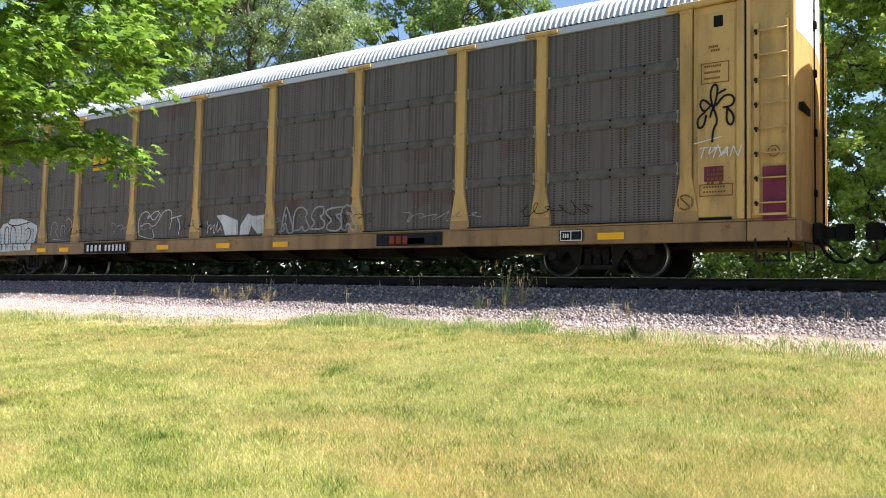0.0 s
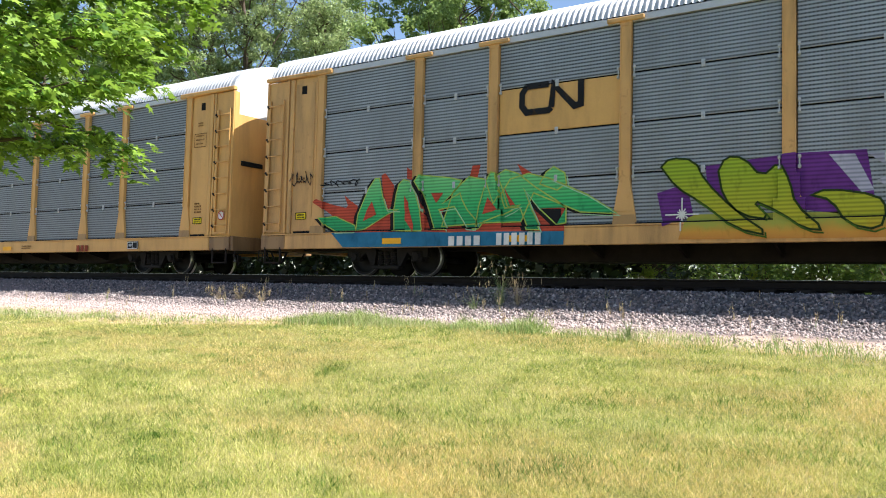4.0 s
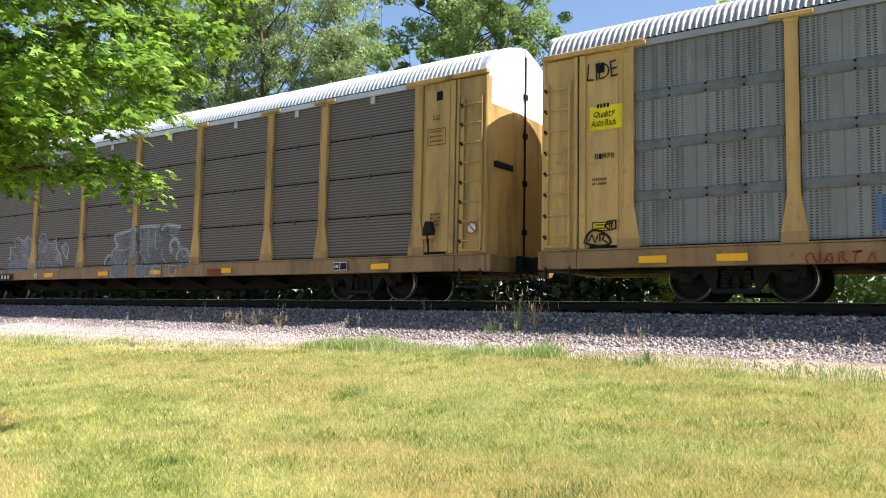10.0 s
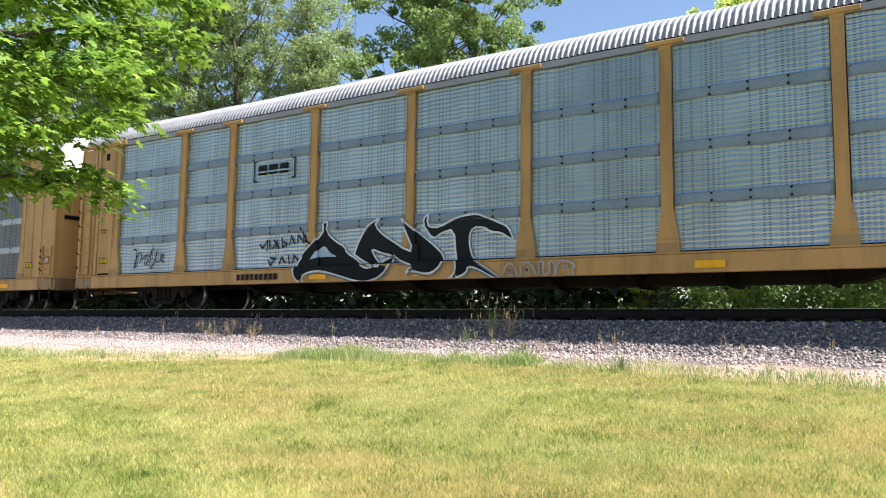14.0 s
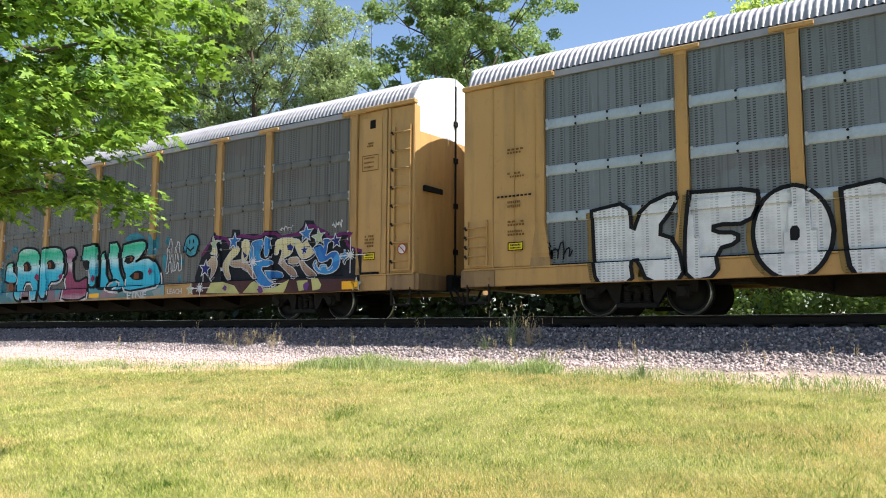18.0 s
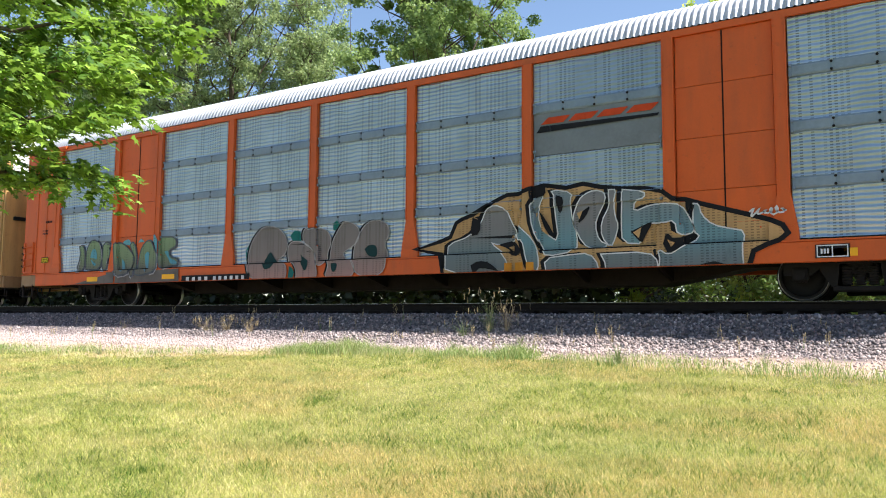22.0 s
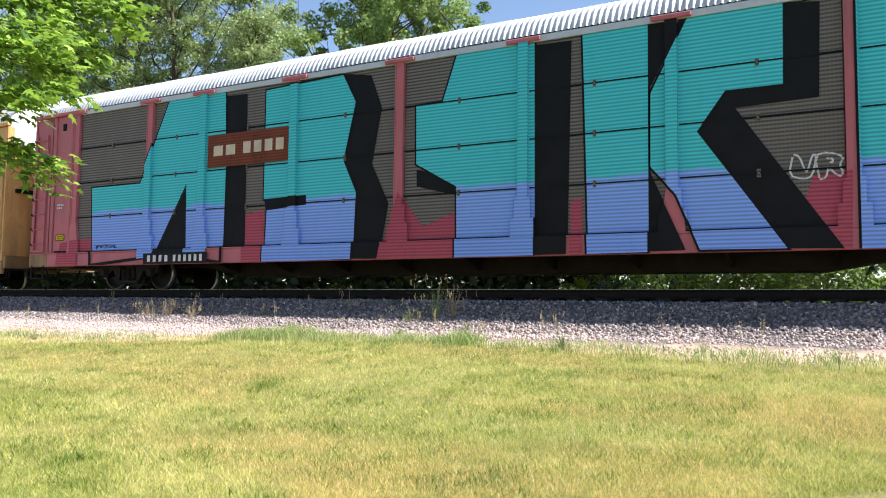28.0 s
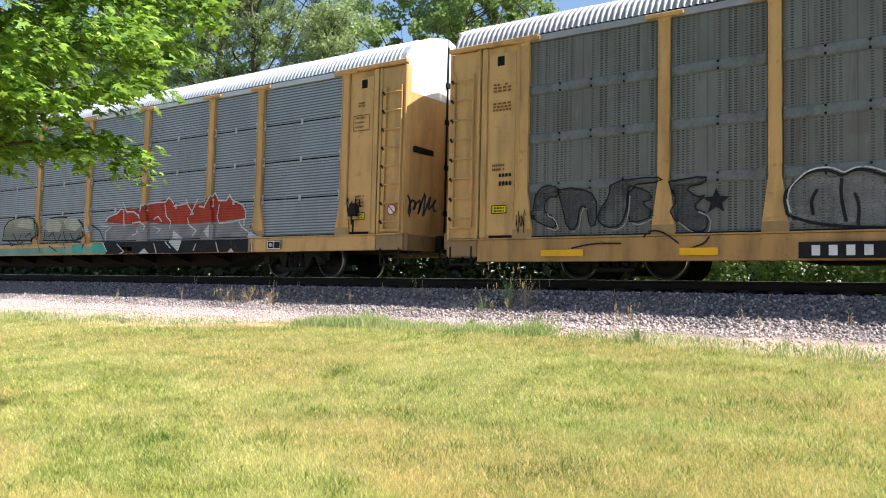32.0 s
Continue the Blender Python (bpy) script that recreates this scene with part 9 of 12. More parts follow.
    shape_10 = [(2.53, 1.28), (2.83, 1.29), (2.89, 1.18), (2.77, 1.1), (2.95, 0.98), (2.53, 1.01)]
    shape_11 = [(3.55, 1.04), (3.59, 1.25), (3.76, 1.27), (3.87, 1.2), (4.03, 1.21), (4.11, 1.1), (4.14, 0.78), (3.92, 0.63), (3.98, 0.9), (3.87, 1.01), (3.7, 0.99)]
    s.piece([shape_1, shape_2, shape_3, shape_4, shape_5, shape_6, shape_7, shape_8, shape_9, shape_10, shape_11], flame, cream, 0.026, lemon, (0.14, -0.02), words)
    shape_1 = [(4.26, 1.73), (4.58, 2.02), (4.95, 2.16), (5.31, 2.05), (5.3, 1.76), (5.1, 1.67), (4.92, 1.77), (4.79, 1.67), (4.94, 1.53), (5.35, 1.35), (5.64, 1.18), (5.74, 1.03), (5.54, 1.04), (5.04, 1.26), (4.63, 1.39), (4.25, 1.41)]
    shape_2 = [(4.25, 0.61), (4.22, 1.1), (4.47, 1.32), (4.84, 1.33), (5.25, 1.2), (5.4, 1.04), (5.42, 0.89), (5.79, 0.91), (5.83, 0.63), (5.69, 0.57)]
    shape_3 = [(5.58, 2.06), (6.04, 2.05), (6.11, 1.43), (6.03, 1.02), (5.95, 0.59), (5.78, 0.59), (5.76, 1.03), (5.7, 1.43)]
    shape_4 = [(6.11, 1.43), (6.27, 1.59), (6.26, 1.94), (6.4, 2.13), (6.53, 1.92), (6.51, 1.58), (6.32, 1.38)]
    shape_5 = [(6.03, 1.23), (6.41, 1.44), (6.87, 1.6), (7.0, 1.5), (7.08, 1.16), (7.34, 1.01), (7.39, 1.33), (7.44, 1.69), (7.74, 1.66), (7.74, 1.13), (7.72, 0.59), (7.03, 0.59), (6.81, 0.98), (6.73, 1.26), (6.32, 1.22), (6.59, 0.8), (6.63, 0.59), (6.02, 0.58)]
    shape_6 = [(7.74, 1.13), (7.78, 1.45), (7.87, 1.77), (8.15, 1.74), (8.11, 1.43), (8.05, 1.0), (7.74, 0.98)]
    shape_7 = [(8.01, 1.92), (8.44, 1.9), (8.55, 1.53), (8.73, 1.16), (8.83, 0.98), (8.42, 0.98), (8.3, 1.28), (8.19, 1.56), (8.15, 1.73)]
    s.piece([shape_1, shape_2, shape_3, shape_4, shape_5, shape_6, shape_7], flame, cream, 0.032, lemon, (0.16, -0.02), words, [[(4.73, 0.97), (4.89, 1.22), (5.15, 1.21), (5.35, 1.05), (5.36, 0.9), (5.14, 0.79), (4.89, 0.86)]], pine, rounds=0)
    s.piece([[(8.60, 2.01), (9.12, 2.02), (9.67, 1.22), (9.59, 2.10), (10.07, 2.09), (10.25, 1.81), (10.67, 1.08), (10.72, 0.47), (9.71, 0.48), (9.69, 1.00), (9.31, 1.22), (9.09, 0.50), (8.95, 0.50), (8.80, 1.18)], [(10.62, 1.40), (10.99, 1.94), (11.20, 1.97), (11.15, 1.52), (11.34, 1.49), (11.33, 1.35), (11.12, 1.35), (11.07, 1.14), (10.87, 1.13), (10.91, 1.37)], [(11.36, 1.89), (11.62, 2.03), (11.77, 2.03), (11.70, 1.31), (11.87, 1.30), (11.87, 1.15), (11.41, 1.13), (11.43, 1.26), (11.52, 1.30), (11.54, 1.79), (11.37, 1.75)]], flame, cream, 0.035, lemon, (0.22, -0.02), words)
    s.patch([[(-3.03, 1.15), (-2.78, 1.25), (-2.59, 1.11), (-2.77, 1.01)], [(-0.32, 1.66), (-0.06, 1.71), (0.11, 1.52), (-0.03, 1.43)]], pine, "teal gap in a letter", 5)
    shape_1 = [(-11.75, 1.47), (-10.96, 1.36), (-11.07, 1.07), (-11.46, 1.13)]
    shape_2 = [(-9.7, 1.71), (-9.57, 1.94), (-9.39, 1.82), (-9.56, 1.31)]
    shape_3 = [(-10.09, 1.41), (-9.83, 1.16), (-10.07, 1.05)]
    shape_4 = [(-6.61, 1.57), (-6.32, 1.96), (-6.37, 1.56), (-6.44, 1.28)]
    shape_5 = [(-7.24, 1.53), (-7.03, 1.44), (-7.05, 1.08), (-7.22, 1.16)]
    shape_6 = [(-5.99, 1.37), (-5.61, 1.56), (-5.64, 1.42), (-5.91, 1.34)]
    shape_7 = [(-4.93, 1.5), (-4.8, 1.63), (-4.54, 1.14), (-4.63, 1.0), (-4.82, 1.22)]
    shape_8 = [(-8.24, 1.72), (-8.08, 1.76), (-8.0, 1.56), (-8.15, 1.41)]
    shape_9 = [(-5.68, 0.99), (-5.3, 1.12), (-5.05, 1.29), (-5.29, 1.07)]
    shape_10 = [(-3.0, 1.92), (-2.88, 1.87), (-2.87, 1.61), (-3.04, 1.57)]
    shape_11 = [(-2.37, 1.78), (-2.24, 1.74), (-2.04, 1.44), (-2.2, 1.31), (-2.45, 1.45), (-2.23, 1.44)]
    shape_12 = [(0.01, 1.74), (0.15, 1.78), (0.25, 1.53), (0.13, 1.46)]
    s.patch([shape_1, shape_2, shape_3, shape_4, shape_5, shape_6, shape_7, shape_8, shape_9, shape_10, shape_11, shape_12], lemon, "lemon counter of a letter", 5)
    shape_1 = [(1.02, 2.12), (1.21, 2.11), (1.26, 1.87), (1.12, 1.82)]
    shape_2 = [(0.92, 1.71), (1.02, 1.82), (0.99, 1.36), (0.85, 1.22), (0.65, 1.28), (0.89, 1.36)]
    shape_3 = [(1.96, 2.13), (2.15, 2.15), (2.15, 1.81), (2.07, 1.53), (1.99, 1.63)]
    shape_4 = [(2.53, 2.12), (2.8, 2.07), (2.71, 1.77), (2.53, 1.45), (2.56, 1.22), (2.4, 1.4), (2.34, 1.63)]
    shape_5 = [(1.65, 1.15), (1.97, 1.03), (2.22, 0.96), (1.84, 0.93)]
    shape_6 = [(-1.81, 2.0), (-1.65, 1.97), (-1.59, 1.42), (-1.68, 1.29), (-1.75, 1.61)]
    shape_7 = [(0.4, 1.32), (0.51, 1.32), (0.72, 1.07), (0.99, 0.96), (0.58, 1.0)]
    shape_8 = [(-1.01, 1.1), (-0.64, 1.21), (-0.49, 1.08), (-0.86, 1.0)]
    shape_9 = [(5.31, 2.05), (5.51, 1.99), (5.5, 1.56), (5.33, 1.53), (5.35, 1.76)]
    shape_10 = [(6.04, 2.06), (6.2, 2.07), (6.13, 1.65), (6.05, 1.43)]
    shape_11 = [(6.42, 1.88), (6.59, 1.85), (6.55, 1.53), (6.39, 1.39), (6.46, 1.58)]
    shape_12 = [(6.89, 1.57), (7.05, 1.59), (7.13, 1.25), (7.39, 1.1), (7.34, 0.98), (7.13, 1.06)]
    shape_13 = [(7.45, 1.51), (7.74, 1.5), (7.74, 1.45), (7.45, 1.44)]
    shape_14 = [(7.45, 1.38), (7.73, 1.39), (7.71, 1.24), (7.44, 1.31)]
    shape_15 = [(8.15, 1.73), (8.19, 1.47), (8.2, 0.99), (8.04, 1.02), (8.11, 1.43)]
    shape_16 = [(8.38, 1.93), (8.56, 1.93), (8.7, 1.52), (8.84, 1.38), (8.83, 1.14), (8.62, 1.35)]
    shape_17 = [(4.73, 0.97), (4.82, 1.17), (4.99, 1.27), (4.86, 1.07), (4.89, 0.86)]
    shape_18 = [(4.58, 1.6), (4.95, 1.76), (4.92, 1.63), (4.74, 1.57)]
    shape_19 = [(6.17, 1.16), (6.36, 1.18), (6.68, 0.75), (6.58, 0.59), (6.44, 0.59), (6.54, 0.75)]
    s.patch([shape_1, shape_2, shape_3, shape_4, shape_5, shape_6, shape_7, shape_8, shape_9, shape_10, shape_11, shape_12, shape_13, shape_14, shape_15, shape_16, shape_17, shape_18, shape_19], lemon, "lemon depth of a letter", 5)
    s.tag(2.73, 3.44, 1.40, 1.57, INK_WHITE, 0.03, 6, "white looped tag on the teal cloud")
    s.rect(-11.6, 9.2, 0.63, 0.93, ink("magenta_spray", (0.34, 0.06, 0.20)), "graffiti", "magenta spray along the sill", 0.5)
    s.plate(-6.65, -4.18, 0.58, 0.87, INK_GREY, INK_BLACK, label="pale number panel with dark marks")
    x0, x1, z0, z1 = (11.91, 12.93, 1.07, 1.73)
    w, h = x1 - x0, z1 - z0
    out = [(0.0, 0.1), (0.3, 0.0), (0.95, 0.05), (1.0, 0.9), (0.8, 1.0), (0.6, 0.8), (0.3, 0.85), (0.0, 0.9)]
    pts = [(x0 + a * w, z0 + b * h) for a, b in out]
    s.lay("graffiti", [[pts[i], pts[(i + 1) % len(pts)], (x0 + w * 0.5, z0 + h * 0.45)] for i in range(len(pts))], pine, "dark teal patch", 1)
    s.rect(12.36, 12.60, 2.91, 3.00, INK_WHITE, "notice", "small white notice")


def paint_eleventh():
    """Giant letters over the whole side: turquoise above, violet-blue below, with black depth and a rose ground."""
    s = Side(10, straps=False)
    L = "lines"
    tur = spray("turquoise_violet_spray", [(0.62, (0.24, 0.39, 0.88)), (2.02, (0.26, 0.42, 0.90)), (2.10, (0.085, 0.58, 0.63)), (4.8, (0.08, 0.57, 0.63))], L, worn=0.06)
    dark = ink("pitch_black_spray", (0.012, 0.012, 0.014), L, 0.05)
    rose = spray("rose_ground_spray", [(0.62, (0.46, 0.09, 0.12)), (1.6, (0.42, 0.08, 0.12))], L, worn=0.15)
    s.common(INK_WHITE, dots=(), yellow_label=True, box_x=11.9)
    for q in ([(-12.51, 0.64), (-11.09, 0.62), (-11.14, 1.38), (-12.43, 1.27)], [(-5.71, 0.61), (-5.07, 0.60), (-5.12, 1.85), (-5.76, 1.75)], [(-1.94, 0.63), (-0.04, 0.63), (-0.06, 1.55), (-0.84, 1.29), (-1.41, 2.03)], [(2.37, 0.64), (2.61, 0.63), (2.59, 1.69), (2.37, 1.65)], [(6.11, 0.65), (7.05, 0.63), (7.08, 1.89), (6.51, 1.84)]):
        s.lay("graffiti", fan_cut(q), rose, "rose spray low on the side", 0)
    shape_1 = [(-11.07, 0.62), (-11.21, 2.73), (-9.33, 2.73), (-8.35, 4.81), (-6.43, 4.81), (-6.35, 2.88), (-6.36, 0.62), (-7.60, 0.77), (-7.66, 2.62), (-8.76, 0.80)]
    shape_2 = [(-5.07, 0.60), (-5.03, 1.82), (-3.88, 1.90), (-3.88, 2.12), (-5.13, 2.09), (-5.14, 4.68), (-2.92, 4.76), (-2.57, 4.11), (-2.87, 2.82), (-2.52, 2.10), (-2.57, 0.64)]
    shape_3 = [(-1.00, 2.60), (-1.02, 3.83), (-0.39, 3.85), (-0.06, 4.82), (1.64, 4.83), (1.66, 0.63), (-0.03, 0.60), (-0.05, 2.07)]
    shape_4 = [(2.61, 4.86), (3.84, 4.84), (3.83, 0.64), (2.72, 0.63)]
    shape_5 = [(3.88, 3.51), (4.54, 4.81), (6.10, 4.81), (6.08, 3.41), (5.16, 3.41), (4.68, 2.74), (6.11, 0.65), (4.73, 0.66), (4.33, 1.64), (3.87, 2.18)]
    shape_6 = [(7.18, 0.61), (7.18, 4.85), (8.82, 4.80), (9.85, 2.68), (11.37, 2.68), (11.32, 0.62), (9.79, 0.66), (9.51, 1.02), (8.51, 0.95), (8.51, 0.62)]
    big = (shape_1, shape_2, shape_3,
           shape_4, shape_5, shape_6)
    shape_1 = [(-7.62, 2.62), (-7.52, 0.71), (-8.76, 0.73)]
    shape_2 = [(-6.43, 4.70), (-5.74, 4.68), (-5.68, 0.65), (-6.36, 0.62)]
    shape_3 = [(-2.92, 4.79), (-2.18, 4.66), (-1.89, 3.90), (-2.12, 2.69), (-1.68, 1.81), (-1.90, 0.63), (-2.57, 0.64), (-2.52, 2.10), (-2.87, 2.82), (-2.57, 4.11)]
    shape_4 = [(-5.13, 2.09), (-3.88, 2.12), (-3.88, 1.90), (-5.07, 1.83)]
    shape_5 = [(-4.41, 3.24), (-3.82, 3.21), (-3.81, 2.95), (-4.40, 2.97)]
    shape_6 = [(-1.00, 2.48), (-0.99, 2.13), (-0.05, 1.89), (-0.05, 2.28)]
    shape_7 = [(1.68, 4.75), (2.39, 4.73), (2.31, 0.64), (1.66, 0.63)]
    shape_8 = [(3.86, 4.87), (4.54, 4.86), (3.85, 3.59)]
    shape_9 = [(3.84, 2.13), (4.49, 0.66), (3.83, 0.65)]
    shape_10 = [(6.10, 4.81), (6.66, 4.73), (6.62, 3.13), (5.32, 3.09), (6.94, 0.63), (6.11, 0.65), (4.68, 2.74), (5.16, 3.41), (6.08, 3.41)]
    shape_11 = [(8.54, 2.56), (9.07, 1.76), (8.54, 1.79)]
    shape_12 = [(8.82, 4.86), (9.43, 4.70), (10.45, 2.94), (11.37, 2.94), (11.37, 2.68), (9.85, 2.68)]
    shape_13 = [(11.37, 2.73), (11.97, 2.71), (11.94, 0.92), (11.32, 0.94)]
    shape_14 = [(8.51, 0.95), (9.51, 1.02), (9.79, 0.66), (8.51, 0.62)]
    shade = (shape_1, shape_2, shape_3, shape_4, shape_5, shape_6,
             shape_7, shape_8, shape_9, shape_10, shape_11, shape_12, shape_13, shape_14)
    for q in shade:
        s.lay("graffiti", fan_cut(q), dark, "black depth of a giant letter", 1)
    for q in big:
        edge = s.strokes([q + q[:1]], 0.08, dark, "black edge of a giant letter", 2)
        s.lay("lettering", fan_cut(q), tur, "turquoise and violet-blue fill", 3, edge)
    for r in (1, 2, 3):
        for a, b in bays():
            s.rect(a, b, 0.99 + r * 0.9525 - 0.016, 0.99 + r * 0.9525 + 0.012, dark, "seam", "dark seam between two sheets", 4)
    # rust-brown company board
    x0, x1, z0, z1 = (-6.95, -4.39, 2.95, 3.76)
    p = s.rect(x0, x1, z0, z1, ink("rust_brown_board", (0.20, 0.055, 0.03), L, 0.3), "emblem", "rust-brown board with cream blocks", 5)
    s.bars(x0 + 0.15, x0 + 0.95, z0 + 0.28, z1 - 0.28, ink("cream_paint", (0.62, 0.52, 0.40), worn=0.15), 2, 0.25, p, 6)
    s.bars(x0 + 1.1, x1 - 0.12, z0 + 0.28, z1 - 0.25, ink("cream_paint_worn", (0.60, 0.50, 0.38), worn=0.2), 4, 0.3, p, 6)
    s.plate(-8.98, -6.77, 0.62, 0.89, INK_BLACK, INK_WHITE)
    s.tag(-11.00, -10.12, 1.04, 1.20, INK_BLACK, 0.03, 5, "black tag")
    s.word("RCK", 10.27, 10.95, 1.15, 1.33, INK_BLACK, fat=0.014, tilt=3, label="small black tag")
    s.outline_letters(6.18, 6.97, 1.79, 2.17, 2, CHALK, 0.03, "white doodle")
    for z in (3.3, 2.6):
        s.tag(12.1, 12.8, z, z + 0.25, INK_BLACK, 0.02, 5, "faint tag")


def fan_cut(q):
    """Triangles of a plain polygon."""
    tess = tessellate_polygon([[Vector((a, b, 0)) for a, b in q]])
    return [[q[i] for i in t] for t in tess]


def paint_twelfth():
    s = Side(11, foot=0.82)
    s.common(STENCIL, sill=0.36)
    chrome = spray("chrome_spray", [(0.8, (0.45, 0.40, 0.36)), (1.3, (0.66, 0.66, 0.66)), (1.9, (0.45, 0.54, 0.62))], "slots", worn=0.12)
    coal = ink("coal_spray", (0.02, 0.02, 0.022), "slots", 0.25)
    shape_1 = [(-11.6, 1.67), (-11.39, 1.86), (-11.07, 1.79), (-11.12, 1.6), (-11.28, 1.63), (-11.41, 1.49), (-11.38, 1.29), (-11.22, 1.24), (-11.11, 0.97), (-11.48, 1.08), (-11.68, 1.23)]
    shape_2 = [(-11.12, 1.74), (-10.71, 1.77), (-10.3, 1.6), (-10.29, 1.04), (-10.44, 1.0), (-10.5, 1.38), (-10.65, 1.41), (-10.7, 0.96), (-10.9, 0.96), (-11.01, 1.4)]
    shape_3 = [(-10.2, 1.36), (-10.06, 1.54), (-10.01, 1.84), (-9.12, 1.88), (-8.98, 1.78), (-9.67, 1.75), (-9.72, 1.16), (-9.86, 0.98), (-10.1, 0.97), (-10.3, 1.13)]
    shape_4 = [(-9.67, 1.74), (-9.3, 1.64), (-9.21, 1.46), (-9.44, 1.42), (-9.11, 1.18), (-9.62, 1.02), (-9.68, 1.25)]
    shape_5 = [(-8.89, 1.77), (-8.24, 1.84), (-8.24, 1.71), (-8.63, 1.65), (-8.41, 1.46), (-8.24, 1.5), (-8.5, 1.29), (-8.2, 1.15), (-8.24, 0.85), (-8.49, 0.85), (-8.89, 1.17), (-8.76, 1.39)]
    s.piece([shape_1, shape_2, shape_3, shape_4, shape_5],
            ink("charcoal_mist_spray", (0.09, 0.09, 0.092), "slots", 0.4, 0.8), coal, 0.028, None, label="charcoal letters sprayed over the grey sheets", spark=INK_GREY)
    s.strokes([soften(q, 2) for q in [[(-9.34, 0.76), (-9.25, 0.87), (-9.11, 0.89), (-8.93, 0.82), (-8.69, 0.64)], [(-10.77, 0.58), (-10.34, 0.67), (-9.76, 0.66)], [(-8.49, 0.55), (-8.24, 0.63), (-8.16, 0.76)]]], 0.03, coal, "thin black curved line")
    s.star(-8.07, 1.38, 0.24, coal)
    bubble = [[(-6.9, 1.08), (-6.97, 1.43), (-6.78, 1.66), (-6.58, 1.79), (-6.31, 1.81), (-6.1, 1.7)], [(-6.1, 1.7), (-5.9, 1.79), (-5.67, 1.75), (-5.47, 1.64), (-5.26, 1.72), (-5.05, 1.7)], [(-5.05, 1.7), (-4.85, 1.73), (-4.65, 1.79), (-4.49, 1.66), (-4.39, 1.4), (-4.19, 1.28), (-4.08, 1.02), (-4.04, 0.75)], [(-6.46, 1.5), (-6.56, 1.31), (-6.52, 1.07)], [(-6.1, 1.66), (-6.12, 1.4), (-6.04, 0.95)]]
    bubble += [[(-5.92, 1.41), (-5.85, 1.22), (-5.87, 0.89)], [(-5.46, 1.6), (-5.42, 1.27), (-5.42, 0.88)], [(-5.05, 1.66), (-5.1, 1.38), (-5.03, 0.87)], [(-4.73, 1.47), (-4.75, 1.22), (-4.65, 0.86)], [(-6.9, 1.08), (-6.41, 0.9), (-5.41, 0.83), (-4.47, 0.83)]]
    s.patch([[(-6.9, 0.97), (-6.92, 1.48), (-6.58, 1.73), (-6.1, 1.66), (-5.66, 1.72), (-5.05, 1.66), (-4.64, 1.74), (-4.42, 1.4), (-4.14, 1.1), (-4.13, 0.83)]], ink("pale_grey_mist_spray", (0.28, 0.28, 0.275), "slots", 0.5, 0.85), "thin grey mist in the bubble letters")
    s.strokes([soften(q, 2) for q in bubble], 0.05, coal, "black bubble letters in outline")
    s.strokes([[(a + 0.04, b + 0.045) for a, b in soften(q, 2)] for q in bubble[:3]], 0.025, CHALK, "thin pale line beside the black", 4)
    chrome_0 = [(-3.9, 0.99), (-3.88, 1.27), (-3.77, 1.6), (-3.6, 1.69), (-3.42, 1.65), (-3.28, 1.57), (-3.1, 1.71), (-2.82, 1.74), (-2.67, 1.64), (-2.72, 1.35), (-2.74, 0.99), (-2.93, 0.96), (-3.02, 1.24), (-3.08, 1.4), (-3.15, 0.97), (-3.35, 0.95), (-3.43, 1.29), (-3.53, 1.38), (-3.55, 0.96)]
    chrome_1 = [(-2.81, 0.96), (-2.74, 1.35), (-2.55, 1.66), (-2.28, 1.71), (-2.11, 1.59), (-2.18, 1.35), (-2.39, 1.23), (-2.15, 1.16), (-2.1, 0.97), (-2.47, 0.9)]
    chrome_2 = [(-2.07, 0.94), (-2.14, 1.27), (-2.11, 1.55), (-1.95, 1.7), (-1.69, 1.73), (-1.58, 1.56), (-1.53, 1.24), (-1.53, 0.92), (-1.75, 0.88)]
    chrome_3 = [(-1.46, 0.96), (-1.44, 1.67), (-1.38, 1.9), (-1.13, 2.01), (-0.87, 1.85), (-1.01, 1.61), (-1.08, 1.47), (-0.85, 1.47), (-0.82, 1.32), (-1.06, 1.25), (-1.09, 1.07), (-0.94, 1), (-1.12, 0.83), (-1.37, 0.87)]
    s.piece([chrome_0, chrome_1, chrome_2, chrome_3], chrome, SOOT, 0.055, SOOT, (0.05, -0.06), "chrome letters edged in black", [[(-2.5, 1.42), (-2.37, 1.51), (-2.29, 1.43), (-2.42, 1.35)], [(-1.87, 1.39), (-1.74, 1.43), (-1.74, 1.25), (-1.87, 1.21)]], SOOT)
    s.strokes([[(a, b + 0.05) for a, b in chrome_0[3:9]], [(a, b + 0.05) for a, b in chrome_1[2:5]], [(a, b + 0.05) for a, b in chrome_3[1:6]]], 0.03, CHALK, "white edge of the chrome letters", 2)
    dusk = ink("coal_mist_spray", (0.03, 0.03, 0.032), "slots", 0.5, 0.5)
    silt = ink("silt_grey_spray", (0.27, 0.265, 0.25), "slots", 0.4, 0.3)
    s.patch([[(-0.07, 1.35), (-0.01, 1.61), (0.22, 1.81), (0.66, 1.87), (1, 1.77), (0.94, 1.61), (0.66, 1.68), (0.33, 1.62), (0.11, 1.48), (0.05, 1.34)], [(0.42, 1.46), (0.6, 1.58), (0.77, 1.49), (0.88, 1.3), (0.72, 1.2), (0.53, 1.2)], [(0.15, 0.96), (0.24, 1.21), (0.44, 1.21), (0.5, 1.04), (0.38, 0.94)]], dusk, "smoky black field of a letter")
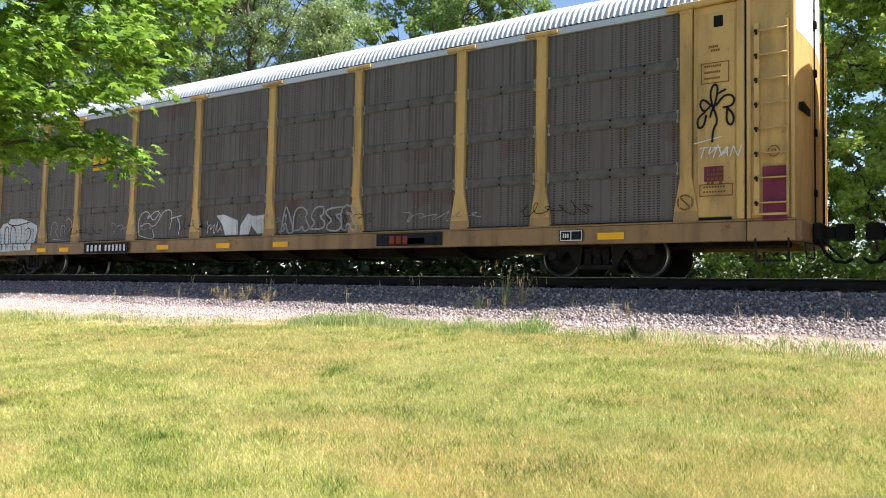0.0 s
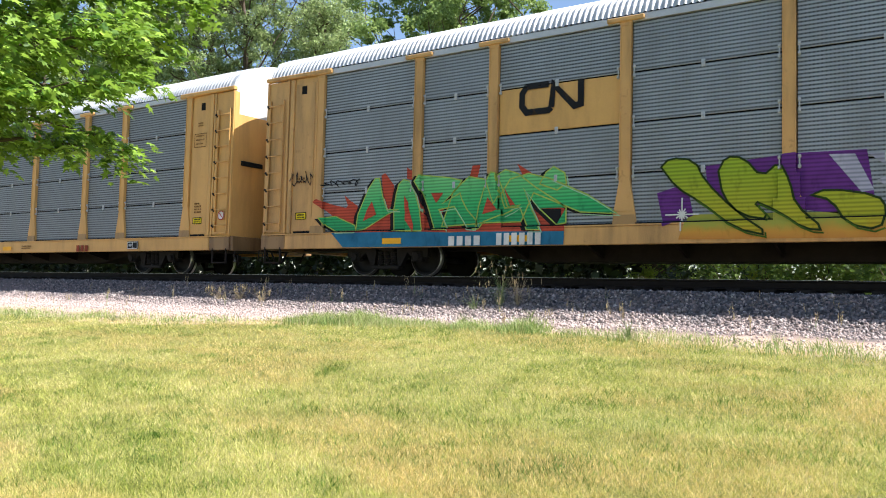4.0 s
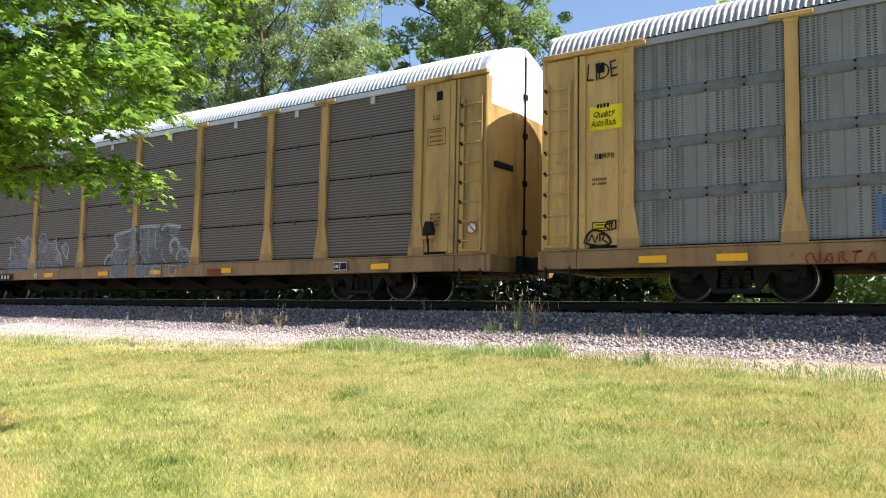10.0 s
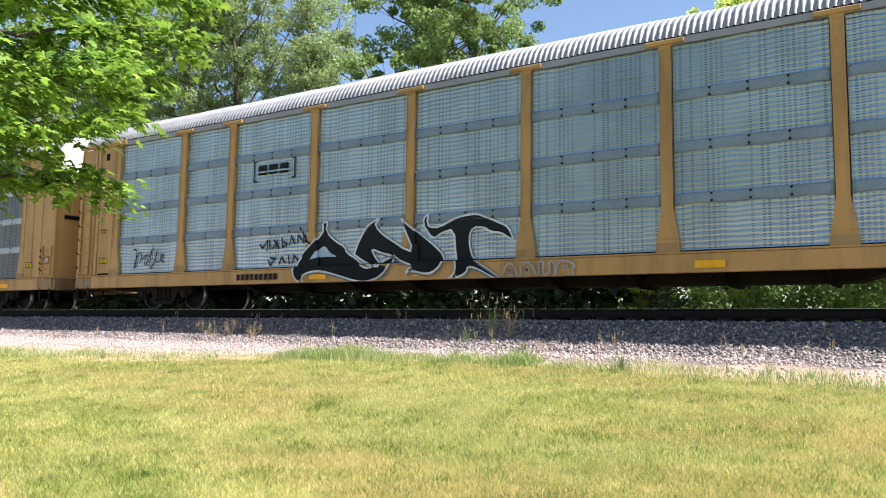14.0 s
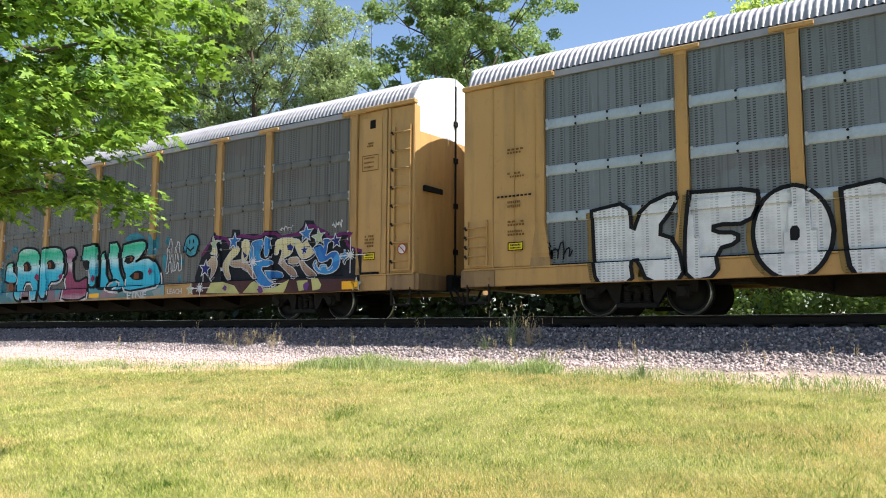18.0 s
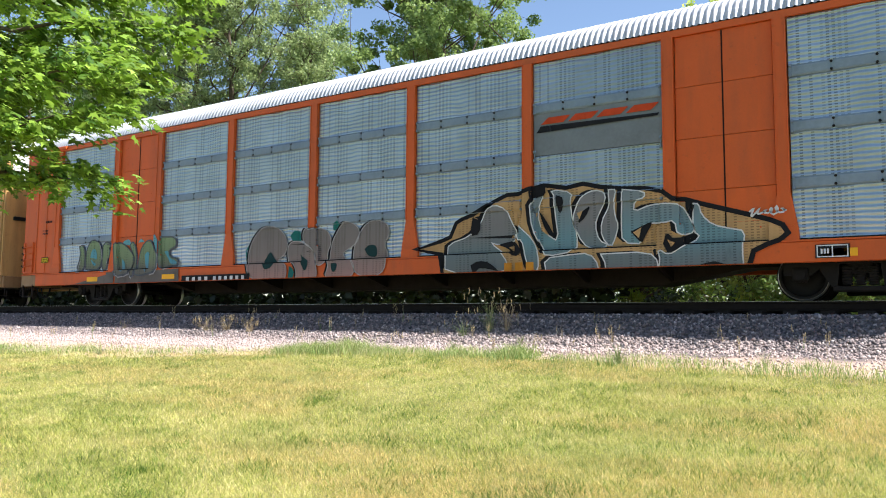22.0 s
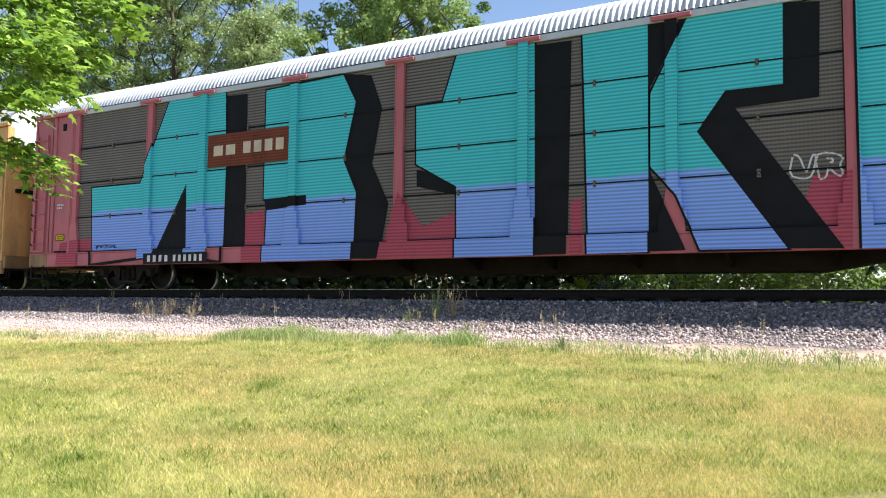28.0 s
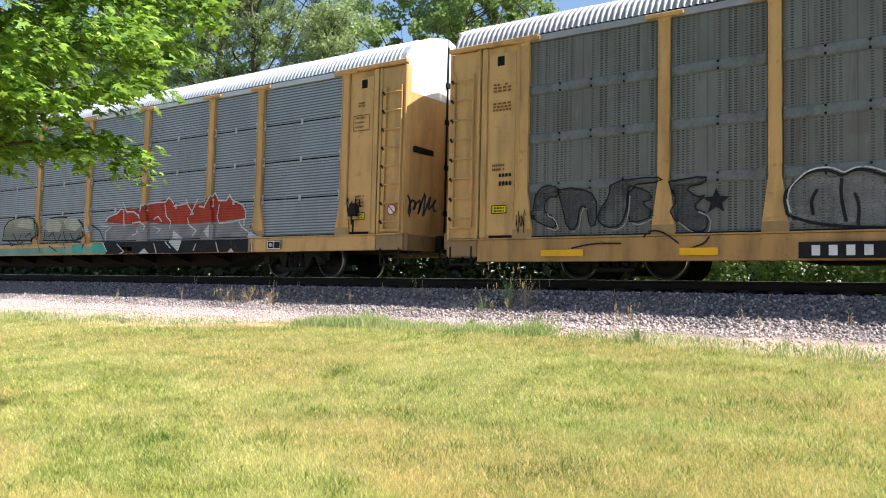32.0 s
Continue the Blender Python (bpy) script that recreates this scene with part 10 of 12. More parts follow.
    s.patch([[(1.7, 1.67), (2.04, 1.72), (2.3, 1.63), (2.26, 1.09), (1.84, 1.07), (1.7, 1.22)], [(2.02, 1.78), (2.06, 2), (2.29, 2.03), (2.36, 1.83), (2.25, 1.73)], [(0.93, 1.67), (1.19, 1.63), (1.1, 1.29), (0.96, 1.23)]], dusk, "smoky black field of a letter", 0.4)
    s.patch([[(0.09, 1.41), (0.39, 1.59), (0.66, 1.66), (0.8, 1.55), (0.74, 1.45), (0.59, 1.52), (0.24, 1.39)], [(0.37, 0.98), (0.75, 1.1), (1.29, 1.11), (1.7, 1.03), (2.07, 1.06), (2.21, 1.15), (2.07, 1), (1.62, 0.96), (1.08, 1), (0.66, 0.94)], [(1.75, 1.4), (1.86, 1.53), (1.93, 1.39), (1.86, 1.21)], [(0.96, 1.43), (1.06, 1.55), (1.17, 1.36), (1.06, 1.26)]], silt, "grey band in a letter", 1)
    s.strokes([soften(q, 1) for q in ([(-0.07, 1.35), (-0.01, 1.61), (0.22, 1.81), (0.66, 1.87), (1, 1.77), (0.94, 1.61), (0.66, 1.68), (0.33, 1.62), (0.11, 1.48), (0.05, 1.34), (-0.07, 1.35)], [(0.37, 0.98), (0.75, 1.1), (1.29, 1.11), (1.7, 1.03), (2.07, 1.06), (2.21, 1.15), (2.07, 1), (1.62, 0.96), (1.08, 1), (0.66, 0.94)], [(1.34, 1.27), (1.34, 1.72), (1.5, 1.92), (1.65, 2.05), (1.79, 1.94), (1.76, 1.67), (1.65, 1.62), (1.56, 1.77), (1.55, 1.22)])], 0.035, coal, "black lines of a tangled letter", 2)
    s.strokes([soften(q, 1) for q in ([(1.75, 1.62), (1.95, 1.66), (1.9, 1.46), (2.09, 1.5), (2.07, 1.25), (2.23, 1.29)], [(1.8, 1.16), (1.99, 1.25), (2.19, 1.12)], [(2.09, 1.8), (2.12, 1.98)], [(2.19, 1.77), (2.21, 2.01)], [(2.29, 1.78), (2.31, 1.98)], [(0.98, 1.19), (1.19, 1.36), (1.29, 1.21)], [(-0.53, 1.53), (-0.41, 1.58), (-0.47, 1.36)], [(-0.41, 1.31), (-0.23, 1.35), (-0.29, 1.19)])], 0.03, coal, "black lines of a tangled letter", 2)
    s.strokes([soften(q, 1) for q in ([(1.41, 1.31), (1.42, 1.69), (1.55, 1.85)], [(0.05, 1.31), (0.33, 1.36)], [(0.08, 1.59), (0.31, 1.76), (0.66, 1.81)])], 0.02, INK_GREY, "faint grey line beside the black", 3)
    halo = [(2.37, 0.77), (2.35, 1.27), (2.47, 1.62), (2.66, 1.77), (2.94, 1.79), (3.3, 1.84), (3.73, 1.82), (4.11, 1.89), (4.31, 1.85), (4.44, 1.64), (4.63, 1.57), (4.71, 1.44), (4.52, 1.17), (4.51, 0.72)]
    s.patch([halo], ink("grey_halo_spray", (0.13, 0.135, 0.14), "slots", 0.4, 0.5), "grey mist round the black letters")
    s.strokes([soften(halo, 1)], 0.035, coal, "thin black edge of the grey mist", 1)
    black_0 = [(2.52, 1.13), (2.52, 1.43), (2.61, 1.62), (2.75, 1.7), (2.89, 1.65), (2.95, 1.4), (2.93, 1.16), (3.02, 0.92), (2.88, 0.8), (2.73, 0.84), (2.64, 1)]
    black_1 = [(2.98, 1.55), (3.07, 1.68), (3.16, 1.68), (3.22, 1.53), (3.18, 1.21), (3.33, 1.18), (3.42, 0.95), (3.35, 0.8), (3.18, 0.79), (3.06, 0.92), (3.09, 1.11), (3.01, 1.3)]
    black_2 = [(3.22, 1.58), (3.31, 1.75), (3.4, 1.73), (3.45, 1.57), (3.42, 1.24), (3.31, 1.22)]
    black_3 = [(3.47, 1.56), (3.56, 1.72), (3.69, 1.73), (3.74, 1.59), (3.79, 1.64), (3.88, 1.72), (3.96, 1.63), (3.96, 1.44), (3.51, 1.37)]
    black_4 = [(3.48, 1.33), (3.89, 1.4), (4.1, 1.34), (4.12, 1.11), (4.03, 0.89), (3.97, 0.79), (3.65, 0.78), (3.53, 0.95)]
    black_5 = [(4.02, 1.44), (4.08, 1.67), (4.19, 1.77), (4.33, 1.69), (4.39, 1.51), (4.32, 1.33), (4.14, 1.37)]
    black_6 = [(4.09, 0.84), (4.07, 1.07), (4.14, 1.28), (4.34, 1.33), (4.48, 1.14), (4.46, 0.92), (4.37, 0.78), (4.23, 0.74)]
    black_7 = [(4.37, 1.46), (4.51, 1.5), (4.63, 1.49), (4.65, 1.38), (4.54, 1.32), (4.4, 1.35)]
    s.piece([black_0, black_1, black_2, black_3], coal, INK_GREY, 0.02, label="black bubble letters with faint white lines")
    p = s.piece([black_4, black_5, black_6, black_7], coal, INK_GREY, 0.02, label="black bubble letters with faint white lines")
    s.strokes([soften(q, 1) for q in ([(3.88, 1.14), (3.85, 1.03), (3.76, 0.97), (3.66, 0.97), (3.57, 1.04), (3.54, 1.16), (3.58, 1.26), (3.66, 1.33), (3.77, 1.32), (3.85, 1.25), (3.88, 1.14)], [(3.71, 1.32), (3.71, 0.98)], [(3.55, 1.15), (3.87, 1.14)], [(2.98, 1.59), (3.13, 1.52), (3.11, 1.33)], [(3, 1.21), (3.07, 1.04), (3, 0.93)])], 0.025, CHALK, "", 5, "highlight", p)
    s.strokes([soften(q, 1) for q in ([(3.22, 1.58), (3.27, 1.2), (3.42, 1.2)], [(3.47, 1.71), (3.45, 1.4)], [(3.79, 1.54), (3.73, 1.69)], [(4.07, 1.33), (4.12, 1.09), (4.02, 0.88)], [(2.75, 1.56), (2.84, 1.57)], [(2.66, 1.03), (2.78, 0.96)])], 0.02, CHALK, "thin white lines over the black letters", 5)
    s.strokes([[(9.66, 1), (9.78, 1.26), (9.86, 1.01)], [(9.91, 0.94), (9.95, 1.26), (10.16, 1.29)], [(9.93, 1.15), (10.09, 1.18)], [(10.13, 0.94), (10.24, 1.29), (10.3, 0.98)], [(10.35, 0.96), (10.37, 1.25), (10.5, 0.98), (10.52, 1.28)], [(10.58, 1.03), (10.61, 1.25), (10.7, 1.27)], [(10.75, 0.97), (10.83, 1.27), (10.92, 1.02)], [(10.75, 1.13), (10.94, 1.16)]], 0.025, INK_BLACK, "angular black tag", 3)
    s.strokes([[(10.13, 1.46), (10.32, 1.5), (10.61, 1.43)], [(10.31, 1.56), (10.25, 1.5), (10.32, 1.39)], [(10.71, 1.44), (10.74, 1.63), (10.82, 1.5), (10.89, 1.62), (10.93, 1.45)], [(11.1, 1.53), (11.07, 1.47), (11, 1.47), (10.97, 1.54), (11, 1.6), (11.07, 1.6), (11.1, 1.53)], [(11.17, 1.59), (11.35, 1.61), (11.2, 1.4), (11.37, 1.42)]], 0.025, INK_BLACK, "small black tag with an arrow", 3)
    s.strokes([[(7.25, 1.62), (7.3, 1.07)], [(7.39, 1.66), (7.44, 1.04)], [(7.53, 1.63), (7.57, 1.09)], [(7.66, 1.65), (7.71, 1.04)], [(7.31, 1.62), (7.5, 1.56), (7.69, 1.62)], [(7.15, 1.38), (7.94, 1.31)]], 0.025, INK_RUST, "rust-red tag of upright strokes", 3)
    s.strokes([[(7.99, 1.52), (8.1, 1.33), (8.2, 1.54)], [(8.25, 1.51), (8.33, 1.25), (8.39, 1.48)], [(7.84, 1.13), (8, 1.21), (8.09, 1.1)], [(8.26, 1.2), (8.43, 1.11)], [(7.92, 1.27), (7.95, 1.03)]], 0.02, INK_BLACK, "thin black tag", 3)
    s.tag(2.68, 3.16, 0.42, 0.52, INK_BLACK, 0.02, 6, "thin black scrawl on the sill")
    for a, b in ((-11.41, -10.52), (-8.68, -8.01), (-6.06, -5.53), (-3.43, -2.93), (-0.52, 0.28), (2.18, 2.63), (7.86, 8.28), (10.64, 11.48)):
        s.rect(a, b, 0.43, 0.56, SAFETY, "reflector", "yellow reflective strip", 4)
    s.plate(-6.73, -4.04, 0.35, 0.63, INK_BLACK, INK_WHITE)
    s.tag(0.39, 1.41, 0.43, 0.57, INK_BLACK, 0.03, 7, "black scrawl on the sill")
    s.tag(4.57, 4.90, 0.38, 0.64, MAROON, 0.05, 3, "maroon tag")
    s.outline_letters(-3.49, -0.81, 0.40, 0.60, 5, INK_GREY, 0.025, "faint white scrawl on the sill")
    s.bars(-12.45, -12.14, 2.08, 2.15, INK_BLACK, 4)
    s.bars(-12.45, -12.13, 1.90, 1.99, INK_BLACK, 4)
    s.tag(-12.02, -11.78, 0.83, 1.45, INK_BLACK, 0.02, 4, "black tag")
    for z in (4.0, 3.6):
        s.stencil(-12.6, z, STENCIL, 3, 0.45, 0.04)


def paint_last():
    s = Side(12, straps=False)
    s.common(STENCIL, dots=(3.6,))
    red = ink("brick_red_spray", (0.42, 0.055, 0.03), "lines", 0.15)
    ash = ink("ash_grey_spray", (0.33, 0.32, 0.33), "lines", 0.3, 0.25)
    pale = ink("pale_edge_spray", (0.62, 0.62, 0.61), "lines", 0.2)
    top = [(2.38, 1.59), (2.45, 1.74), (2.93, 1.84), (3.2, 2), (3.89, 1.94), (4.12, 1.76), (4.21, 2), (4.67, 2.1), (5.36, 2.18), (5.69, 2.02), (6.55, 1.95), (6.78, 1.97), (7.12, 2.11), (7.3, 2.2), (7.47, 2.01), (7.91, 2.07), (8.24, 1.93), (8.47, 1.74), (8.53, 1.5), (8.05, 1.48), (7.39, 1.44), (6.22, 1.43), (4.98, 1.47), (4.45, 1.55), (3.93, 1.47)]
    s.lay("graffiti", fan_cut([(2.24, 1.49), (3.93, 1.47), (6.22, 1.43), (8.53, 1.5), (8.92, 1.14), (9.16, 0.98), (8.73, 0.96), (7.86, 0.94), (5.52, 0.94), (2.86, 0.96), (2.43, 0.97)]), ash, "ash-grey foot of the red letters", 1)
    s.lay("graffiti", fan_cut(top), red, "brick-red letters with pale edges", 1.5)
    s.strokes([[(2.37, 1.62), (2.51, 1.75), (2.93, 1.84), (3.12, 1.97), (3.26, 1.93), (3.29, 1.59), (3.32, 1.45)], [(3.21, 2.17), (3.4, 1.87), (3.76, 1.86), (4.13, 1.66), (4.05, 1.93), (4.36, 2.05), (4.8, 2.09), (5.19, 2.07), (5.36, 2.21), (5.59, 2.02)], [(5.58, 1.94), (6.18, 2), (6.1, 2.13)], [(6.19, 1.96), (6.44, 1.7), (6.33, 1.68), (6.61, 2.1)], [(6.67, 1.9), (6.95, 1.84), (7.16, 2.1), (7.32, 2.23), (7.47, 2.01), (7.76, 2), (7.9, 2.14), (8.02, 1.99), (8.42, 1.86), (8.54, 1.67), (8.53, 1.47)], [(3.7, 1.53), (4.19, 1.54), (4.41, 1.42), (4.37, 1.29)]], 0.045, pale, "pale edge of the red letters", 3)
    s.strokes([[(5.19, 2.01), (5.27, 1.68), (5.48, 1.52), (5.44, 1.31)], [(6.21, 1.6), (6.27, 1.4), (6.59, 1.23), (6.44, 1.08)], [(7.5, 1.91), (7.43, 1.56), (7.53, 1.4), (8.06, 1.43), (8.48, 1.48), (8.49, 1.3)], [(8.27, 1.45), (8.41, 1.27), (8.72, 1.12), (9.16, 0.99), (8.72, 1)], [(2.18, 1.49), (2.68, 1.44), (2.4, 1.31), (2.43, 0.97), (2.65, 0.69)], [(4.71, 1.61), (4.91, 1.68), (5.08, 1.53)], [(4.73, 1.38), (5.04, 1.31), (4.89, 1.21)], [(3.93, 1.37), (4.11, 1.23), (3.73, 1.17)], [(4.89, 0.92), (5.04, 0.6)], [(7.53, 0.9), (7.66, 0.6)], [(6.73, 0.86), (6.63, 0.67)], [(5.4, 0.94), (5.66, 0.75)], [(8.89, 0.94), (8.92, 0.53)], [(3.14, 0.92), (3.5, 0.68), (3.28, 0.61)]], 0.04, pale, "pale lines in the red letters", 3)
    s.lay("graffiti", fan_cut([(2.43, 0.98), (8.83, 0.95), (8.93, 0.55), (2.60, 0.58)]), INK_BLACK, "black spray along the sill", 1)
    s.patch([[(5.62, 1.26), (6.13, 0.98), (5.98, 0.65), (5.57, 0.91)], [(6.99, 1.19), (7.21, 1.37), (7.21, 0.99)], [(4.2, 0.62), (4.46, 0.77), (4.68, 0.62)], [(7.99, 0.6), (8.14, 0.72), (8.28, 0.6)], [(8.55, 1), (8.84, 1.14), (9.06, 0.99)]], pale, "pale spike in the letters", 3)
    sage = spray("sage_spray", [(0.6, (0.20, 0.36, 0.28)), (1.3, (0.18, 0.18, 0.16)), (1.8, (0.34, 0.34, 0.24))], "lines", worn=0.3)
    s.piece([[(-3.64, 1.15), (-3.52, 1.76), (-2.70, 1.94), (-1.45, 1.83), (-1.21, 1.11)], [(-1.03, 1.10), (-0.93, 1.77), (-0.27, 1.86), (0.85, 1.77), (1.19, 1.52), (1.38, 1.07)], [(-5.51, 1.19), (-5.37, 1.71), (-4.19, 1.86), (-3.83, 1.16)]], sage, SOOT, 0.04, label="sage-grey rounded letters")
    s.rect(-3.68, 2.52, 0.64, 0.86, ink("sea_mist_spray", (0.20, 0.34, 0.27)), "graffiti", "sea-green spray along the sill", 1)
    s.patch([[(-2.74, 1.6), (-2.54, 1.82), (-2.05, 1.88), (-1.61, 1.68), (-1.66, 1.49)], [(-1.04, 1.51), (-0.8, 1.8), (-0.33, 1.8), (0.01, 1.59), (-0.1, 1.37), (-0.76, 1.39)], [(0.1, 1.66), (0.31, 1.83), (0.82, 1.78), (1.09, 1.52), (0.8, 1.37), (0.28, 1.45)], [(1.23, 1.37), (1.4, 1.55), (1.71, 1.43), (1.66, 1.26)]], ink("pale_cream_spray", (0.52, 0.52, 0.42), "lines", 0.3, 0.2), "pale cream head of a letter", 3.2)
    s.strokes([[(-3.01, 1.41), (-2.61, 1.05), (-2.42, 1.34)], [(-2.19, 1.24), (-1.86, 1.38), (-1.61, 1)], [(-1.55, 1.79), (-1.35, 1.22), (-1.03, 0.75)], [(-1.18, 1.59), (-1.27, 1.12)], [(-0.74, 1.21), (-0.49, 1.35), (-0.26, 1.01), (-0.02, 1.28)], [(0.1, 1.37), (0.41, 0.82)], [(0.49, 1.32), (0.77, 0.99), (1.06, 1.26)], [(1.34, 1.51), (1.51, 1.02), (1.34, 0.81)], [(1.64, 1.54), (2.1, 1.35), (2.33, 1.05)], [(-3.36, 1.17), (-2.81, 0.94), (-2.25, 1.09)], [(-0.51, 0.91), (-0.03, 0.72)]], 0.03, SOOT, "thin black lines through the sage letters", 4)
    s.patch([[(0.8, 0.67), (0.77, 0.92), (1.33, 0.95), (1.41, 0.67)], [(1.84, 0.66), (1.87, 0.94), (2.46, 0.95), (2.6, 0.65)]], ink("jade_spray", (0.08, 0.36, 0.29)), "jade spray on the sill", 1.5)
    s.tag(13.81, 14.60, 1.27, 1.88, SOOT, 0.05, 6, "black tag")
    s.tag(11.99, 12.46, 1.46, 1.90, INK_BLACK, 0.03, 4, "black tag")


for paint_job in (paint_first, paint_second, paint_third, paint_fourth, paint_fifth, paint_sixth, paint_seventh, paint_eighth, paint_ninth, paint_tenth, paint_eleventh, paint_twelfth, paint_last):
    paint_job()


# ---- the ground ----
def ground_height(x, y):
    prof_y = (-60, -17, -14, -11.5, -8, -4.9, -3.9, -3.1, -2.5, -1.78, 1.78, 3.1, 4.5, 9, 60)
    prof_z = (-2.1, -1.95, -1.86, -1.66, -1.24, -0.95, -0.92, -0.83, -0.62, -0.275, -0.275, -0.80, -1.0, -1.1, -1.3)
    return np.interp(y, prof_y, prof_z)


def ground():
    xs = np.unique(np.concatenate([[-3000, -1200, -500, -250, -150], np.arange(-100, -40, 2.5), np.arange(-40, 12, 0.3), np.arange(12, 60, 3), [100, 250, 500, 1200, 3000]]))
    ys = np.unique(np.concatenate([[-3000, -800, -250, -100, -50, -30, -22], np.arange(-17, -5, 0.35), np.arange(-5, -1.6, 0.11), [-1.0, 0, 1.0], np.arange(1.7, 5, 0.4), [6, 8, 11, 15, 22, 35, 60, 120, 400, 1200, 3000]]))
    gx, gy = np.meshgrid(xs, ys)
    z = ground_height(gx, gy)
    near = (np.abs(gx) < 80) & (np.abs(gy) < 30)
    for i in np.argwhere(near):
        x, y = gx[tuple(i)], gy[tuple(i)]
        amp = 0.015 if -4.6 < y < -1.9 else (0.006 if y < -4.6 else 0.02)
        z[tuple(i)] += amp * noise.noise((x * 0.55, y * 0.8, 3.1)) + 0.3 * amp * noise.noise((x * 2.1, y * 2.3, 7.7))
    v = np.stack([gx.ravel(), gy.ravel(), z.ravel()], -1)
    nx, ny = len(xs), len(ys)
    a = (np.arange(ny - 1)[:, None] * nx + np.arange(nx - 1)).ravel()
    f = np.stack([a, a + 1, a + nx + 1, a + nx], -1)
    k = Mat("lawn_dirt_and_gravel", 0.95, 0, 0.2)
    p = k.co(world=True)
    y = k.math("ADD", k.axis("Y", p), k.math("MULTIPLY", k.math("SUBTRACT", k.noise(1.1, 4, 0.6, p), 0.5), 1.5))
    big, mid, fine = k.noise(0.5, 4, 0.6, p), k.noise(2.2, 4, 0.6, p), k.noise(60, 3, 0.6, p)
    lawn = k.mix(k.ramp(big, (0.36, 0.0), (0.64, 1.0)), (0.13, 0.16, 0.035), (0.28, 0.25, 0.09))
    lawn = k.mix(k.ramp(mid, (0.4, 0.0), (0.7, 0.7)), lawn, (0.20, 0.18, 0.065))
    lawn = k.mix(k.ramp(fine, (0.35, 0.0), (0.7, 0.7)), lawn, (0.06, 0.07, 0.02))
    dirt = k.mix(k.ramp(fine, (0.3, 0.0), (0.7, 1.0)), (0.60, 0.44, 0.35), (0.42, 0.29, 0.22))
    stone = k.mix(k.ramp(k.noise(28, 4, 0.7, p), (0.3, 0.0), (0.7, 1.0)), (0.24, 0.20, 0.19), (0.06, 0.055, 0.055))
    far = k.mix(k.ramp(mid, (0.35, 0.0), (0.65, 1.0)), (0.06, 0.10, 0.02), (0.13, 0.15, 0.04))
    along = k.n("MapRange", i_Value=k.axis("X", p), i_1=-16.0, i_2=0.0).outputs[0]
    margin = k.ramp(along, (0.0, 0.03), (0.23, 0.11), (0.41, 0.78), (0.49, 1.0), (0.69, 0.97), (0.78, 0.78), (0.85, 0.61), (1.0, 0.58))
    past = k.math("SUBTRACT", y, k.math("ADD", k.math("MULTIPLY", margin, 1.8), -6.4))
    lawn_edge = k.n("MapRange", i_Value=past, i_1=-0.25, i_2=0.1).outputs[0]
    stone_edge = k.n("MapRange", i_Value=y, i_1=-3.9, i_2=-3.3).outputs[0]
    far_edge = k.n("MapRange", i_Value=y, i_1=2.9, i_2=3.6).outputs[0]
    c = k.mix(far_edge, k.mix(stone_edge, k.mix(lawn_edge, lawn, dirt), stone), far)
    # near-black mixed in between the rails, for grime and the train's shade
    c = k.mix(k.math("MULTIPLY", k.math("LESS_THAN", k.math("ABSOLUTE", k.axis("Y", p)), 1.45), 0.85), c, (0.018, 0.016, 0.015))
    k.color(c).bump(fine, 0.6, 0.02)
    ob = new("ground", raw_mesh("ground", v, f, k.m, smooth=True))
    return tagged(ob, "sunlit mown lawn rising to a stone ballast bank", "ground", kind="structure")


ground()


def rails():
    for i, y in enumerate((-0.755, 0.755)):
        s = Shape()
        prof = [(-0.07, -0.172), (0.07, -0.172), (0.07, -0.158), (0.012, -0.14), (0.012, -0.045), (0.036, -0.035), (0.036, -0.004), (-0.036, -0.004), (-0.036, -0.035), (-0.012, -0.045), (-0.012, -0.14), (-0.07, -0.158)]
        s.prism([(y + a, b) for a, b in prof], "x", -420, 420)
        rail = tagged(part("rail", s, RAIL), "rust-brown steel rail on timber ties", "rail", "rails of the track")
        part("rail_head", Shape().box(-420, 420, y - 0.033, y + 0.033, -0.004, 0.0), RAIL_TOP, rail, "polished running surface")
    tie = Shape().box(-0.11, 0.11, -1.3, 1.3, -0.33, -0.174, c=0.012).mesh("railway_tie", TIE)
    for i in range(110):
        t = new("railway_tie", tie)
        t.matrix_basis = pose(-48 + i * 0.56, random.uniform(-0.03, 0.03), 0, 0, 0, random.uniform(-1, 1))
        tagged(t, "dark creosoted timber tie in the ballast", "railway tie", "ties under the rails")


rails()


def lawn_margin(x):
    """Where the mown lawn ends, along the bank."""
    edge = np.interp(x, (-30, -16, -12.3, -10.5, -8.2, -5.0, -3.5, -2.4, 4), (-6.8, -6.2, -5.75, -5.2, -4.6, -4.6, -4.9, -5.2, -5.3))
    return edge + 0.08 * np.sin(x * 1.7) + 0.07 * np.sin(x * 4.1 + 0.6)


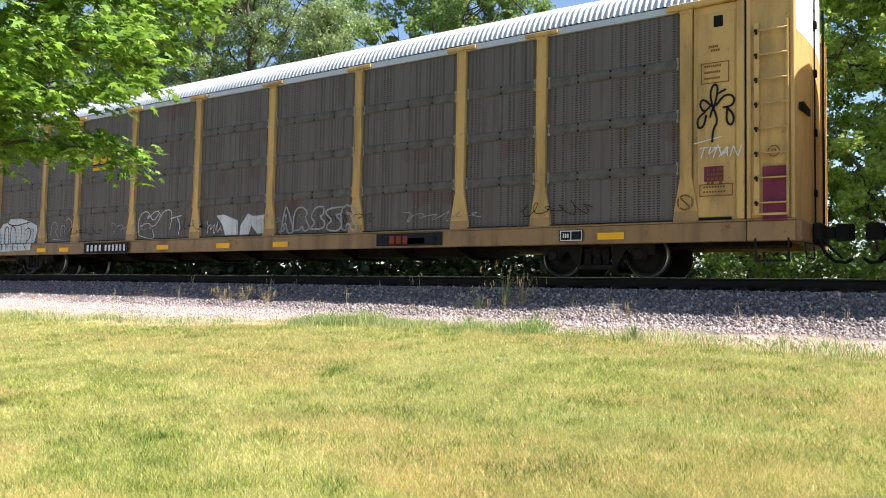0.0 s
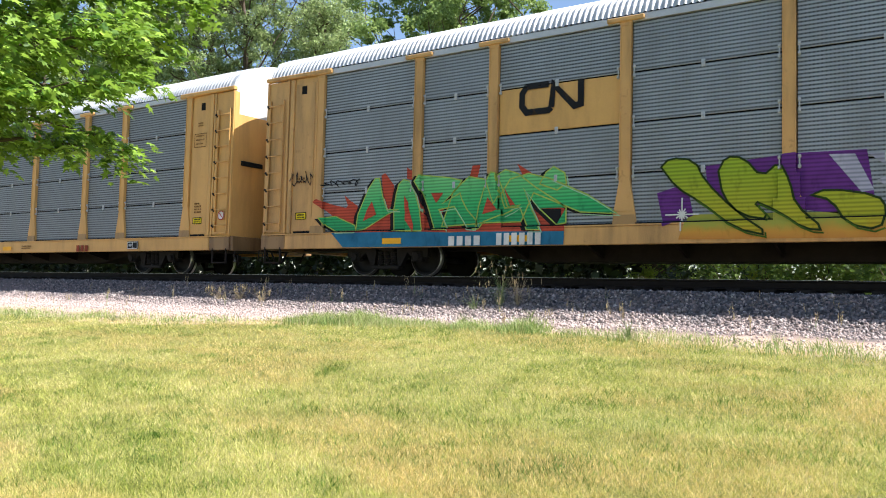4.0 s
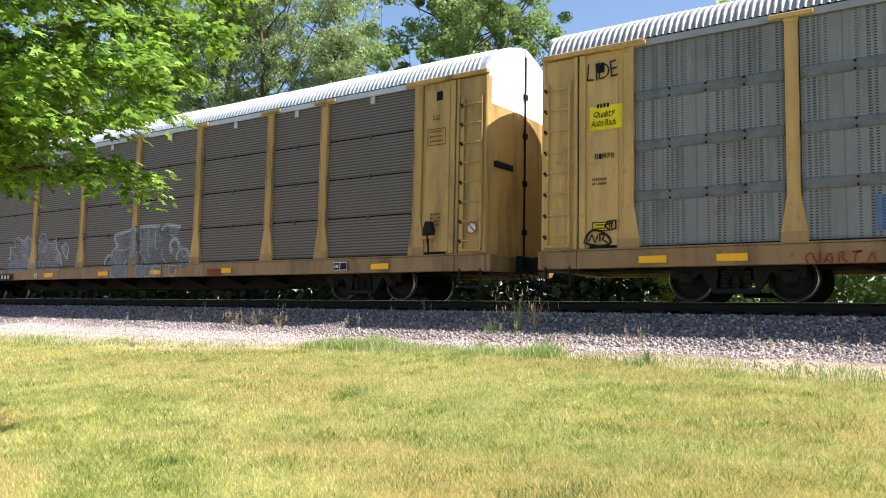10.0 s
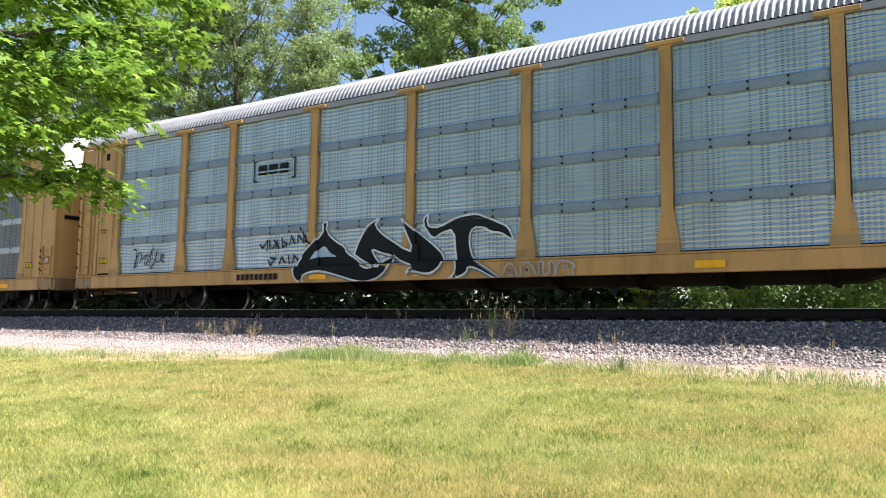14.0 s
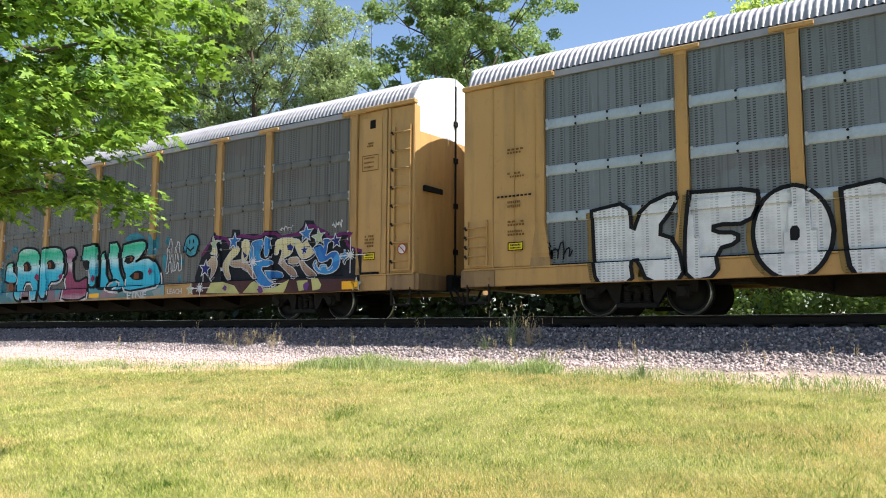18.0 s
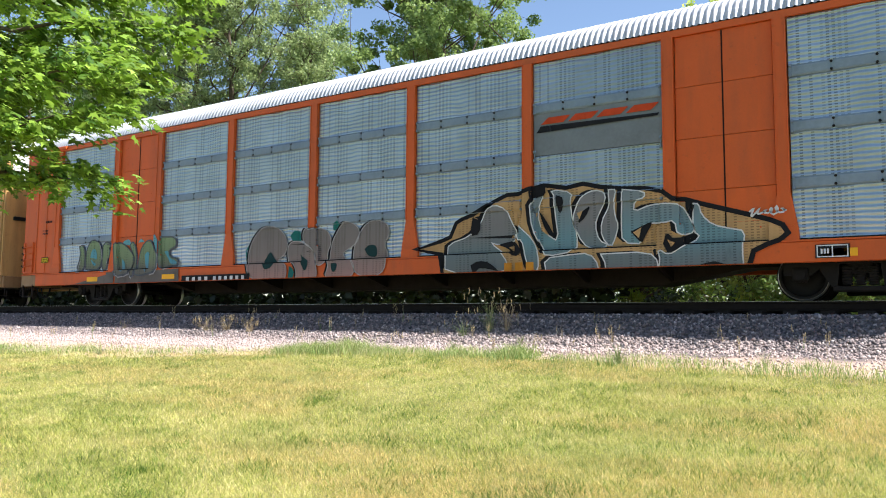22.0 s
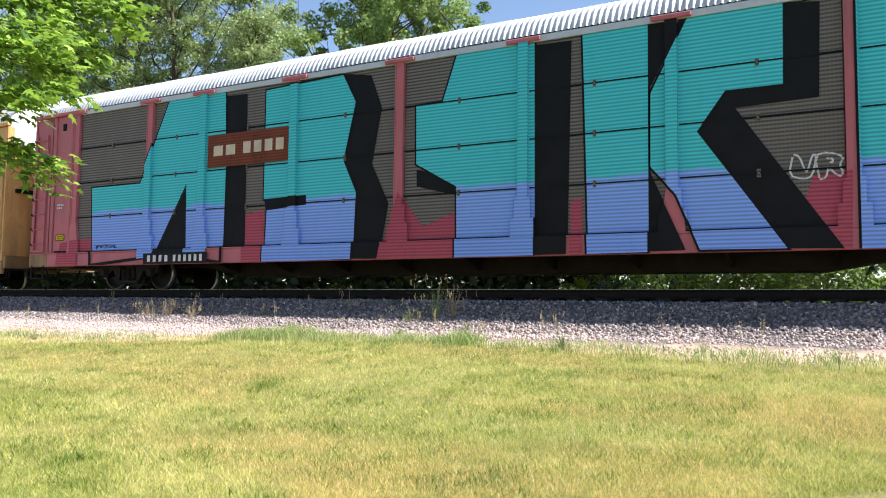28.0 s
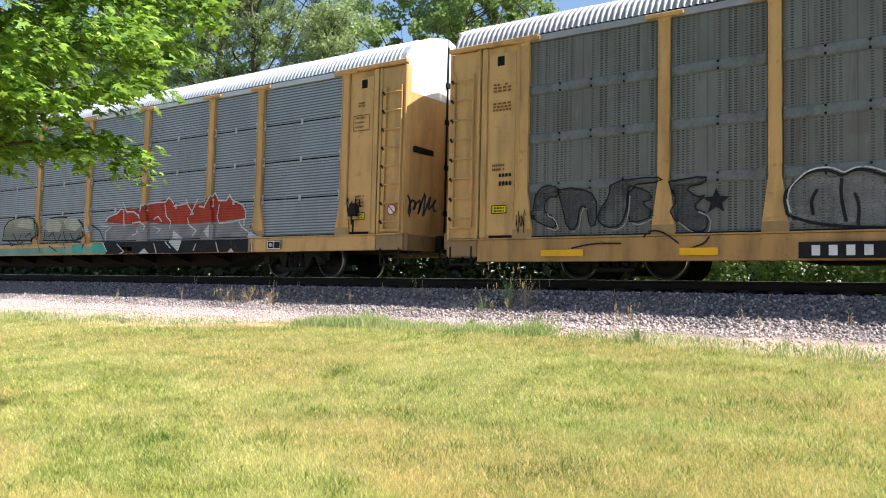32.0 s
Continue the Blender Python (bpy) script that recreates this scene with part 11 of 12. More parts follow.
def scatter_stones():
    rng = np.random.default_rng(4)
    n = 120000
    # closer together where the bank is seen best
    x = np.where(rng.random(n) < 0.75, rng.uniform(-24, 2.5, n), rng.uniform(-46, 8, n))
    y = -1.55 - 4.6 * rng.random(n) ** 1.15
    foot = np.interp(x, (-16, -12.3, -9.5, -8.2, -5.0, -2.4), (-4.3, -4.35, -4.2, -4.1, -3.65, -3.3))
    keep = (y > np.maximum(foot, lawn_margin(x) + 0.15) + rng.normal(0, 0.15, n)) | ((rng.random(n) < 0.12) & (y > lawn_margin(x) + 0.1))
    x, y = x[keep], y[keep]
    n = len(x)
    size = (0.014 + 0.022 * rng.random(n) ** 1.6) * np.interp(y, (-3.9, -2.9), (0.72, 1.0))
    z = ground_height(x, y) + size * rng.uniform(0.0, 0.8, n)
    chip = np.array([(1, 0, 0), (0, 1, 0), (-1, 0, 0), (0, -1, 0), (0, 0, 1), (0, 0, -1)], float)
    tri = np.array([(0, 1, 4), (1, 2, 4), (2, 3, 4), (3, 0, 4), (1, 0, 5), (2, 1, 5), (3, 2, 5), (0, 3, 5)])
    v = (chip[None] * rng.uniform(0.75, 1.45, (n, 6, 1)) + rng.normal(0, 0.22, (n, 6, 3))) * np.stack([rng.uniform(0.8, 1.3, n), rng.uniform(0.7, 1.1, n), rng.uniform(0.6, 0.95, n)], -1)[:, None]
    q = rng.normal(size=(n, 4))
    q /= np.linalg.norm(q, axis=1, keepdims=True)
    w, a, b, c = q.T
    R = np.stack([1 - 2 * (b * b + c * c), 2 * (a * b - c * w), 2 * (a * c + b * w), 2 * (a * b + c * w), 1 - 2 * (a * a + c * c), 2 * (b * c - a * w),
                  2 * (a * c - b * w), 2 * (b * c + a * w), 1 - 2 * (a * a + b * b)], -1).reshape(n, 3, 3)
    v = np.einsum("nij,nkj->nki", R, v) * size[:, None, None] + np.stack([x, y, z], -1)[:, None]
    f = (np.arange(n)[:, None, None] * 6 + tri[None]).reshape(-1, 3)
    k = Mat("crushed_granite", 0.9, 0, 0.25)
    g = k.n("NewGeometry").outputs["Random Per Island"]
    c = k.ramp(g, (0.0, (0.035, 0.036, 0.045)), (0.3, (0.15, 0.145, 0.155)), (0.48, (0.36, 0.28, 0.26)), (0.70, (0.07, 0.072, 0.085)), (0.9, (0.26, 0.24, 0.24)), (1.0, (0.62, 0.54, 0.50)))
    fine = k.noise(120, 3, 0.6, k.co(world=True))
    # pale pinkish fines over the bank's foot, coloured lighter for the sunlit strip
    where = k.co(world=True)
    sunlit_fines = k.n("MapRange", i_Value=k.math("ADD", k.axis("Y", where), k.math("MULTIPLY", k.math("SUBTRACT", k.noise(0.8, 4, 0.6, where), 0.5), 1.6)), i_1=-2.3, i_2=-3.4).outputs[0]
    c = k.mix(k.math("MULTIPLY", sunlit_fines, 0.82), c, k.mix(g, (0.46, 0.345, 0.30), (0.72, 0.59, 0.53)))
    k.color(k.mix(k.ramp(fine, (0.35, 0.0), (0.75, 0.4)), c, (0.15, 0.13, 0.12))).bump(fine, 0.3, 0.004)
    tagged(new("ballast", raw_mesh("ballast", v.reshape(-1, 3), f, k.m)), "pinkish-grey crushed stone ballast on the track bank", "ballast", kind="stuff")


scatter_stones()


def blades(name, label, x, y, h, width, lean, material, seed, kind="stuff", category="grass"):
    """Many grass blades in one mesh: each a bent strip of two faces."""
    rng = np.random.default_rng(seed)
    n = len(x)
    z = ground_height(x, y) - 0.01
    a = rng.uniform(0, math.tau, n)
    d = np.stack([np.cos(a), np.sin(a)], -1)
    b = rng.uniform(0, math.tau, n)
    l = np.stack([np.cos(b), np.sin(b)], -1) * (h * lean * rng.uniform(0.2, 1.0, n))[:, None]
    base = np.stack([x, y, z], -1)
    side = np.concatenate([d * width[:, None], np.zeros((n, 1))], 1)
    up = lambda t: np.concatenate([l * t * t, (h * t * (1 - 0.25 * lean * t))[:, None]], 1)
    v = np.stack([base - side, base + side, base + side * 0.75 + up(0.55), base - side * 0.75 + up(0.55), base + side * 0.12 + up(1.0), base - side * 0.12 + up(1.0)], 1)
    i = np.arange(n)[:, None] * 6
    f = np.concatenate([i + np.array([[0, 1, 2, 3]]), i + np.array([[3, 2, 4, 5]])])
    return tagged(new(name, raw_mesh(name, v.reshape(-1, 3), f, material)), label, category, kind=kind)


def grass_material(name, stops, dry=0.0):
    """Blades that differ one by one, in drifts; dry: how far sun-scorched patches turn to straw."""
    k = Mat(name, 0.6, 0, 0.2)
    g = k.n("NewGeometry").outputs["Random Per Island"]
    p = k.co(world=True)
    drift = k.noise(0.55, 4, 0.6, k.co((0.7, 1.3, 1.0), world=True))
    mid = k.noise(1.9, 3, 0.6, p)
    m = k.math("ADD", k.math("MULTIPLY", g, 0.76), k.math("ADD", k.math("MULTIPLY", k.ramp(drift, (0.38, 0.0), (0.62, 1.0)), 0.18), k.math("MULTIPLY", k.ramp(mid, (0.40, 0.0), (0.60, 1.0)), 0.22)))
    c = k.ramp(m, *stops)
    if dry:
        patch = k.math("MULTIPLY", k.ramp(k.noise(0.42, 5, 0.65, k.co((0.6, 1.5, 1.0), world=True)), (0.47, 0.0), (0.60, 1.0)), dry)
        c = k.mix(k.math("MULTIPLY", patch, k.ramp(g, (0.15, 0.25), (0.6, 1.0))), c, k.mix(g, (0.56, 0.38, 0.12), (0.87, 0.66, 0.30)))
        lush = k.ramp(k.noise(0.8, 4, 0.65, k.co((0.8, 1.4, 1.0), world=True)), (0.56, 0.0), (0.68, 0.32))
        c = k.mix(lush, c, k.mix(g, (0.07, 0.13, 0.02), (0.28, 0.36, 0.07)))
    k.color(c)
    tr = k.n("BsdfTranslucent", i_Color=c)
    mx = k.n("MixShader", i_0=0.35)
    k.t.links.new(k.b.outputs[0], mx.inputs[1])
    k.t.links.new(tr.outputs[0], mx.inputs[2])
    k.t.links.new(mx.outputs[0], k.t.nodes["Material Output"].inputs["Surface"])
    return k.m


def sprigs(name, label, x, y, h, width, lean, material, seed):
    """Fine mown grass: each blade one leaning sliver."""
    rng = np.random.default_rng(seed)
    n = len(x)
    base = np.stack([x, y, ground_height(x, y) - 0.012], -1)
    a, b = rng.uniform(0, math.tau, n), rng.uniform(0, math.tau, n)
    side = np.stack([np.cos(a), np.sin(a), np.zeros(n)], -1) * width[:, None]
    l = h * lean * rng.uniform(0.15, 1.0, n)
    tip = base + np.stack([np.cos(b) * l, np.sin(b) * l, h], -1)
    v = np.stack([base - side, base + side, tip], 1)
    return tagged(new(name, raw_mesh(name, v.reshape(-1, 3), np.arange(3 * n).reshape(n, 3), material)), label, "grass", kind="stuff")


def lawn():
    rng = np.random.default_rng(11)
    mat = grass_material("mown_lawn_grass", ((0.10, (0.05, 0.10, 0.012)), (0.34, (0.33, 0.40, 0.058)), (0.62, (0.58, 0.55, 0.15)), (0.97, (0.84, 0.73, 0.34))), 0.9)
    n = 760000
    d = 4.6 * 4.6 ** rng.random(n)
    u = rng.uniform(-0.68, 0.68, n) * d
    c, s = math.cos(radians(33)), math.sin(radians(33))
    x, y = -d * s + u * c, EYE[1] + d * c + u * s
    keep = y < lawn_margin(x) + rng.normal(0, 0.10, n)
    x, y, d = x[keep], y[keep], d[keep]
    n = len(x)
    tall = np.array([noise.noise((a * 0.9, b * 0.9, 5.0)) for a, b in zip(x[::20], y[::20])]).repeat(20)[:n]
    tall = np.resize(tall, n)
    h = rng.uniform(0.018, 0.058, n) * (1 + 0.35 * tall) + np.where(rng.random(n) < 0.03, 0.03, 0)
    sprigs("lawn_grass", "short mown lawn, green with straw-yellow patches", x, y, h, rng.uniform(0.0013, 0.0032, n) * (0.5 + d * 0.10), 1.4, mat, 12)
    # darker tufts of clover and coarse grass in the lawn
    n = 26000
    spot = rng.integers(0, 420, n)
    e = 5.0 * 3.6 ** rng.random(420)
    w = rng.uniform(-0.62, 0.62, 420) * e
    px, py = -e * s + w * c, EYE[1] + e * c + w * s
    x, y = px[spot] + rng.normal(0, 0.09, n), py[spot] + rng.normal(0, 0.09, n)
    keep = y < lawn_margin(x) - 0.1
    x, y = x[keep], y[keep]
    n = len(x)
    clover = grass_material("coarse_green_grass", ((0.1, (0.05, 0.12, 0.015)), (0.5, (0.12, 0.22, 0.03)), (1.0, (0.26, 0.34, 0.07))))
    sprigs("coarse_grass", "dark green coarse tufts in the mown lawn", x, y, rng.uniform(0.03, 0.075, n), rng.uniform(0.003, 0.006, n), 1.2, clover, 17)
    # longer grass where the mower stops
    n = 23000
    x = np.where(rng.random(n) < 0.22, rng.uniform(-10.0, -5.2, n), rng.uniform(-30, 2.5, n))
    clump = np.array([noise.noise((a * 0.5, 0.0, 2.0)) + 0.8 * noise.noise((a * 1.9, 4.0, 2.0)) for a in x])
    y = lawn_margin(x) + 0.02 + rng.normal(0, 0.30, n)
    h = np.clip(0.07 + 0.16 * clump + rng.uniform(-0.05, 0.13, n), 0.03, 0.36)
    h = h + np.where((x > -9.6) & (x < -5.4), 0.03, 0)
    mat = grass_material("rank_grass", ((0.1, (0.11, 0.20, 0.05)), (0.45, (0.25, 0.36, 0.10)), (0.75, (0.42, 0.46, 0.17)), (1.0, (0.58, 0.54, 0.30))))
    blades("rank_grass", "longer uncut grass along the foot of the bank", x, y, h, rng.uniform(0.0025, 0.005, n), 0.8, mat, 13)


lawn()


# ---- trees ----
BARK = plain("grey_brown_bark", (0.13, 0.10, 0.075), 0.9, 0, 0.5, 9.0, 0.6)
LEAF_FAR = leaf_material("poplar_leaf", (0.06, 0.125, 0.03), (0.32, 0.42, 0.13), 0.38)
# sunlight is put into this leaf: lighter colour, more let through
LEAF_BRIGHT = leaf_material("leaf_coloured_sunlit", (0.12, 0.22, 0.03), (0.58, 0.68, 0.16), 0.55)
LEAF_PALE = leaf_material("willow_leaf", (0.09, 0.15, 0.045), (0.42, 0.50, 0.22), 0.35)
LEAF_NEAR = leaf_material("maple_leaf", (0.022, 0.075, 0.012), (0.36, 0.54, 0.075), 0.32, 1.4)
# canopy shade is put into this leaf colour, near black
LEAF_SHADED = leaf_material("leaf_darkened_as_shade", (0.012, 0.022, 0.007), (0.032, 0.052, 0.015), 0.1)
LEAF_LOW = leaf_material("shrub_leaf", (0.06, 0.12, 0.02), (0.17, 0.25, 0.06), 0.4)


def limb(s, a, b, r0, r1, rng, n=5, wob=0.12):
    """A tapered, slightly crooked limb; returns the points along it."""
    a, b = np.array(a, float), np.array(b, float)
    pts = [a + (b - a) * t for t in np.linspace(0, 1, n + 1)]
    for i in range(1, n):
        pts[i] = pts[i] + rng.normal(0, wob * np.linalg.norm(b - a) / n, 3)
    for i in range(n):
        s.tube(pts[i], pts[i + 1], r0 + (r1 - r0) * i / n, 7, 0, r0 + (r1 - r0) * (i + 1) / n, caps=False)
    return pts


def leaf_cloud(centres, radii, count, size, rng, outline=None, droop=0.0):
    """Leaves round the ends of twigs, each one a small folded blade."""
    centres, radii = np.asarray(centres), np.asarray(radii)
    pick = rng.integers(0, len(centres), count)
    u = rng.normal(size=(count, 3))
    u /= np.linalg.norm(u, axis=1, keepdims=True)
    p = centres[pick] + u * (radii[pick] * rng.random(count) ** 0.45)[:, None] * np.array([1, 1, 0.75])
    nrm = rng.normal(size=(count, 3)) + np.array([0, 0, 0.9])
    nrm /= np.linalg.norm(nrm, axis=1, keepdims=True)
    t = np.cross(nrm, rng.normal(size=(count, 3)))
    t /= np.linalg.norm(t, axis=1, keepdims=True)
    t[:, 2] -= droop
    b = np.cross(nrm, t)
    sz = size * rng.uniform(0.6, 1.25, count)[:, None]
    if outline is None:
        outline = [(-0.5, 0.0), (0.0, 0.36), (0.55, 0.0), (0.0, -0.36)]
    v = np.stack([p + (t * a + b * c + nrm * (0.25 * abs(c))) * sz for a, c in outline], 1)
    m = len(outline)
    return v.reshape(-1, 3), np.arange(count * m).reshape(count, m)


def far_tree(name, label, x, y, height, spread, base, leaf, leaves, size, seed):
    rng = np.random.default_rng(seed)
    z0 = float(ground_height(x, y)) - 0.05
    tree = empty(name, pose(x, y, z0))
    tagged(tree, label, "tree", "trees behind the track")
    s = Shape()
    trunk = limb(s, (0, 0, 0), (rng.uniform(-0.6, 0.6), 0, height * 0.95), 0.05 + height * 0.016, 0.03, rng, 8, 0.10)
    centres, radii = [], []
    nl = 46
    for i in range(nl):
        f = base + (0.98 - base) * (i + rng.random()) / nl
        j = min(7, int(f * 8))
        start = trunk[j] + (trunk[j + 1] - trunk[j]) * (f * 8 - j)
        a = rng.uniform(0, math.tau)
        g = (f - base) / (1 - base)
        reach = spread * (0.30 + 0.85 * math.sin(math.pi * min(1, 0.22 + 0.76 * g))) * rng.uniform(0.55, 1.1)
        end = start + np.array([math.cos(a) * reach, math.sin(a) * reach, reach * rng.uniform(0.5, 1.3)])
        pts = limb(s, start, end, 0.03 + 0.06 * (1 - g), 0.012, rng, 4, 0.2)
        for q in pts[1:]:
            for _ in range(3):
                tip = q + rng.normal(0, 0.30 + reach * 0.12, 3)
                s.tube(q, tip, 0.012, 4, 0, 0.005, caps=False)
                centres.append(tip)
                radii.append(rng.uniform(0.25, 0.62))
    part("trunk", s, BARK, tree)
    v, f = leaf_cloud(centres, radii, leaves, size, rng)
    ob = new("crown", raw_mesh("crown", v, f, leaf))
    ob.parent = tree
    return tree


def trees():
    # a wall of tall trees on the far side of the track: x, y, height, spread, base, leaf, leaves
    rows = [
        (-62, 15, 22, 6.0, 0.16, LEAF_FAR, 9000), (-53, 14, 21, 5.5, 0.16, LEAF_FAR, 12000), (-46, 15, 20, 5.2, 0.16, LEAF_FAR, 16000), (-40, 12.5, 20, 4.6, 0.14, LEAF_PALE, 44000),
        (-35, 14, 20.5, 4.4, 0.14, LEAF_PALE, 52000), (-30.9, 12.5, 20, 3.9, 0.14, LEAF_PALE, 64000), (-28.0, 15.5, 19.5, 3.1, 0.14, LEAF_PALE, 34000), (-26.0, 13, 15.6, 1.7, 0.12, LEAF_PALE, 26000),
        (-18.0, 12.5, 16.5, 4.6, 0.10, LEAF_FAR, 105000), (-13.4, 14.0, 11.2, 2.7, 0.12, LEAF_FAR, 24000), (-9.2, 13, 9.0, 2.4, 0.04, LEAF_BRIGHT, 26000),
        (-5.0, 11.5, 11.5, 2.7, 0.03, LEAF_BRIGHT, 40000), (-1.4, 12, 13.5, 3.7, 0.03, LEAF_BRIGHT, 84000), (2.2, 15.5, 16, 3.6, 0.05, LEAF_FAR, 34000), (4.8, 12.5, 17, 4.6, 0.05, LEAF_FAR, 24000), (13, 15, 18, 5.5, 0.16, LEAF_FAR, 9000),
    ]
    for i, (x, y, h, sp, base, leaf, n) in enumerate(rows):
        kind = {LEAF_PALE: "pale grey-green poplar", LEAF_BRIGHT: "light green cottonwood with sun in its leaf colour"}.get(leaf, "dark green cottonwood")
        far_tree("tree", f"tall {kind} behind the railway track", x, y, h, sp, base, leaf, n, 0.142 if abs(x + 20) < 24 else 0.25, 30 + i)


trees()


def shrubs():
    """Low growth on the far bank, seen under the wagons."""
    rng = np.random.default_rng(77)
    for i in range(44):
        x = -66 + i * 1.75 + rng.uniform(-0.5, 0.5)
        y = rng.uniform(5.6, 8.5) if x > -7.5 else rng.uniform(12.0, 15.0)
        h = rng.uniform(1.6, 3.2)
        z = float(ground_height(x, y))
        bush = empty("shrub", pose(x, y, z - 0.03))
        tagged(bush, "leafy green shrub on the far bank", "shrub", "shrubs beyond the track")
        s, cs, rs = Shape(), [], []
        for j in range(12):
            a = rng.uniform(0, math.tau)
            e = np.array([math.cos(a) * 1.1, math.sin(a) * 0.8, h * rng.uniform(0.35, 0.95)])
            pts = limb(s, (0, 0, 0), e, 0.02, 0.006, rng, 3, 0.2)
            cs += pts[1:]
            rs += [0.45] * 3
        part("woody_stem", s, BARK, bush)
        v, f = leaf_cloud(cs, rs, 1800, 0.145, rng)
        # most shrubs farther left take the leaf colour that carries canopy shade
        ob = new("foliage", raw_mesh("foliage", v, f, LEAF_LOW if x > -5.5 or (x > -9.5 and i % 2) or i % 9 == 0 else LEAF_SHADED))
        ob.parent = bush


shrubs()


def woods():
    """Thicket under the first trees and wood behind it, coloured dark as shade."""
    rng = np.random.default_rng(91)
    n = 60000
    x = rng.uniform(-95, 30, n)
    y = np.where(rng.random(n) < 0.55, rng.uniform(10.6, 12.6, n), rng.uniform(17, 24, n))
    keep = (y > 15) | (x < -9.5)
    x, y = x[keep], y[keep]
    p = np.stack([x, y, ground_height(x, y) + np.where(y < 15, 3.0, np.where(x > -9, 9.0, 4.6)) * rng.random(len(x)) ** 1.1], -1)
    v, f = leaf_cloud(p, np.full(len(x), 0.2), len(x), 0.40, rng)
    tagged(new("undergrowth", raw_mesh("undergrowth", v, f, LEAF_SHADED)), "undergrowth of the wood behind, leaves coloured dark for shade", "undergrowth", kind="stuff")


woods()
MAPLE = [(-0.45, 0.0), (-0.34, 0.40), (-0.04, 0.17), (0.30, 0.44), (0.22, 0.13), (0.70, 0.0), (0.22, -0.13), (0.30, -0.44), (-0.04, -0.17), (-0.34, -0.40)]


def near_tree():
    """The maple beside the camera: its trunk stands out of sight and its boughs reach into view."""
    rng = np.random.default_rng(5)
    x, y = -7.7, -12.9
    z0 = float(ground_height(x, y)) - 0.05
    tree = empty("maple_tree", pose(x, y, z0))
    tagged(tree, "bright green maple with boughs hanging over the lawn", "tree")
    s = Shape()
    trunk = limb(s, (0, 0, 0), (0.1, 0.1, 8.0), 0.17, 0.05, rng, 8, 0.05)
    cs, ds = [], []
    n = 120
    for i in range(n):
        h = 2.62 + 5.38 * ((i + rng.random()) / n) ** 1.2
        j = min(7, int(h))
        st = trunk[j] + (trunk[j + 1] - trunk[j]) * (h - j)
        a = i * 2.39996 + rng.uniform(-0.4, 0.4)
        full = np.interp(h, (2.2, 2.6, 3.0, 3.6, 4.6, 6.0, 8.0), (1.1, 2.0, 2.62, 2.9, 2.85, 2.3, 0.8))
        reach = full * rng.uniform(0.70, 1.06)
        e = st + np.array([math.cos(a) * reach, math.sin(a) * reach, reach * rng.uniform(-0.06, 0.28)])
        pts = limb(s, st, e, 0.032, 0.005, rng, 6, 0.12)
        out = (e - st) / np.linalg.norm(e - st)
        for q in pts[2:]:
            for _ in range(3):
                d = out + rng.normal(0, 0.8, 3) * np.array([1, 1, 0.35])
                d /= np.linalg.norm(d)
                tip = q + d * rng.uniform(0.15, 0.42)
                s.tube(q, tip, 0.004, 3, 0, 0.002, caps=False)
                for u in (0.55, 1.0):
                    cs.append(q + (tip - q) * u)
                    ds.append(d)
    part("trunk", s, BARK, tree)
    # sprays of leaves: flat fans that overlap like tiles and hang at their tips
    per = 20
    cs, ds = np.repeat(np.array(cs), per, 0), np.repeat(np.array(ds), per, 0)
    m = len(cs)
    flat = np.cross(ds, [0, 0, 1.0])
    flat /= np.linalg.norm(flat, axis=1, keepdims=True) + 1e-6
    along, across = rng.uniform(-0.12, 0.20, m)[:, None], rng.normal(0, 0.10, m)[:, None]
    p = cs + ds * along + flat * across + np.stack([rng.normal(0, 0.02, m), rng.normal(0, 0.02, m), rng.normal(0, 0.045, m) - 0.5 * along[:, 0] ** 2 - 1.2 * across[:, 0] ** 2], -1)
    nrm = np.array([0, 0, 1.0]) + 0.35 * ds + rng.normal(0, 0.42, (m, 3))
    nrm /= np.linalg.norm(nrm, axis=1, keepdims=True)
    t = ds + flat * (across * 6) + rng.normal(0, 0.35, (m, 3)) + np.array([0, 0, -0.45])
    t -= nrm * np.sum(t * nrm, 1, keepdims=True)
    t /= np.linalg.norm(t, axis=1, keepdims=True)
    b = np.cross(nrm, t)
    sz = 0.104 * rng.uniform(0.55, 1.25, m)[:, None]
    v = np.stack([p + (t * q + b * c - nrm * (0.22 * abs(c) + 0.25 * max(0, q) ** 2)) * sz for q, c in MAPLE], 1)
    ob = new("crown", raw_mesh("crown", v.reshape(-1, 3), np.arange(m * 10).reshape(m, 10), LEAF_NEAR))
    ob.parent = tree


near_tree()


# ---- weeds on the bank ----
SEED = plain("dry_seed_head", (0.42, 0.33, 0.18), 0.9, 0, 0.3)
GREEN_STEM = grass_material("weed_green", ((0.1, (0.09, 0.15, 0.045)), (0.6, (0.20, 0.26, 0.10)), (1.0, (0.40, 0.38, 0.22))))
DRY_STEM = grass_material("weed_straw", ((0.1, (0.26, 0.20, 0.12)), (0.6, (0.40, 0.32, 0.20)), (1.0, (0.54, 0.45, 0.31))))


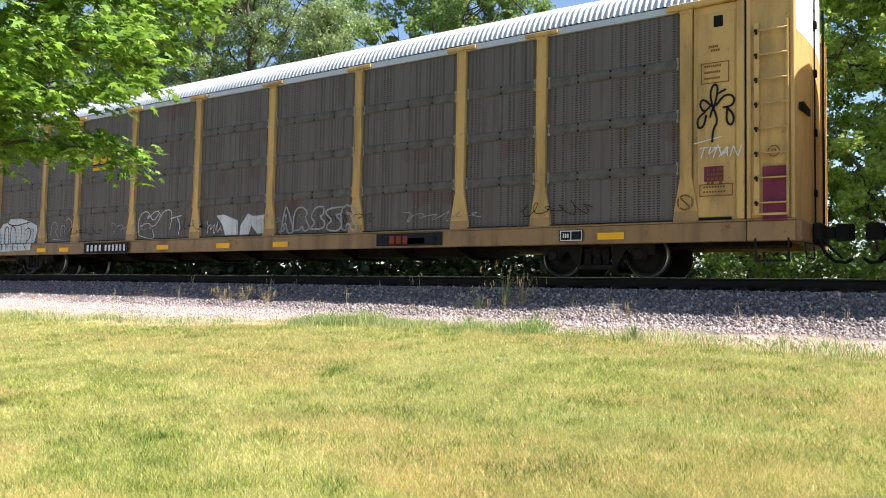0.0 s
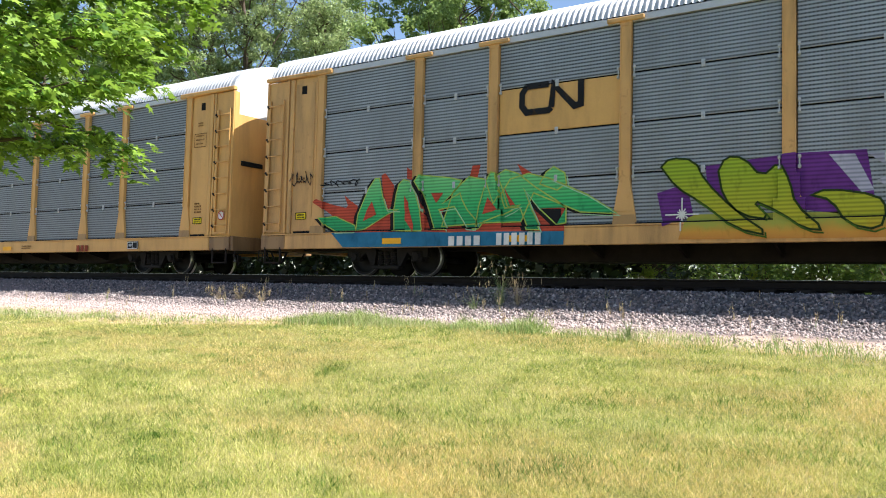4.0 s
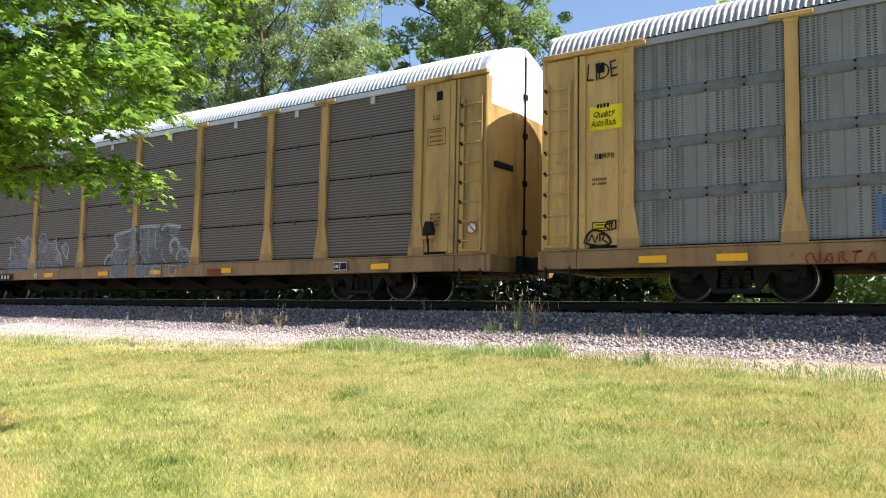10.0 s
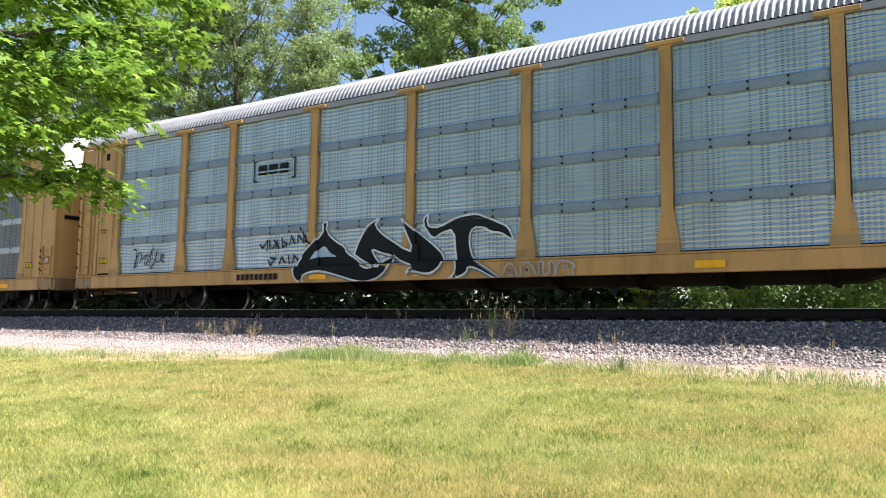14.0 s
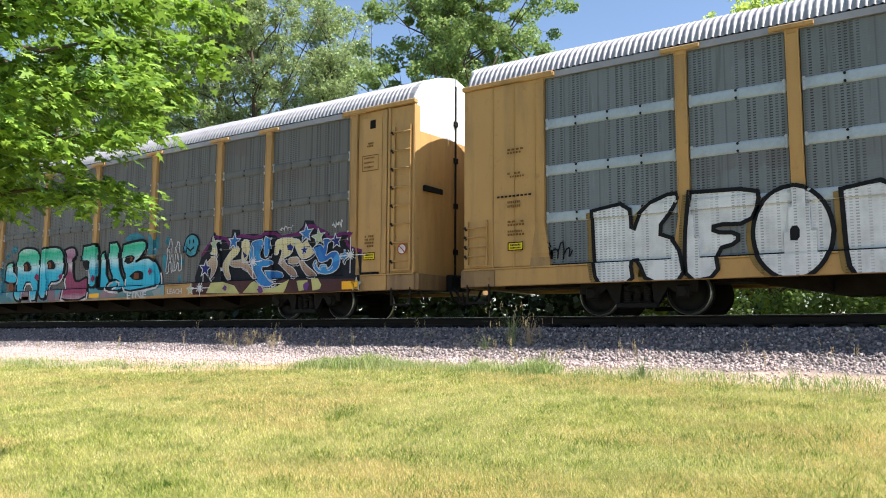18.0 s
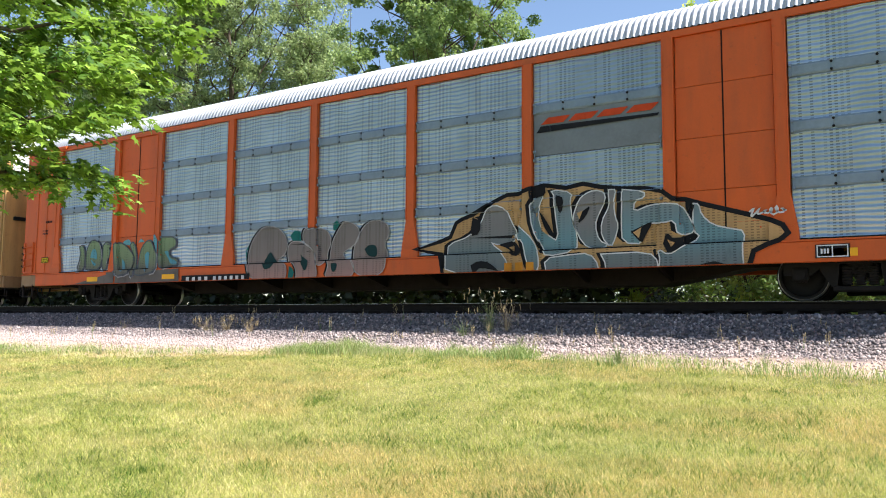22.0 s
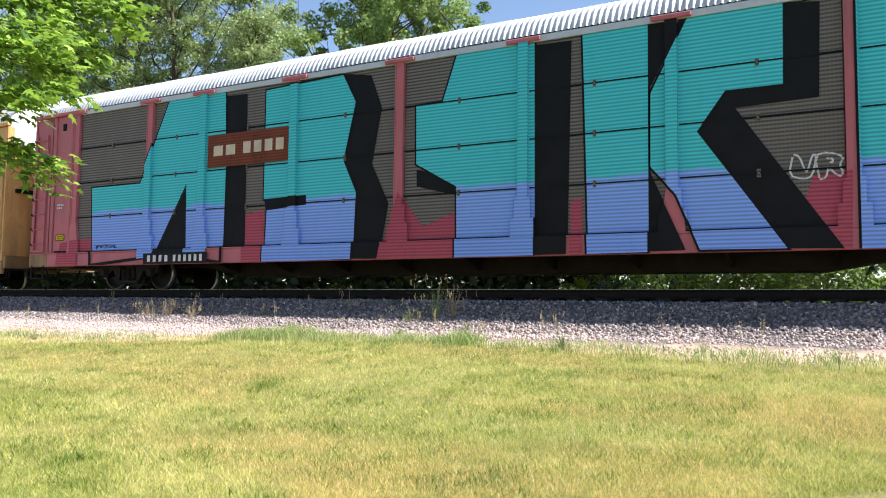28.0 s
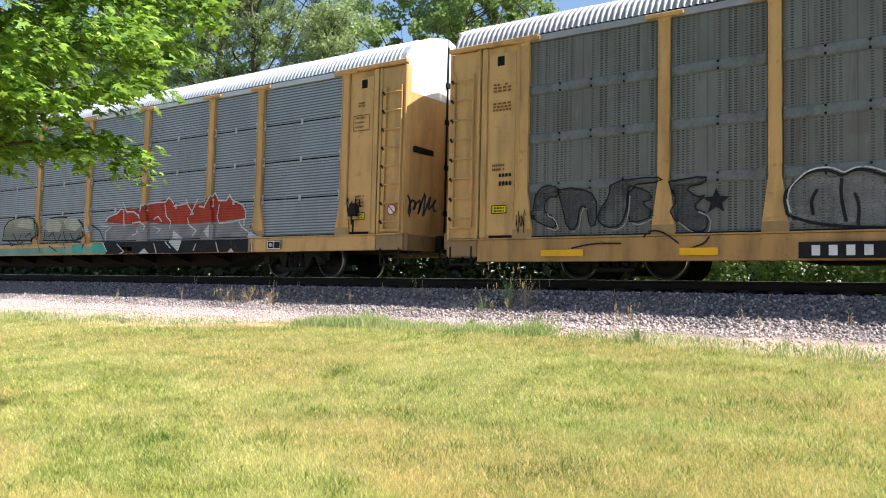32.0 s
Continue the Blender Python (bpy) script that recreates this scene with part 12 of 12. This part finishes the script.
def weed(x, y, height, spread, n, mat, heads, label, seed):
    """A tuft: thin bent blades from one root, some with seed heads."""
    rng = np.random.default_rng(seed)
    tuft = empty("weed", pose(x, y, float(ground_height(x, y)) - 0.02))
    tagged(tuft, label, "weed", "weeds along the ballast")
    s, t = Shape(), Shape()
    for i in range(n):
        a, l = rng.uniform(0, math.tau), rng.uniform(0.1, 1.0)
        h = height * rng.uniform(0.45, 1.0)
        d = np.array([math.cos(a), math.sin(a), 0]) * spread
        p = [np.array([0, 0, 0]) + d * 0.15 * rng.random(), d * 0.35 * l + (0, 0, h * 0.55), d * l + (0, 0, h)]
        w = rng.uniform(0.0018, 0.004)
        q = np.array([-math.sin(a), math.cos(a), 0]) * w
        s.add([p[0] - q, p[0] + q, p[1] + q * 0.8, p[1] - q * 0.8, p[2] + q * 0.2, p[2] - q * 0.2], [(0, 1, 2, 3), (3, 2, 4, 5)])
        if i < heads:
            e = p[2]
            for k in range(5):
                c = e + np.array([0, 0, k * 0.022]) + rng.normal(0, 0.006, 3)
                t.tube(c, c + np.array([0, 0, 0.03]), 0.007 - k * 0.001, 4, 0, 0.003)
    part("foliage", s, mat, tuft)
    if heads:
        tagged(part("seed_head", t, SEED, tuft), kind="stuff")
    return tuft


# x, y, height, spread, blades, green or dry, seed heads
WEED_SPOTS = []
for i in range(46):
    r = random.Random(900 + i)
    WEED_SPOTS.append((r.uniform(-21, 1.5), -r.uniform(1.95, 3.9), r.uniform(0.12, 0.34), r.uniform(0.05, 0.16), r.randint(5, 12), 1 if r.random() < 0.35 else 0, r.randint(1, 4)))
WEEDS = [
    (-7.21, -2.37, 0.72, 0.62, 70, 1, 18, "tall green grass tuft with seed heads"),
    (-6.85, -2.36, 0.55, 0.5, 60, 0, 14, "dry straw tuft with seed heads"),
    (-7.62, -2.64, 0.42, 0.60, 50, 1, 8, "green grass tuft with seed heads"),
    (-14.10, -2.58, 0.32, 0.5, 110, 0, 24, "dry straw tuft on the stones"),
    (-14.75, -2.62, 0.26, 0.5, 90, 0, 20, "dry straw tuft on the stones"),
    (-13.30, -2.66, 0.30, 0.45, 80, 0, 18, "dry straw tuft on the stones"),
    (-15.22, -2.47, 0.24, 0.25, 30, 0, 6, "dry straw tuft on the stones"),
    (-13.77, -2.13, 0.25, 0.12, 16, 0, 5, "dry straw stems on the stones"),
    (-13.12, -2.03, 0.22, 0.1, 10, 1, 2, "thin green stems on the stones"),
    (-9.75, -1.93, 0.26, 0.08, 10, 0, 3, "thin dry stems on the stones"),
    (-17.92, -2.60, 0.2, 0.18, 20, 0, 4, "dry straw tuft on the stones"),
    (-20.46, -2.34, 0.2, 0.08, 8, 0, 2, "thin dry stems on the stones"),
    (-4.63, -2.81, 0.22, 0.15, 20, 0, 5, "dry straw tuft on the stones"),
    (-4.89, -2.71, 0.2, 0.1, 12, 0, 3, "dry straw tuft on the stones"),
]
WEEDS += [
    (-3.77, -4.92, 0.32, 0.35, 90, 1, 0, "dense green grass tuft"),
    (-9.73, -3.50, 0.25, 0.35, 60, 1, 0, "dense green grass tuft"),
    (-1.90, -4.68, 0.25, 0.2, 30, 1, 0, "short green tuft beside the stones"),
    (-2.43, -4.66, 0.2, 0.2, 24, 1, 0, "short green tuft beside the stones"),
    (-3.06, -4.49, 0.18, 0.2, 24, 1, 0, "short green tuft beside the stones"),
    (-1.40, -4.78, 0.16, 0.2, 24, 1, 0, "short green tuft beside the stones"),
    (-13.56, -6.24, 0.22, 0.3, 70, 1, 0, "leafy green weed at the foot of the bank"),
    (-1.49, -2.28, 0.14, 0.08, 8, 0, 2, "thin dry stems on the stones"),
    (-10.41, -2.40, 0.14, 0.08, 10, 0, 2, "thin dry stems on the stones"),
    (-10.40, -3.65, 0.18, 0.3, 40, 1, 0, "short green tuft beside the stones"),
    (-7.25, -3.62, 0.22, 0.4, 80, 1, 0, "dense green grass tuft"),
    (-6.25, -2.96, 0.2, 0.3, 50, 1, 0, "short green tuft beside the stones"),
]
WEEDS += [(*w, "thin green stems on the stones" if w[5] else "thin dry straw stems on the stones") for w in WEED_SPOTS]
for i, (x, y, h, sp, n, green, heads, words) in enumerate(WEEDS):
    weed(x, y, h, sp, n, GREEN_STEM if green else DRY_STEM, heads, words, 200 + i)


def slack(number, t):
    """How far a wagon stands off its even spacing; the couplers of the last but one draw in late on."""
    return float(np.interp(t, (29.5, 31.2), (-0.36, -0.09))) if number == 11 else SHIFT[number]


def motions():
    """The train rolls by towards +x, and its wheels turn with it."""
    for number, car in CARS:
        walk(car, [(t, pose(-15.97 + slack(number, t) - PITCH * number + run(t), 0, 0)) for t in range(33)])
    first = {}
    for w, dx in WHEELSETS:
        if dx not in first:
            walk(w, [(i / 30, pose(dx, 0, 0.42, 0, math.degrees(run(i / 30) / 0.42) % 360, 0)) for i in range(961)])
            first[dx] = w
        else:
            w.rotation_mode = "QUATERNION"
            keys = w.animation_data_create()
            keys.action = first[dx].animation_data.action
            keys.action_slot = first[dx].animation_data.action_slot


motions()
